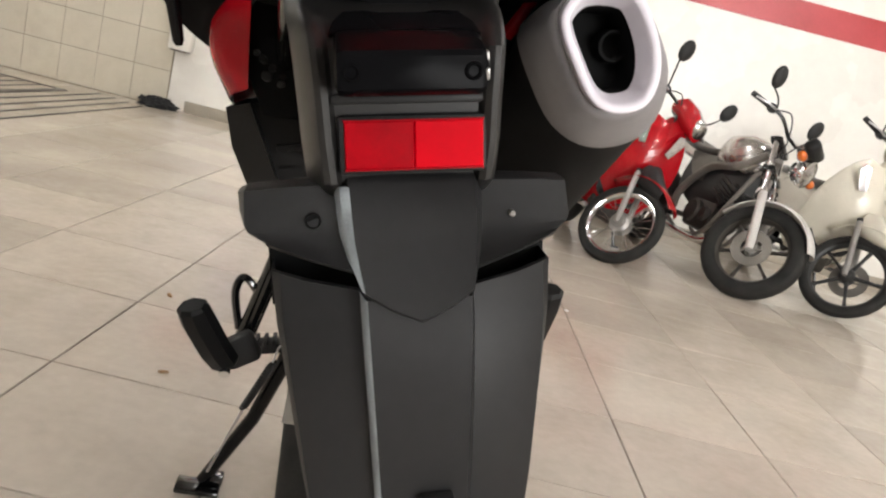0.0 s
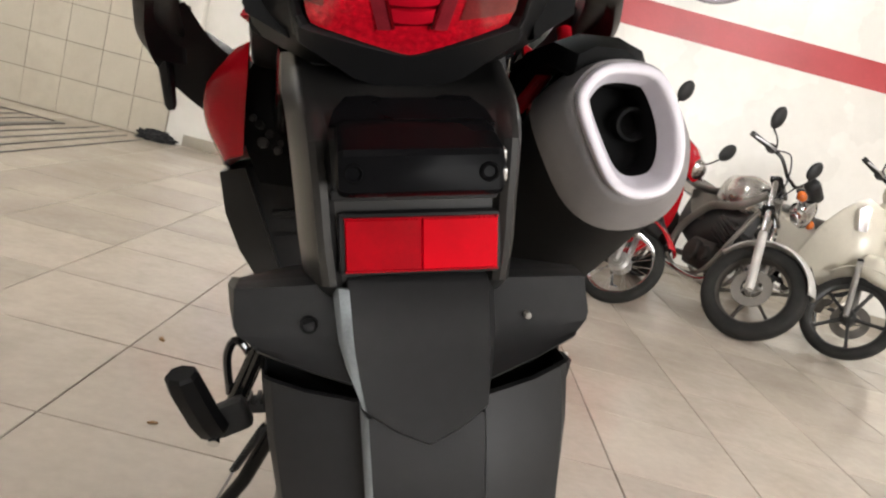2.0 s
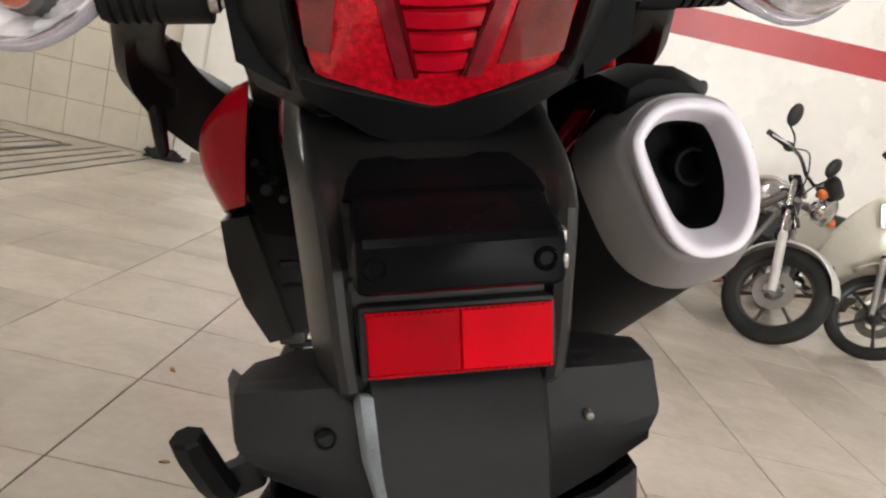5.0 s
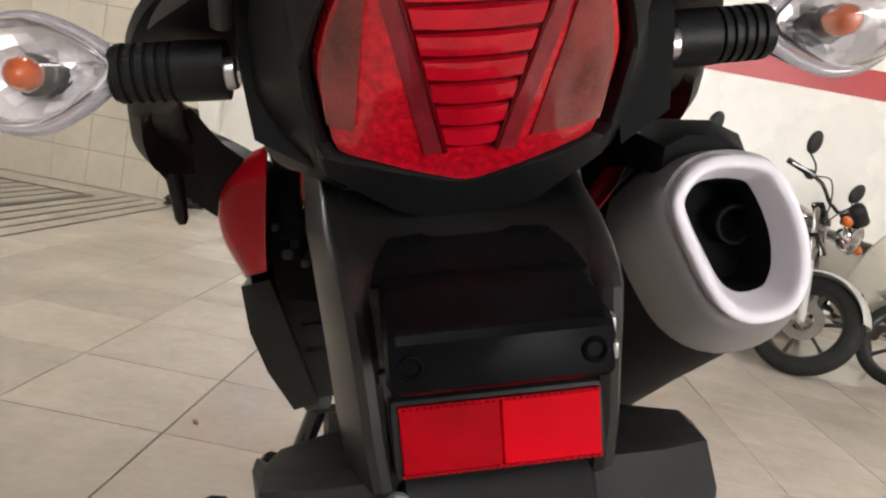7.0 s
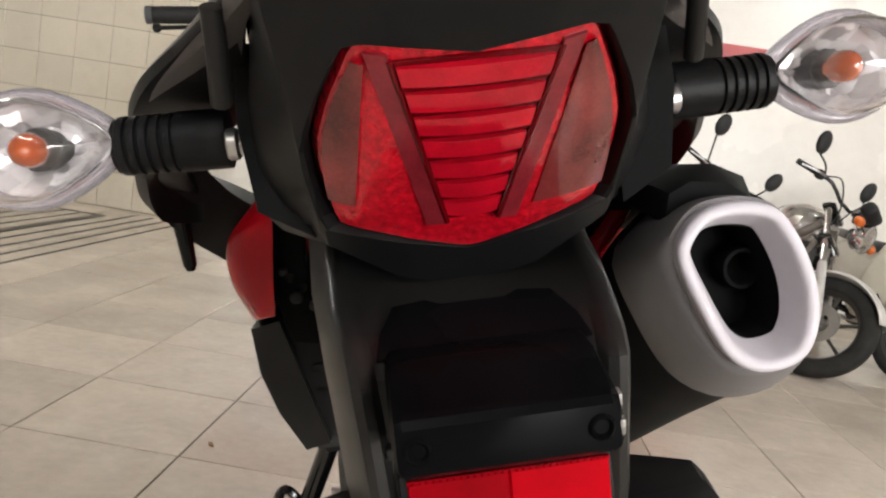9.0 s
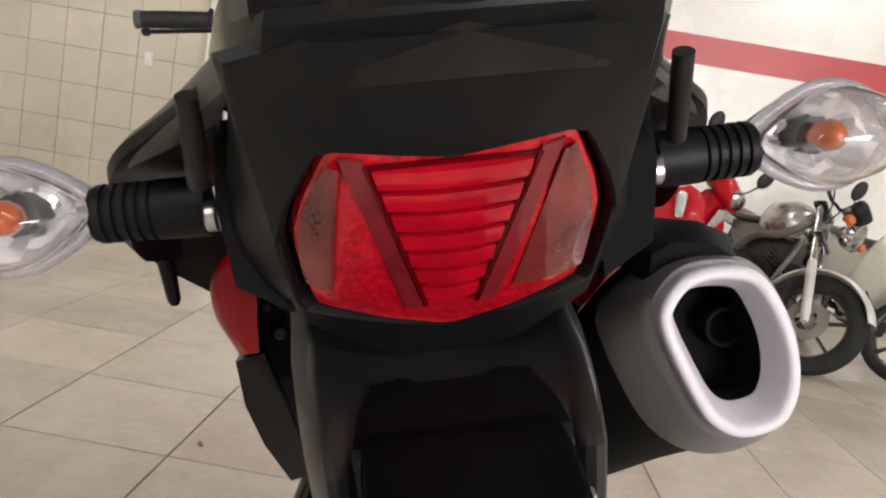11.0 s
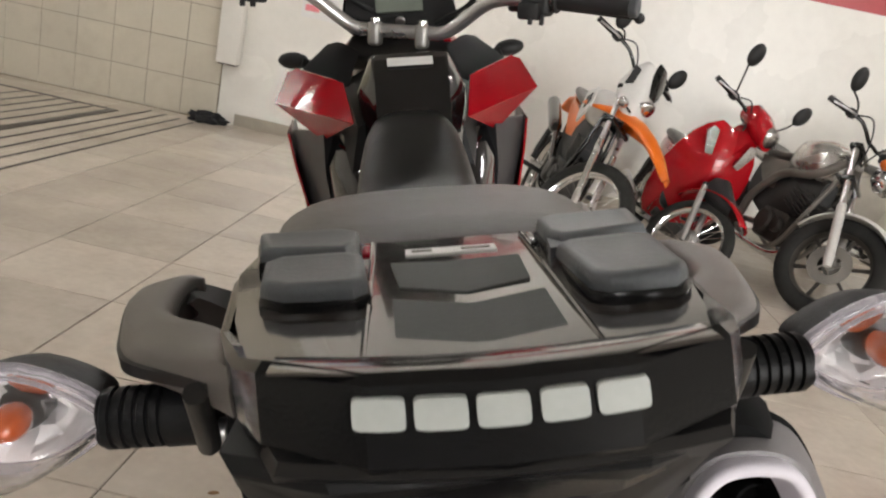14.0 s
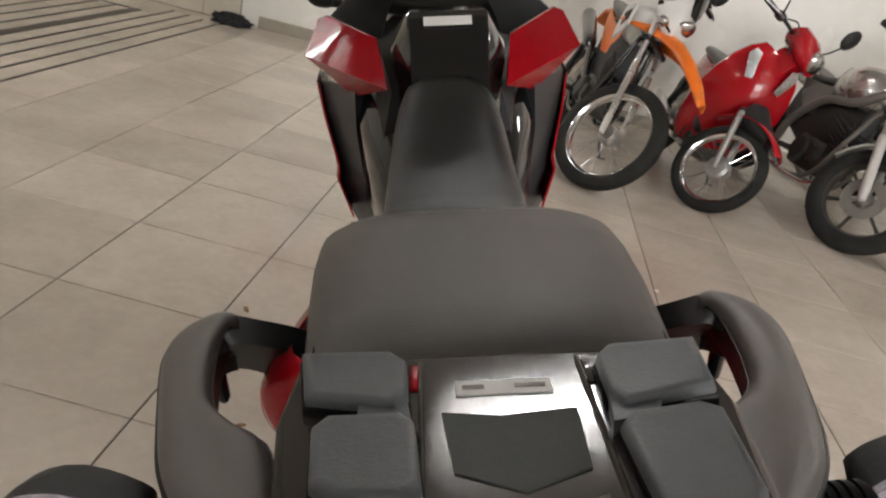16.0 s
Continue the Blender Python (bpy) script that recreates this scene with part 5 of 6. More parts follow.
    grid = [[(s * 0.1209, 1.12, 1.03), (s * 0.1488, 1.08, 1.03), (s * 0.1906, 1.17, 1.024), (s * 0.2232, 1.24, 1.016), (s * 0.2325, 1.38, 1.026)], [(s * 0.1209, 1.14, 0.9518), (s * 0.1535, 1.1, 0.9518), (s * 0.186, 1.18, 0.9425), (s * 0.2176, 1.24, 0.9333), (s * 0.2278, 1.4, 0.9425)], [(s * 0.1209, 1.16, 0.8685), (s * 0.1488, 1.12, 0.8685), (s * 0.1814, 1.19, 0.8546), (s * 0.2102, 1.24, 0.85), (s * 0.2213, 1.41, 0.85)], [(s * 0.1116, 1.18, 0.7853), (s * 0.1395, 1.14, 0.7853), (s * 0.1674, 1.2, 0.7714), (s * 0.1906, 1.24, 0.7621), (s * 0.2, 1.4, 0.7575)], [(s * 0.1023, 1.2, 0.7297), (s * 0.1302, 1.16, 0.7297), (s * 0.1535, 1.2, 0.7251), (s * 0.1721, 1.24, 0.7205), (s * 0.1767, 1.36, 0.7113)]]
    sheet(bm, grid, 0.008)
    part("radiator_shroud", bm, SHROUD_GREY, bike, "charcoal lower shroud", 30)
    bm = BM()
    edge = [(s * 0.2300, 1.240, 1.008), (s * 0.2190, 1.215, 0.950), (s * 0.1975, 1.182, 0.866), (s * 0.2020, 1.178, 0.842), (s * 0.1900, 1.168, 0.810), (s * 0.1770, 1.160, 0.772)]
    sheet(bm, [[p, (p[0] + s * 0.006, p[1] + 0.02, p[2]), (p[0] + s * 0.012, p[1] + 0.17, p[2] + 0.01)] for p in edge], 0.004)
    skin = part("shroud_skin", bm, RED, bike, "red outer skin of the lower shroud", 30)
    bm = BM()
    tube(bm, edge, 0.0020, 8)
    part("skin_edge", bm, RED, skin, "thin red edge")
    # front indicators, seen from behind
    bm = BM()
    stube(bm, [(s * 0.15, 1.46, 1.11), (s * 0.19, 1.46, 1.122), (s * 0.215, 1.455, 1.130)], [0.007, 0.008, 0.012], 10, 5)
    st = part("front_indicator", bm, RUBBER, bike)
    bm = BM()
    bmesh.ops.create_uvsphere(bm, u_segments=18, v_segments=12, radius=1, matrix=pose(s * 0.234, 1.470, 1.134, 0, s * -6, 0) @ Matrix.Diagonal((0.033, 0.022, 0.018, 1)))
    part("front_indicator_shell", bm, RUBBER, st)

# ---- steered front: fork, wheel, bars, cluster, screen ----
FRONT_AXLE = HEAD - AXIS * 0.88 + Vector((0, 0.03, 0))
FRONT_AXLE.z = 0.335
for s in (-1, 1):
    o = Vector((s * 0.095, 0.03, 0))
    top = HEAD + o + AXIS * 0.03
    bm = BM()
    cyl(bm, top, HEAD + o - AXIS * 0.5, 0.021, 16)
    leg = part("fork_tube", bm, STEEL, bike, "", 38, STEER)
    bm = BM()
    cyl(bm, HEAD + o - AXIS * 0.42, Vector((s * 0.095, FRONT_AXLE.y + 0.01, FRONT_AXLE.z - 0.03)), 0.028, 16, bev=0.004)
    part("fork_slider", bm, GLOSS_BLACK, bike, "", 38, STEER)
bm = BM()
rbox(bm, HEAD + Vector((0, 0.02, 0.015)), (0.25, 0.09, 0.035), 0.01, 3, (27, 0, 0))
rbox(bm, HEAD - AXIS * 0.2 + Vector((0, 0.03, 0)), (0.25, 0.09, 0.04), 0.01, 3, (27, 0, 0))
part("fork_yoke", bm, PLASTIC_GREY, bike, "", 38, STEER)
wheel(bike, "front_wheel", tuple(FRONT_AXLE), 0.335, 0.092, "wire", GLOSS_BLACK, STEER, disc=-1)
bm = BM()
rows = []
for i in range(12):
    f = -0.9 + i * 0.19
    a = math.pi / 2 + f * 0.75
    r = 0.39
    c = Vector((0, FRONT_AXLE.y + 0.03 + r * math.cos(a) * 1.1, FRONT_AXLE.z + 0.03 + r * math.sin(a)))
    w = 0.07 * (1 - 0.2 * abs(f))
    rows.append([c + Vector((x * w, 0, -0.02 * x * x)) for x in (-1, -0.6, 0, 0.6, 1)])
sheet(bm, rows, 0.005)
part("front_fender", bm, RED, bike, "", 38, STEER)
# handlebar
half = [(0.0, 1.275, 1.185), (0.050, 1.275, 1.185), (0.085, 1.272, 1.187), (0.115, 1.262, 1.204), (0.160, 1.238, 1.238), (0.195, 1.222, 1.252), (0.25, 1.205, 1.256), (0.33, 1.180, 1.256), (0.42, 1.150, 1.252)]
pts = [mirror_x(p) for p in half[:0:-1]] + half
bm = BM()
stube(bm, pts, 0.0125, 16, 6)
bar = part("handlebar", bm, BAR, bike, "silver anodised handlebar", 60, STEER)
for s in (-1, 1):
    bm = BM()
    rbox(bm, (s * 0.046, 1.275, 1.178), (0.024, 0.042, 0.046), 0.008, 3)
    part("bar_clamp", bm, ALLOY, bar, "", 38, STEER)
    for d in (-0.013, 0.013):
        bm = BM()
        cyl(bm, (s * 0.046, 1.275 + d, 1.196), (s * 0.046, 1.275 + d, 1.208), 0.0062, 12, bev=0.002)
        part("clamp_bolt", bm, CHROME, bar, "", 38, STEER)
    bm = BM()
    g0, g1 = Vector((s * 0.295, 1.1915, 1.2562)), Vector((s * 0.418, 1.1512, 1.252))
    pl, rl = [], []
    for i in range(31):
        pl.append(g0.lerp(g1, i / 30))
        rl.append(0.0172 if i % 2 and 3 < i < 27 else 0.0160)
    tube(bm, pl, rl, 16)
    u = (g1 - g0).normalized()
    cyl(bm, g0 - u * 0.004, g0 + u * 0.004, 0.022, 16, bev=0.002)
    grip = part("grip", bm, RUBBER, bar, "black rubber grip", 38, STEER)
    bm = BM()
    cyl(bm, g1 - u * 0.002, g1 + u * 0.012, 0.0172, 16, bev=0.002)
    part("grip_end", bm, RUBBER_GREY, bar, "", 38, STEER)
    bm = BM()
    rbox(bm, (s * 0.262, 1.203, 1.254), (0.052, 0.046, 0.052), 0.010, 3, (0, 0, -s * 16))
    rbox(bm, (s * 0.250, 1.186, 1.236), (0.040, 0.028, 0.030), 0.006, 2, (0, 0, -s * 16))
    for i in range(2):
        rbox(bm, (s * (0.252 + i * 0.02), 1.178, 1.222), (0.008, 0.012, 0.018), 0.002)
    sw = part("switch_housing", bm, RUBBER, bar, "black switch cluster", 38, STEER)
    bm = BM()
    rbox(bm, (s * 0.268, 1.180, 1.268), (0.014, 0.010, 0.014), 0.003)
    part("switch_button", bm, RED2 if s > 0 else LABEL, bar, "red stop switch" if s > 0 else "small pale button", 38, STEER)
    bm = BM()
    stube(bm, [(s * 0.232, 1.245, 1.244), (s * 0.27, 1.262, 1.246), (s * 0.34, 1.245, 1.242), (s * 0.435, 1.205, 1.235)], [0.010, 0.0075, 0.0062, 0.0062], 10, 6, ((0, 0, 1), 0.7))
    bmesh.ops.create_uvsphere(bm, u_segments=12, v_segments=8, radius=0.0095, matrix=Matrix.Translation((s * 0.437, 1.204, 1.235)))
    rbox(bm, (s * 0.224, 1.228, 1.248), (0.03, 0.036, 0.03), 0.006)
    part("lever", bm, RUBBER, bar, "black hand lever", 50, STEER)
    for k in range(2):
        bm = BM()
        stube(bm, [(s * 0.225, 1.25, 1.246), (s * 0.17, 1.30 + k * 0.02, 1.25 + 0.03 * k), (s * 0.11, 1.36, 1.235), (s * (0.07 - k * 0.03), 1.40, 1.19), (s * 0.04, 1.40, 1.10)], 0.0042, 8, 6)
        part("control_cable", bm, RUBBER, bar, "", 38, STEER)
# instrument cluster and screen (fixed to the fairing)
bm = BM()
poly(bm, [(-0.115, 1.385, 1.205), (-0.085, 1.372, 1.178), (0.085, 1.372, 1.178), (0.118, 1.385, 1.205), (0.105, 1.415, 1.268), (0.07, 1.425, 1.290), (-0.07, 1.425, 1.290), (-0.105, 1.415, 1.268)], (0, 0.05, -0.012))
bevel_all(bm, 0.006, 2)
cl = part("instrument_panel", bm, PLASTIC, bike, "black instrument panel")
bm = BM()
poly(bm, [(-0.048, 1.386, 1.222), (0.048, 1.386, 1.222), (0.048, 1.403, 1.262), (-0.048, 1.403, 1.262)], (0, 0.01, -0.003))
for v in bm.verts:
    v.co.y -= 0.003
part("display", bm, LCD, cl, "grey-green display")
bm = BM()
cyl(bm, (0.0, 1.372, 1.205), (0.0, 1.364, 1.201), 0.010, 16, bev=0.002)
part("ignition_lock", bm, STEEL, cl)
bm = BM()
rows = []
for i in range(7):
    z = 1.20 + i * 0.042
    w = 0.125 - 0.008 * i
    rows.append([(x * w, 1.50 + 0.012 * i - 0.05 * x * x + (0.0), z) for x in (-1, -0.7, -0.35, 0, 0.35, 0.7, 1)])
sheet(bm, rows, 0.004)
part("windscreen", bm, GLOSS_BLACK, bike, "small dark windscreen", 50)
bm = BM()
loft(bm, [sring(y, w, a, b, 20, 3) for y, w, a, b in ((1.44, 0.12, 1.0, 1.19), (1.52, 0.14, 0.94, 1.2), (1.60, 0.12, 0.93, 1.16), (1.66, 0.07, 0.95, 1.08))])
part("headlight_fairing", bm, RED, bike, "", 50)
for s in (-1, 1):
    bm = BM()
    grid = [[(s * 0.206, 1.300, 1.118), (s * 0.166, 1.238, 1.108), (s * 0.105, 1.155, 1.086)], [(s * 0.180, 1.345, 1.142), (s * 0.146, 1.29, 1.138), (s * 0.098, 1.20, 1.115)], [(s * 0.155, 1.42, 1.165), (s * 0.125, 1.37, 1.168), (s * 0.085, 1.30, 1.150)]]
    fine = patch(grid, 4)
    sheet(bm, fine, 0.02)
    part("fairing_inner", bm, MATTE, bike, "matte black inner fairing", 50)


# ---- the row of parked motorcycles ----

def parked(name, label, x, y, heading, steer, lean, wb, K):
    """An Empty whose front contact lies at (x, y); local Y ahead, front axle at +wb / 2."""
    e = new(name)
    h = radians(heading)
    d = Vector((math.cos(h), math.sin(h), 0))
    o = Vector((x, y, 0)) - d * (wb / 2 * K)
    e.matrix_world = pose(o.x, o.y, 0, 0, 0, heading - 90) @ pose(0, 0, 0, 0, -lean, 0) @ Matrix.Scale(K, 4)
    return tagged(e, label, "motorcycle", "motorcycles parked along the wall")


def steering(wb, r, rake, angle):
    axis = Vector((0, -math.sin(radians(rake)), math.cos(radians(rake))))
    p = Vector((0, wb / 2 - 0.07, r))
    return Matrix.Translation(p) @ Matrix.Rotation(radians(angle), 4, axis) @ Matrix.Translation(-p), axis


def mirrors(e, S, y, z, w, spread, h, back=0.0):
    for s in (-1, 1):
        bm = BM()
        b = Vector((s * w, y, z))
        t = b + Vector((s * spread, 0.02 - back, h))
        stube(bm, [b, b + Vector((s * spread * 0.55, 0.02 - 0.3 * back, h * 0.35)), t - Vector((s * 0.005, 0, 0.06))], 0.0055, 8, 5)
        st = part("mirror_stem", bm, GLOSS_BLACK, e, "", 38, S)
        bm = BM()
        bmesh.ops.create_uvsphere(bm, u_segments=18, v_segments=12, radius=1, matrix=Matrix.Translation(t) @ pose(0, 0, 0, 0, s * 14, 0) @ Matrix.Diagonal((0.052, 0.030, 0.070, 1)))
        part("mirror_shell", bm, RUBBER, st, "", 50, S)


def bars(e, S, half, r, mt, grip_mt=None):
    bm = BM()
    stube(bm, [mirror_x(p) for p in half[:0:-1]] + half, r, 10, 5)
    hb = part("handlebar", bm, mt, e, "", 60, S)
    a, b = Vector(half[-2]), Vector(half[-1])
    u = (b - a).normalized()
    for s in (-1, 1):
        f = Vector((s, 1, 1))
        p0, p1 = (b - u * 0.125) * f, (b + u * 0.008) * f
        bm = BM()
        tube(bm, [p0 + (p1 - p0) * i / 16 for i in range(17)], [0.0175 if i % 2 else 0.016 for i in range(17)], 12)
        part("grip", bm, RUBBER, hb, "", 38, S)
        bm = BM()
        q0 = p0 - (p1 - p0) * 0.15
        rbox(bm, q0, (0.05, 0.045, 0.05), 0.01, 2)
        part("switch_housing", bm, RUBBER, hb, "", 38, S)
        bm = BM()
        stube(bm, [q0 + Vector((0, 0.03, 0)), q0 + (p1 - p0) * 0.5 + Vector((0, 0.055, -0.005)), p1 + Vector((0, 0.04, -0.012))], [0.007, 0.006, 0.006], 8, 5)
        part("lever", bm, STEEL, hb, "", 50, S)
        bm = BM()
        stube(bm, [q0 + Vector((0, 0.03, 0)), q0 * 0.6 + Vector((0, 0.45 * q0.y, 0.40 * q0.z)) + Vector((0, 0.06, 0.03)), Vector((s * 0.03, a.y + 0.06, a.z - 0.12)), Vector((s * 0.03, a.y + 0.03, a.z - 0.3))], 0.0045, 8, 6)
        part("control_cable", bm, RUBBER, hb, "", 38, S)
    return hb


def fork(e, S, axis, wb, r, length, off, mt_low, mt_top, low=0.5, rl=0.027, rt=0.018):
    for s in (-1, 1):
        a = Vector((s * off, wb / 2, r))
        k = a + Vector((0, -0.01, 0)) + axis * length
        m = a.lerp(k, low)
        bm = BM()
        cyl(bm, m, k, rt, 14)
        part("fork_tube", bm, mt_top, e, "", 38, S)
        bm = BM()
        tube(bm, [a - axis * 0.025, a + axis * 0.02, m - axis * 0.02, m], [rl * 0.8, rl, rl, rl * 0.86], 14)
        bm2 = part("fork_slider", bm, mt_low, e, "", 38, S)


def front_fender(e, S, wb, r, mt, w, a0, a1, gap=0.02, lift=0.0):
    rows = []
    for i in range(15):
        a = radians(a0 + (a1 - a0) * i / 14)
        R = r + gap
        k = 1 - 0.35 * abs(i / 14 * 2 - 1) ** 3
        row = []
        for x in (-1, -0.85, -0.5, 0, 0.5, 0.85, 1):
            row.append((x * w * k, wb / 2 + (R - 0.03 * abs(x) ** 3) * math.cos(a), r + lift + (R - 0.03 * abs(x) ** 3) * math.sin(a)))
        rows.append(row)
    bm = BM()
    f = [[bm.verts.new(p) for p in r2] for r2 in rows]
    for a, b in zip(f, f[1:]):
        for j in range(6):
            bm.faces.new((a[j], a[j + 1], b[j + 1], b[j]))
    ob = part("front_fender", bm, mt, e, "", 60, S)
    so = ob.modifiers.new("thick", "SOLIDIFY")
    so.thickness, so.offset = 0.004, 1
    return ob


def body(e, name, secs, mt, p=3.0, label="", S=None, n=24):
    bm = BM()
    loft(bm, [sring(y, w, a, b, n, p) for y, w, a, b in secs])
    return part(name, bm, mt, e, label, 50, S)


def engine_block(e, y, z, mt=None):
    bm = BM()
    rbox(bm, (0, y, z), (0.20, 0.30, 0.20), 0.03, 2)
    for s in (-1, 1):
        cyl(bm, (s * 0.08, y - 0.03, z), (s * 0.14, y - 0.03, z), 0.08, 20, bev=0.012)
        cyl(bm, (s * 0.08, y + 0.09, z + 0.01), (s * 0.125, y + 0.09, z + 0.01), 0.05, 16, bev=0.01)
    part("engine", bm, mt or ENGINE, e)


def rear_end(e, wb, r, mt, off=0.1):
    for s in (-1, 1):
        bm = BM()
        tube(bm, [(s * off, -wb / 2, r), (s * 0.09, -wb / 2 + 0.45, r + 0.03)], [0.018, 0.022], 10)
        part("swingarm", bm, mt, e)
        bm = BM()
        a, b = Vector((s * 0.12, -wb / 2 + 0.03, r + 0.03)), Vector((s * 0.12, -wb / 2 + 0.12, r + 0.36))
        pts, rs = [], []
        for i in range(33):
            pts.append(a.lerp(b, i / 32))
            rs.append(0.027 if i % 2 and 4 < i < 28 else 0.017)
        tube(bm, pts, rs, 12)
        part("shock_absorber", bm, ALLOY_DARK, e)


def side_stand(e, lean, y):
    bm = BM()
    k = math.tan(radians(lean))
    tube(bm, [(-0.11, y, 0.30), (-0.24, y + 0.03, 0.24 * k + 0.012)], 0.011, 10)
    st = part("side_stand", bm, GLOSS_BLACK, e)
    bm = BM()
    rbox(bm, (-0.25, y + 0.03, 0.25 * k + 0.006), (0.06, 0.035, 0.008), 0.002, 1, (0, lean, 0))
    part("stand_foot", bm, GLOSS_BLACK, st)


def indicator(e, S, p, s, mt):
    bm = BM()
    stube(bm, [(0.4 * p[0], p[1], p[2]), (p[0] - s * 0.04, p[1], p[2])], 0.007, 8, 3)
    st = part("indicator_stalk", bm, RUBBER, e, "", 38, S)
    bm = BM()
    bmesh.ops.create_uvsphere(bm, u_segments=14, v_segments=10, radius=1, matrix=Matrix.Translation(p) @ Matrix.Diagonal((0.042, 0.03, 0.028, 1)))
    part("indicator_lens", bm, mt, st, "", 50, S)


def underbone(label, x, y, heading, steer, lean, size, paint, style, rim_mat, hub_mat, shield_mat):
    """A step-through scooter with large wheels."""
    wb, r = 1.26, 0.275
    e = parked("scooter", label, x, y, heading, steer, lean, wb, size)
    e["category"] = "scooter"
    S, ax = steering(wb, r, 26.5, steer)
    wheel(e, "front_wheel", (0, wb / 2, r), r, 0.068, style, rim_mat, S, -1 if style != "wire" else 0, hub_mat)
    wheel(e, "rear_wheel", (0, -wb / 2, r), r, 0.08, style, rim_mat, None, 0, hub_mat)
    fork(e, S, ax, wb, r, 0.36, 0.075, ALLOY, PLASTIC, 0.95, 0.019, 0.018)
    if style == "wire":
        bm = BM()
        lathe(bm, [(0.0, -0.045), (0.05, -0.045), (0.068, -0.03), (0.068, 0.03), (0.05, 0.045), (0, 0.045)], 28, Matrix.Translation((0, wb / 2, r)))
        part("brake_drum", bm, ALLOY, e, "grey cast drum brake", 38, S)
    front_fender(e, S, wb, r, paint, 0.092, 52, 150, 0.05, 0.015)
    # fork cover blending into the front fender; black with wire wheels to paint the dark arch gap
    body(e, "fork_cover", ((wb / 2 - 0.17, 0.06, 0.54, 0.68), (wb / 2 - 0.10, 0.090, 0.52, 0.70), (wb / 2 - 0.02, 0.088, 0.52, 0.65), (wb / 2 + 0.07, 0.060, 0.53, 0.61)), PLASTIC if style == "wire" else paint, 2.6, "", S)
    # leg shield
    bm = BM()
    rows = []
    for z, w, yf, dp in ((0.96, 0.090, 0.36, 0.02), (0.90, 0.165, 0.41, 0.05), (0.82, 0.215, 0.445, 0.09), (0.72, 0.250, 0.465, 0.13), (0.62, 0.268, 0.45, 0.14), (0.50, 0.268, 0.40, 0.13), (0.40, 0.250, 0.34, 0.12), (0.30, 0.215, 0.28, 0.10), (0.24, 0.170, 0.24, 0.08)):
        rows.append([(t * w, yf - dp * abs(t) ** 1.6, z + 0.02 * abs(t)) for t in (-1, -0.85, -0.6, -0.3, 0, 0.3, 0.6, 0.85, 1)])
    sheet(bm, rows, -0.02)
    part("leg_shield", bm, paint, e, "", 50)
    for s in (-1, 1):
        bm = BM()
        poly(bm, [(s * 0.105, 0.418, 0.915), (s * 0.140, 0.405, 0.925), (s * 0.165, 0.402, 0.880), (s * 0.115, 0.432, 0.760), (s * 0.075, 0.448, 0.770)], (0, 0.024, 0))
        bevel_all(bm, 0.003, 1)
        part("shield_lamp", bm, MIRROR, e, "clear front indicator lens")
        bm = BM()
        sheet(bm, [[(s * 0.095, 0.30, 0.66), (s * 0.115, 0.10, 0.60), (s * 0.13, -0.12, 0.64), (s * 0.125, -0.40, 0.68)], [(s * 0.15, 0.27, 0.46), (s * 0.150, 0.08, 0.44), (s * 0.150, -0.12, 0.50), (s * 0.135, -0.40, 0.58)], [(s * 0.16, 0.25, 0.28), (s * 0.145, 0.06, 0.28), (s * 0.135, -0.14, 0.36), (s * 0.12, -0.38, 0.50)]], 0.01)
        part("body_panel", bm, paint, e, "", 50)
    body(e, "tail_body", ((0.0, 0.085, 0.44, 0.66), (-0.12, 0.115, 0.46, 0.72), (-0.35, 0.13, 0.50, 0.74), (-0.6, 0.11, 0.60, 0.76), (-0.78, 0.06, 0.68, 0.77)), paint, 3.2)
    body(e, "seat", ((0.06, 0.06, 0.66, 0.74), (-0.02, 0.10, 0.68, 0.775), (-0.2, 0.125, 0.70, 0.775), (-0.4, 0.125, 0.72, 0.80), (-0.66, 0.11, 0.74, 0.81), (-0.72, 0.07, 0.75, 0.79)), VINYL, 3.0)
    body(e, "tunnel", ((0.30, 0.06, 0.50, 0.62), (0.15, 0.06, 0.46, 0.58), (-0.05, 0.07, 0.46, 0.62)), shield_mat, 3.2)
    # headlamp cover on the bars
    body(e, "bar_cover", ((0.25, 0.10, 1.03, 1.13), (0.32, 0.140, 1.01, 1.165), (0.41, 0.130, 0.97, 1.14), (0.48, 0.075, 0.97, 1.09)), paint, 2.5, "", S)
    bm = BM()
    bmesh.ops.create_uvsphere(bm, u_segments=20, v_segments=12, radius=1, matrix=pose(0, 0.455, 1.045, -20) @ Matrix.Diagonal((0.085, 0.055, 0.068, 1)))
    part("headlamp", bm, MIRROR, e, "clear headlamp", 50, S)
    half = [(0.0, 0.32, 1.07), (0.08, 0.32, 1.075), (0.16, 0.30, 1.085), (0.35, 0.23, 1.09)]
    B = steering(wb, r, 26.5, steer - 15)[0]
    bars(e, B, half, 0.011, GLOSS_BLACK)
    mirrors(e, B, 0.27, 1.10, 0.20, 0.11, 0.22)
    body(e, "steering_neck", ((0.28, 0.06, 0.80, 1.02), (0.36, 0.085, 0.76, 1.02), (0.43, 0.065, 0.76, 0.98)), paint, 2.6, "", S)
    engine_block(e, 0.12, 0.30)
    body(e, "inner_cover", ((0.30, 0.16, 0.34, 0.62), (0.15, 0.12, 0.30, 0.56), (-0.10, 0.11, 0.34, 0.60), (-0.35, 0.09, 0.46, 0.64)), PLASTIC, 3.2, "black inner cover")
    rear_end(e, wb, r, GLOSS_BLACK)
    bm = BM()
    stube(bm, [(0.11, 0.2, 0.24), (0.13, -0.1, 0.22), (0.15, -0.3, 0.26)], 0.016, 10, 4)
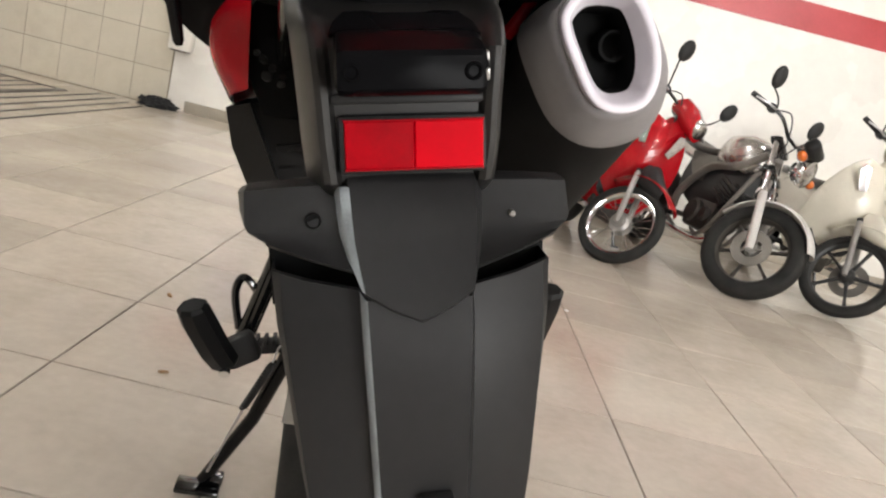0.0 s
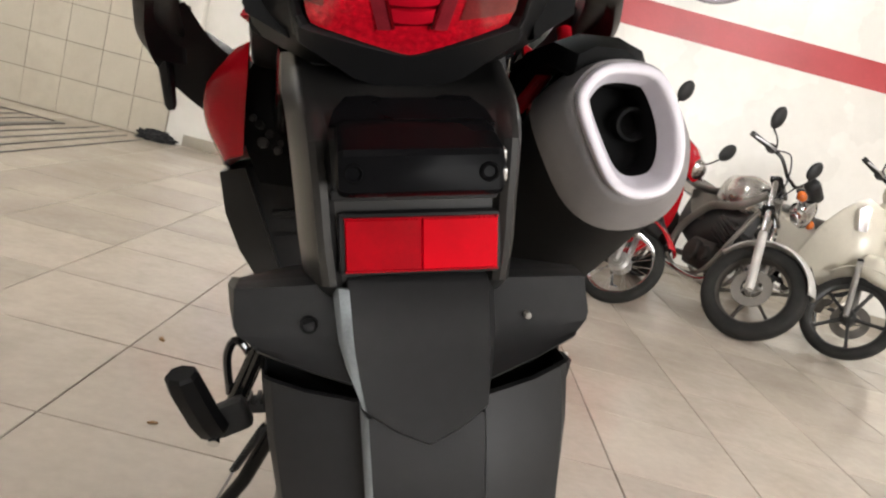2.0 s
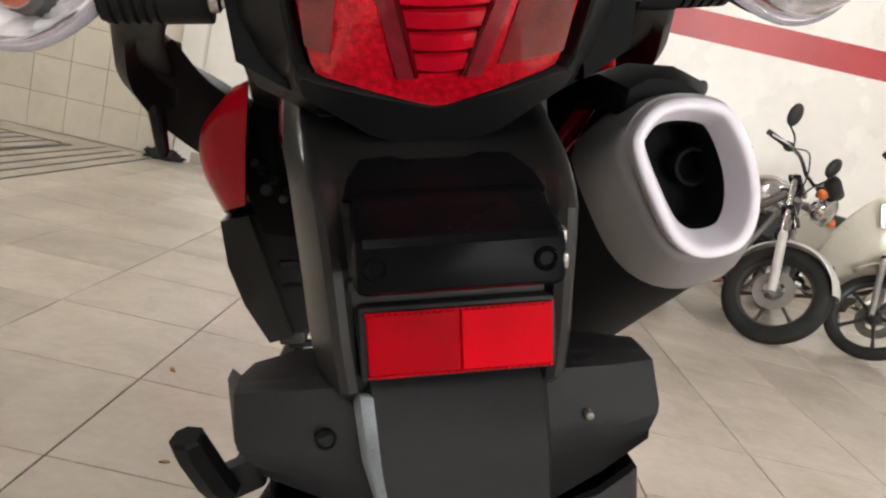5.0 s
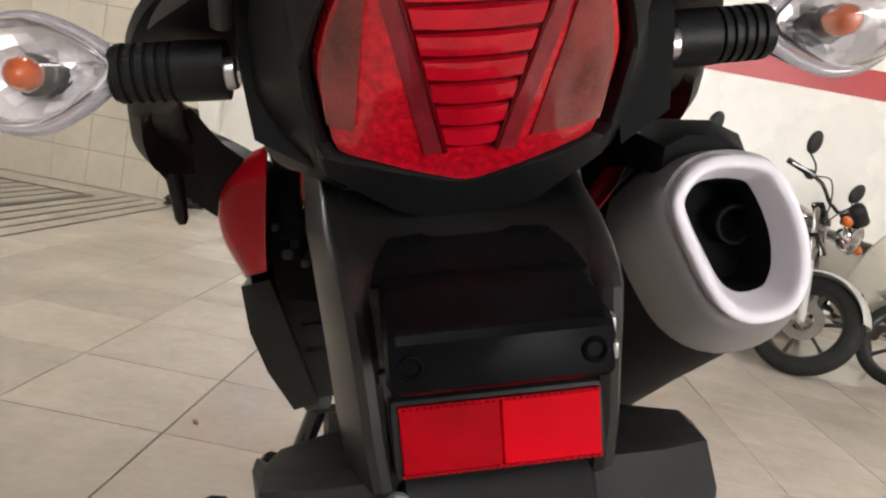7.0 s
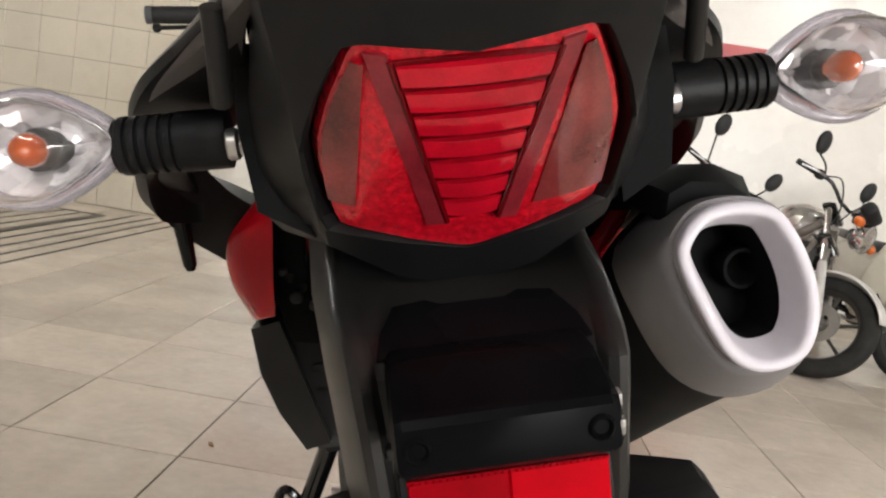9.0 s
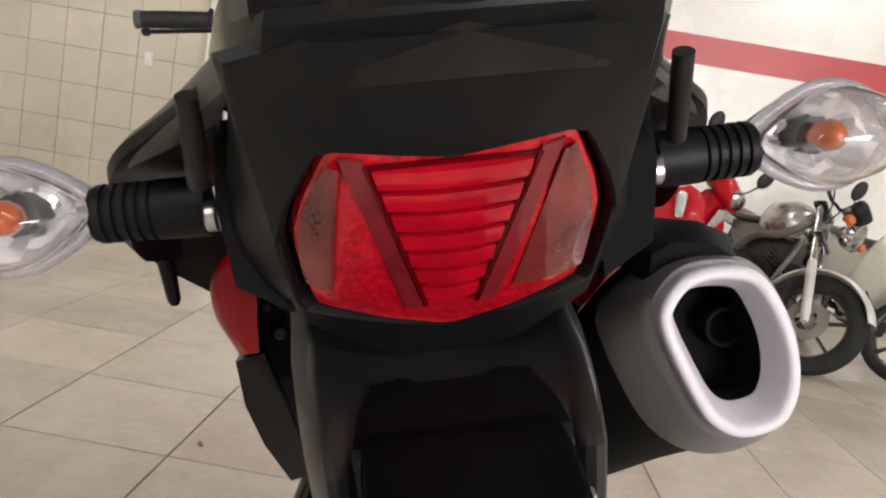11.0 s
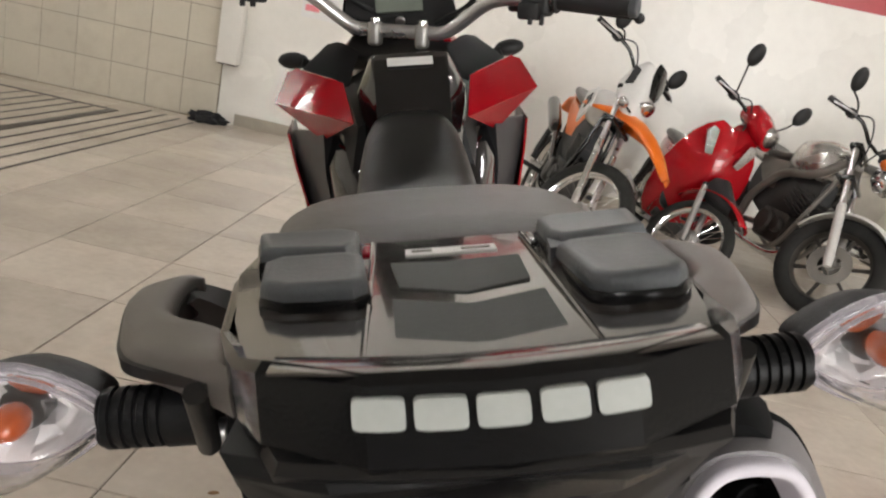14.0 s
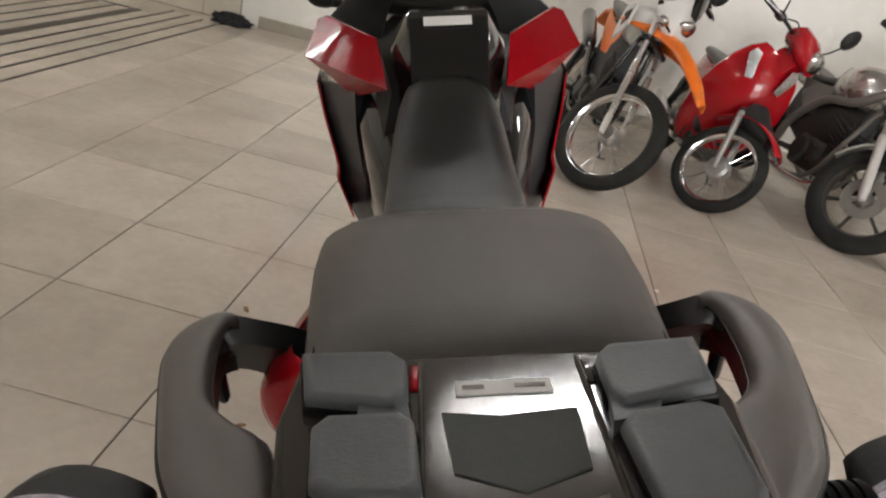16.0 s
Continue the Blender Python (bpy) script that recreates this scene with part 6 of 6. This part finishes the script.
    stube(bm, [(0.15, -0.3, 0.26), (0.155, -0.36, 0.275), (0.16, -0.82, 0.34)], [0.02, 0.042, 0.042], 14, 4)
    part("exhaust", bm, STEEL, e)
    for s in (-1, 1):
        bm = BM()
        cyl(bm, (s * 0.12, 0.05, 0.265), (s * 0.29, 0.05, 0.27), 0.014, 10, bev=0.003)
        part("footrest", bm, RUBBER, e)
    body(e, "rear_fender", ((-0.60, 0.06, 0.58, 0.62), (-0.78, 0.065, 0.56, 0.68), (-0.92, 0.06, 0.40, 0.56)), PLASTIC, 3.0)
    side_stand(e, lean, 0.05)
    return e


def naked(label, x, y, heading, steer, lean, size):
    """A roadster with a silver tank and cast wheels."""
    wb, r = 1.37, 0.297
    e = parked("motorcycle", label, x, y, heading, steer, lean, wb, size)
    S, ax = steering(wb, r, 25.5, steer)
    wheel(e, "front_wheel", (0, wb / 2, r), r, 0.105, "alloy6", ALLOY_BROWN, S, 1)
    wheel(e, "rear_wheel", (0, -wb / 2, r), r, 0.13, "alloy6", ALLOY_BROWN)
    fork(e, S, ax, wb, r, 0.72, 0.1, PALE_SILVER, CHROME, 0.48, 0.026, 0.0175)
    front_fender(e, S, wb, r, PALE_SILVER, 0.078, 28, 160, 0.030)
    bm = BM()
    rbox(bm, (-0.10, wb / 2 - 0.05, r + 0.08), (0.03, 0.05, 0.09), 0.008)
    part("brake_caliper", bm, GLOSS_BLACK, e, "", 38, S)
    # yokes, headlamp, cluster
    bm = BM()
    for k in (0.50, 0.70):
        p = Vector((0, wb / 2 - 0.01, r)) + ax * k
        rbox(bm, p, (0.25, 0.07, 0.03), 0.008, 2, (25, 0, 0))
    part("fork_yoke", bm, GLOSS_BLACK, e, "", 38, S)
    hy, hz = wb / 2 - 0.07, 0.86
    bm = BM()
    lathe(bm, [(0.0, -0.10), (0.045, -0.09), (0.078, -0.05), (0.086, 0.0), (0.086, 0.012), (0.076, 0.016)], 28, Matrix.Translation((0, hy, hz)) @ pose(0, 0, 0, 0, 0, 90))
    hl = part("headlamp", bm, CHROME, e, "", 50, S)
    bm = BM()
    lathe(bm, [(0.0, 0.03), (0.04, 0.026), (0.076, 0.012)], 28, Matrix.Translation((0, hy, hz)) @ pose(0, 0, 0, 0, 0, 90))
    part("headlamp_glass", bm, MIRROR, hl, "", 50, S)
    bm = BM()
    rbox(bm, (0, hy - 0.06, hz + 0.15), (0.19, 0.08, 0.09), 0.03, 3, (-30, 0, 0))
    part("instrument_panel", bm, PLASTIC, e, "", 38, S)
    for s in (-1, 1):
        indicator(e, S, (s * 0.17, hy - 0.02, hz + 0.02), s, AMBER)
    half = [(0.0, 0.42, 0.99), (0.06, 0.42, 0.99), (0.14, 0.40, 1.03), (0.20, 0.37, 1.05), (0.37, 0.27, 1.045)]
    B = steering(wb, r, 25.5, steer - 13)[0]
    bars(e, B, half, 0.011, GLOSS_BLACK)
    mirrors(e, B, 0.35, 1.05, 0.20, 0.10, 0.17, 0.08)
    # tank, seat, tail, side panels
    body(e, "fuel_tank", ((0.37, 0.05, 0.74, 0.86), (0.33, 0.10, 0.70, 0.91), (0.24, 0.15, 0.68, 0.945), (0.08, 0.145, 0.68, 0.93), (-0.03, 0.095, 0.69, 0.87), (-0.07, 0.06, 0.71, 0.83)), SILVER, 2.5, "dusty silver tank", None, 32)
    body(e, "seat", ((0.0, 0.06, 0.76, 0.84), (-0.10, 0.10, 0.74, 0.80), (-0.25, 0.125, 0.74, 0.795), (-0.38, 0.12, 0.76, 0.84), (-0.62, 0.10, 0.80, 0.87), (-0.70, 0.06, 0.82, 0.86)), VINYL, 3.0)
    body(e, "tail_body", ((-0.20, 0.09, 0.66, 0.76), (-0.45, 0.10, 0.70, 0.80), (-0.70, 0.08, 0.76, 0.85), (-0.85, 0.05, 0.80, 0.86)), SILVER, 3.0)
    for s in (-1, 1):
        bm = BM()
        sheet(bm, [[(s * 0.09, 0.02, 0.75), (s * 0.11, -0.12, 0.74), (s * 0.11, -0.3, 0.74)], [(s * 0.11, 0.0, 0.65), (s * 0.125, -0.12, 0.62), (s * 0.11, -0.25, 0.66)], [(s * 0.10, -0.02, 0.56), (s * 0.11, -0.10, 0.55), (s * 0.10, -0.2, 0.60)]], 0.01)
        part("side_panel", bm, GREY_PAINT, e, "", 50)
        bm = BM()
        stube(bm, [(s * 0.04, 0.42, 0.85), (s * 0.11, 0.30, 0.72), (s * 0.13, 0.05, 0.66), (s * 0.12, -0.15, 0.48), (s * 0.10, -0.20, 0.34)], 0.026, 10, 5)
        part("frame_spar", bm, GREY_PAINT, e, "worn silver frame spar")
        bm = BM()
        stube(bm, [(s * 0.05, 0.44, 0.74), (s * 0.09, 0.40, 0.5), (s * 0.10, 0.30, 0.26), (s * 0.10, 0.05, 0.20), (s * 0.10, -0.18, 0.26)], 0.014, 10, 5)
        part("frame_tube", bm, GREY_PAINT, e)
        bm = BM()
        cyl(bm, (s * 0.12, -0.12, 0.30), (s * 0.28, -0.12, 0.31), 0.014, 10, bev=0.003)
        part("footrest", bm, RUBBER, e)
    engine_block(e, 0.14, 0.36)
    body(e, "airbox", ((0.36, 0.05, 0.52, 0.72), (0.22, 0.095, 0.40, 0.73), (-0.08, 0.10, 0.38, 0.75), (-0.32, 0.085, 0.46, 0.75)), ALLOY_DARK, 3.2, "dark dusty airbox")
    bm = BM()
    rbox(bm, (0, 0.25, 0.56), (0.15, 0.16, 0.17), 0.02, 2, (-20, 0, 0))
    cy = part("cylinder", bm, ENGINE, e)
    for i in range(6):
        bm = BM()
        rbox(bm, (0, 0.24 + i * 0.008, 0.49 + i * 0.024), (0.20, 0.20, 0.006), 0.002, 1, (-20, 0, 0))
        part("cooling_fin", bm, ENGINE, cy)
    bm = BM()
    stube(bm, [(0.03, 0.34, 0.52), (0.06, 0.46, 0.42), (0.09, 0.36, 0.22), (0.12, 0.0, 0.20), (0.14, -0.3, 0.24)], 0.02, 12, 5)
    stube(bm, [(0.14, -0.3, 0.24), (0.16, -0.42, 0.28), (0.19, -0.95, 0.45)], [0.022, 0.052, 0.052], 16, 4)
    part("exhaust", bm, CHROME, e)
    rear_end(e, wb, r, GREY_PAINT, 0.115)
    body(e, "rear_fender", ((-0.72, 0.05, 0.70, 0.74), (-0.92, 0.07, 0.60, 0.76), (-1.02, 0.07, 0.46, 0.60)), PLASTIC, 3.0)
    side_stand(e, lean, -0.02)
    return e


def trail(label, x, y, heading, steer, lean, size):
    """A small trail bike with a high front fender."""
    wb, r = 1.36, 0.325
    e = parked("motorcycle", label, x, y, heading, steer, lean, wb, size)
    S, ax = steering(wb, r, 27, steer)
    wheel(e, "front_wheel", (0, wb / 2, r), r, 0.088, "wire", CHROME, S, 0, ALLOY)
    wheel(e, "rear_wheel", (0, -wb / 2, r - 0.02), r - 0.02, 0.11, "wire", CHROME, None, 0, ALLOY)
    fork(e, S, ax, wb, r, 0.86, 0.095, SILVER, STEEL, 0.50, 0.0195, 0.0155)
    # drum brake
    bm = BM()
    lathe(bm, [(0.0, -0.05), (0.045, -0.05), (0.056, -0.03), (0.056, 0.03), (0.045, 0.05), (0, 0.05)], 28, Matrix.Translation((0, wb / 2, r)))
    part("brake_drum", bm, ALLOY, e, "", 38, S)
    # high beak
    rows = []
    for yy, z, w in ((0.14, 0.88, 0.07), (0.29, 0.915, 0.085), (0.43, 0.940, 0.09), (0.57, 0.940, 0.088), (0.70, 0.905, 0.080), (0.83, 0.845, 0.062), (0.94, 0.775, 0.034)):
        rows.append([(t * w, yy, z - w * 0.75 * t ** 4 - 0.012 * t * t) for t in (-1, -0.85, -0.45, 0, 0.45, 0.85, 1)])
    bm = BM()
    f = [[bm.verts.new(p) for p in r2] for r2 in rows]
    for a, b in zip(f, f[1:]):
        for j in range(6):
            bm.faces.new((a[j], a[j + 1], b[j + 1], b[j]))
    bmesh.ops.subdivide_edges(bm, edges=bm.edges, cuts=1, smooth=0.8)
    ob = part("front_fender", bm, ORANGE, e, "bright orange high front fender", 60, S)
    so = ob.modifiers.new("thick", "SOLIDIFY")
    so.thickness = 0.005
    # headlamp fairing
    body(e, "headlamp_fairing", ((0.24, 0.085, 1.00, 1.19), (0.30, 0.122, 0.95, 1.24), (0.37, 0.124, 0.91, 1.22), (0.43, 0.100, 0.89, 1.12), (0.48, 0.055, 0.89, 1.00)), WHITE, 3.4, "white headlamp fairing", S)
    bm = BM()
    bmesh.ops.create_uvsphere(bm, u_segments=20, v_segments=12, radius=1, matrix=pose(0, 0.452, 0.985, -32) @ Matrix.Diagonal((0.070, 0.030, 0.085, 1)))
    lamp = part("headlamp", bm, MIRROR, e, "faceted clear headlamp", 50, S)
    bm = BM()
    bmesh.ops.create_uvsphere(bm, u_segments=12, v_segments=8, radius=1, matrix=pose(0, 0.482, 0.995, -32) @ Matrix.Diagonal((0.022, 0.010, 0.024, 1)))
    part("bulb", bm, AMBER, lamp, "orange bulb", 50, S)
    bm = BM()
    sheet(bm, [[(t * w, y - 0.02 * t * t, z) for t in (-1, -0.5, 0, 0.5, 1)] for y, z, w in ((0.462, 1.070, 0.040), (0.445, 1.110, 0.062), (0.415, 1.170, 0.078), (0.385, 1.225, 0.070), (0.360, 1.262, 0.048))], 0.006)
    part("fly_screen", bm, GLOSS_BLACK, e, "smoky dark fly screen", 50, S)
    for s in (-1, 1):
        bm = BM()
        poly(bm, [(s * 0.121, 0.28, 1.16), (s * 0.1245, 0.34, 1.15), (s * 0.1260, 0.37, 1.06), (s * 0.1235, 0.32, 1.03)], (s * 0.003, 0, 0))
        part("mask_graphic", bm, PLASTIC, e, "dark graphic on the mask", 38, S)
        indicator(e, S, (s * 0.17, 0.46, 0.93), s, MIRROR)
    bm = BM()
    rbox(bm, (0, 0.34, 1.19), (0.13, 0.06, 0.07), 0.02, 3, (-25, 0, 0))
    part("instrument_panel", bm, PLASTIC, e, "", 38, S)
    bm = BM()
    for k in (0.56, 0.78):
        rbox(bm, Vector((0, wb / 2 - 0.01, r)) + ax * k, (0.24, 0.07, 0.032), 0.008, 2, (27, 0, 0))
    part("fork_yoke", bm, GLOSS_BLACK, e, "", 38, S)
    half = [(0.0, 0.27, 1.15), (0.06, 0.27, 1.15), (0.13, 0.25, 1.19), (0.20, 0.22, 1.215), (0.39, 0.13, 1.22)]
    B = steering(wb, r, 27, steer - 12)[0]
    bars(e, B, half, 0.011, GLOSS_BLACK)
    mirrors(e, B, 0.22, 1.22, 0.22, 0.08, 0.10, 0.06)
    body(e, "fuel_tank", ((0.34, 0.06, 0.80, 0.95), (0.28, 0.13, 0.76, 1.0), (0.15, 0.14, 0.76, 1.0), (0.02, 0.10, 0.78, 0.95), (-0.04, 0.06, 0.80, 0.91)), WHITE, 2.6, "white tank with dark and orange graphics")
    for s in (-1, 1):
        bm = BM()
        poly(bm, [(s * 0.137, 0.05, 0.93), (s * 0.142, 0.28, 0.98), (s * 0.148, 0.36, 0.86), (s * 0.142, 0.20, 0.74), (s * 0.132, 0.08, 0.80)], (s * 0.012, 0, 0))
        bevel_all(bm, 0.003, 1)
        part("tank_shroud", bm, WHITE, e, "white tank shroud")
        bm = BM()
        poly(bm, [(s * 0.152, 0.14, 0.90), (s * 0.156, 0.26, 0.935), (s * 0.157, 0.30, 0.88), (s * 0.153, 0.20, 0.83)], (s * 0.004, 0, 0))
        part("tank_graphic", bm, PLASTIC, e, "dark graphic")
        bm = BM()
        sheet(bm, [[(s * 0.07, 0.02, 0.80), (s * 0.08, -0.25, 0.81), (s * 0.075, -0.55, 0.85), (s * 0.05, -0.8, 0.89)], [(s * 0.092, 0.0, 0.70), (s * 0.098, -0.25, 0.71), (s * 0.085, -0.55, 0.79), (s * 0.05, -0.8, 0.85)], [(s * 0.085, -0.02, 0.62), (s * 0.09, -0.2, 0.63), (s * 0.08, -0.5, 0.74), (s * 0.045, -0.78, 0.82)]], 0.01)
        part("side_cover", bm, ORANGE, e, "", 50)
        bm = BM()
        stube(bm, [(s * 0.05, 0.36, 0.86), (s * 0.08, 0.36, 0.55), (s * 0.10, 0.26, 0.30), (s * 0.10, -0.1, 0.28), (s * 0.11, -0.2, 0.6)], 0.015, 10, 5)
        part("frame_tube", bm, GLOSS_BLACK, e)
        bm = BM()
        cyl(bm, (s * 0.12, -0.08, 0.34), (s * 0.29, -0.08, 0.35), 0.016, 10, bev=0.003)
        part("footrest", bm, RUBBER, e)
    body(e, "seat", ((0.0, 0.07, 0.83, 0.90), (-0.12, 0.10, 0.82, 0.885), (-0.4, 0.11, 0.85, 0.92), (-0.68, 0.09, 0.89, 0.95)), VINYL, 3.2)
    engine_block(e, 0.10, 0.40)
    body(e, "airbox", ((0.32, 0.05, 0.52, 0.80), (0.12, 0.085, 0.44, 0.80), (-0.18, 0.09, 0.44, 0.83), (-0.42, 0.075, 0.58, 0.86)), PLASTIC, 3.2, "black airbox under the seat")
    bm = BM()
    rbox(bm, (0, 0.20, 0.60), (0.14, 0.15, 0.18), 0.02, 2, (-18, 0, 0))
    cy = part("cylinder", bm, ENGINE, e)
    for i in range(6):
        bm = BM()
        rbox(bm, (0, 0.19 + i * 0.008, 0.53 + i * 0.025), (0.18, 0.19, 0.006), 0.002, 1, (-18, 0, 0))
        part("cooling_fin", bm, ENGINE, cy)
    bm = BM()
    stube(bm, [(0.02, 0.28, 0.58), (0.06, 0.40, 0.48), (0.10, 0.30, 0.34), (0.12, 0.0, 0.45), (0.13, -0.3, 0.60)], 0.019, 12, 5)
    stube(bm, [(0.13, -0.3, 0.60), (0.14, -0.4, 0.64), (0.15, -0.85, 0.76)], [0.02, 0.048, 0.048], 14, 4)
    part("exhaust", bm, GLOSS_BLACK, e)
    rear_end(e, wb, r, GLOSS_BLACK)
    body(e, "rear_fender", ((-0.66, 0.06, 0.84, 0.89), (-0.90, 0.065, 0.82, 0.86), (-1.02, 0.06, 0.74, 0.80)), ORANGE, 3.0)
    side_stand(e, lean, 0.0)
    return e


trail("orange and white trail motorcycle parked by the white wall", 0.37, 4.70, -85, 40, 17, 1.05)
underbone("glossy red step-through scooter with wire wheels", 1.08, 4.86, -89, 45, 17, 1.03, RED2, "wire", CHROME, ALLOY, PLASTIC)
naked("dusty silver roadster motorcycle with cast wheels", 1.93, 4.76, -79, 37, 14, 1.08)
underbone("cream step-through scooter with black cast wheels", 2.66, 4.96, -88, 42, 14, 1.08, CREAM, "alloy5", ALLOY_DARK, ALLOY_DARK, CREAM)

# ---- fittings on the walls and the floor ----
bm = BM()
rbox(bm, (-2.43, WALL_Y - 0.07, 2.0), (0.19, 0.13, 2.96), 0.012, 2)
duct = tagged(ob_mesh("pipe_casing", bm, PLASTER), "white boxed pipe casing on the wall", "pipe casing", kind="structure")
# dark plate across the lower end of the casing
bm = BM()
rbox(bm, (-2.43, WALL_Y - 0.07, 0.514), (0.15, 0.09, 0.012), 0.002)
part("casing_opening", bm, DARK_STRIP, duct, "dark plate at the lower end")

outlet = new("wall_socket")
outlet.matrix_world = pose(-3.05, WALL_Y - 0.022, 1.26)
tagged(outlet, "white plastic socket plate on the tiles", "socket")
bm = BM()
rbox(bm, (0, -0.006, 0), (0.075, 0.012, 0.12), 0.005, 2)
part("plate", bm, WHITE, outlet)
for dz in (-0.025, 0.025):
    bm = BM()
    rbox(bm, (0, -0.012, dz), (0.035, 0.006, 0.03), 0.003, 1)
    part("outlet_insert", bm, LABEL, outlet)

poster = new("wall_poster")
poster.matrix_world = pose(-1.68, WALL_Y - 0.004, 1.42)
tagged(poster, "white notice with blue and pink blocks on the wall", "poster")
bm = BM()
rbox(bm, (0, 0, 0), (0.42, 0.004, 0.78), 0)
part("sheet", bm, LABEL, poster)
for x, z, w, h, mt in ((-0.05, 0.22, 0.28, 0.2, BLUE), (-0.09, 0.03, 0.18, 0.09, PINK), (0.08, 0.02, 0.12, 0.16, BLUE), (-0.13, -0.14, 0.10, 0.16, BLUE), (0.03, -0.16, 0.2, 0.05, PINK), (-0.12, -0.31, 0.12, 0.05, PINK)):
    bm = BM()
    rbox(bm, (x, -0.0035, z), (w, 0.003, h), 0)
    part("print_block", bm, mt, poster)

# crumpled black cloth at the foot of the wall
bm = BM()
bmesh.ops.create_icosphere(bm, subdivisions=4, radius=1)
for v in bm.verts:
    d = noise.fractal(v.co * 2.3, 0.7, 2.0, 4)
    v.co = Vector((v.co.x * 0.15, v.co.y * 0.08, max(v.co.z, -0.15) * 0.075)) * (1 + 0.45 * d)
lo = min(v.co.z for v in bm.verts)
cloth = ob_mesh("floor_cloth", bm, CLOTH)
cloth.matrix_world = pose(-2.52, 6.66, 0.001 - lo, 0, 0, 6)
tagged(cloth, "crumpled black cloth lying at the foot of the wall", "cloth")

# small litter on the floor
def scrap(x, y, size, material, label, seed):
    rng = random.Random(seed)
    ring = [(size * (0.6 + 0.5 * rng.random()) * math.cos(a), size * 0.5 * (0.6 + 0.5 * rng.random()) * math.sin(a)) for a in (2 * math.pi * k / 9 for k in range(9))]
    bm = BM()
    loft(bm, [[(px, py, 0.0005) for px, py in ring], [(px * 0.9, py * 0.9, 0.003 + 0.002 * rng.random()) for px, py in ring]])
    ob = ob_mesh("floor_scrap", bm, material)
    ob.matrix_world = pose(x, y, 0, 0, 0, 40 * seed)
    tagged(ob, label, "litter")


scrap(-0.746, 2.363, 0.020, LEAF, "small dry brown leaf scrap on the floor tiles", 3)
scrap(-0.558, 1.832, 0.014, LEAF, "small dry brown leaf scrap on the floor tiles", 5)
scrap(0.710, 3.380, 0.022, LABEL, "torn white paper scrap on the floor tiles", 7)

# dark inlaid strips in the floor near the tiled wall
strips = new("floor_strips")
tagged(strips, "dark anti-slip strips set into the tiles", "floor strips", kind="structure")
for x, w, y0, y1 in ((-2.58, 0.016, 1.0, 6.5), (-2.72, 0.016, 1.0, 6.55), (-2.86, 0.018, 1.0, 6.6), (-3.0, 0.018, 1.0, 6.62), (-3.16, 0.075, 1.0, 6.3), (-3.32, 0.014, 1.0, 6.27), (-3.46, 0.014, 1.0, 6.27), (-3.60, 0.014, 1.0, 6.27), (-3.74, 0.014, 1.0, 6.27), (-3.9, 0.014, 1.0, 6.27)):
    bm = BM()
    rbox(bm, (x, (y0 + y1) / 2, -0.001), (w, y1 - y0, 0.012), 0)
    part("strip", bm, DARK_STRIP, strips)
bm = BM()
rbox(bm, (-4.6, 6.30, -0.001), (2.9, 0.03, 0.0125), 0)
part("strip", bm, DARK_STRIP, strips)

# ---- tiles ----
T = 0.5
me = bpy.data.meshes.new("floor_tile")
bm = BM()
rbox(bm, (0, 0, -0.006), (T - 0.005, T - 0.005, 0.012), 0.0012, 1)
bm.to_mesh(me)
bm.free()
me.materials.append(TILE_FLOOR)
count = 0
rest = []
for i in range(-14, 16):
    for j in range(-13, 11):
        cx, cy = -0.80 + T * (i + 0.5), 1.75 + T * (j + 0.5)
        if cy + T / 2 > WALL_Y + 0.01 or abs(cx) > SIDE_X - T / 2 or cy < BACK_Y:
            continue
        if -5.1 < cx < 3.9 and cy > 0.2:
            o = new("floor_tile", me)
            o.location = (cx, cy, 0)
            o.parent = floor
            count += 1
        else:
            rest.append((cx, cy))
bm = BM()
for cx, cy in rest:
    rbox(bm, (cx, cy, -0.006), (T - 0.005, T - 0.005, 0.012), 0)
part("floor_tiles_far", bm, TILE_FLOOR, floor)["kind"] = "stuff"
# cut tiles along the wall
bm = BM()
for i in range(-14, 16):
    cx = -0.80 + T * (i + 0.5)
    y0 = 1.75 + T * 10
    if abs(cx) < SIDE_X - T / 2:
        rbox(bm, (cx, (y0 + WALL_Y) / 2, -0.006), (T - 0.0035, WALL_Y - y0 - 0.003, 0.012), 0)
part("cut_tiles", bm, TILE_FLOOR, floor)["kind"] = "stuff"

TW, TH = 0.325, 0.315
tiling = new("wall_tiling")
tagged(tiling, "cream glazed wall tiles with dark joints", "wall tiles", kind="structure")
bm = BM()
rbox(bm, (-(2.5 + SIDE_X) / 2, WALL_Y - 0.004, CEIL / 2), (SIDE_X - 2.5, 0.008, CEIL), 0)
part("grout_bed", bm, GROUT_WALL, tiling)
me = bpy.data.meshes.new("wall_tile")
bm = BM()
rbox(bm, (0, 0, 0), (TW - 0.005, 0.010, TH - 0.005), 0.0015, 1)
bm.to_mesh(me)
bm.free()
me.materials.append(TILE_WALL)
for i in range(15):
    for j in range(10):
        o = new("wall_tile", me)
        o.location = (-2.505 - TW * (i + 0.5), WALL_Y - 0.012, TH * (j + 0.5) + 0.004)
        o.parent = tiling
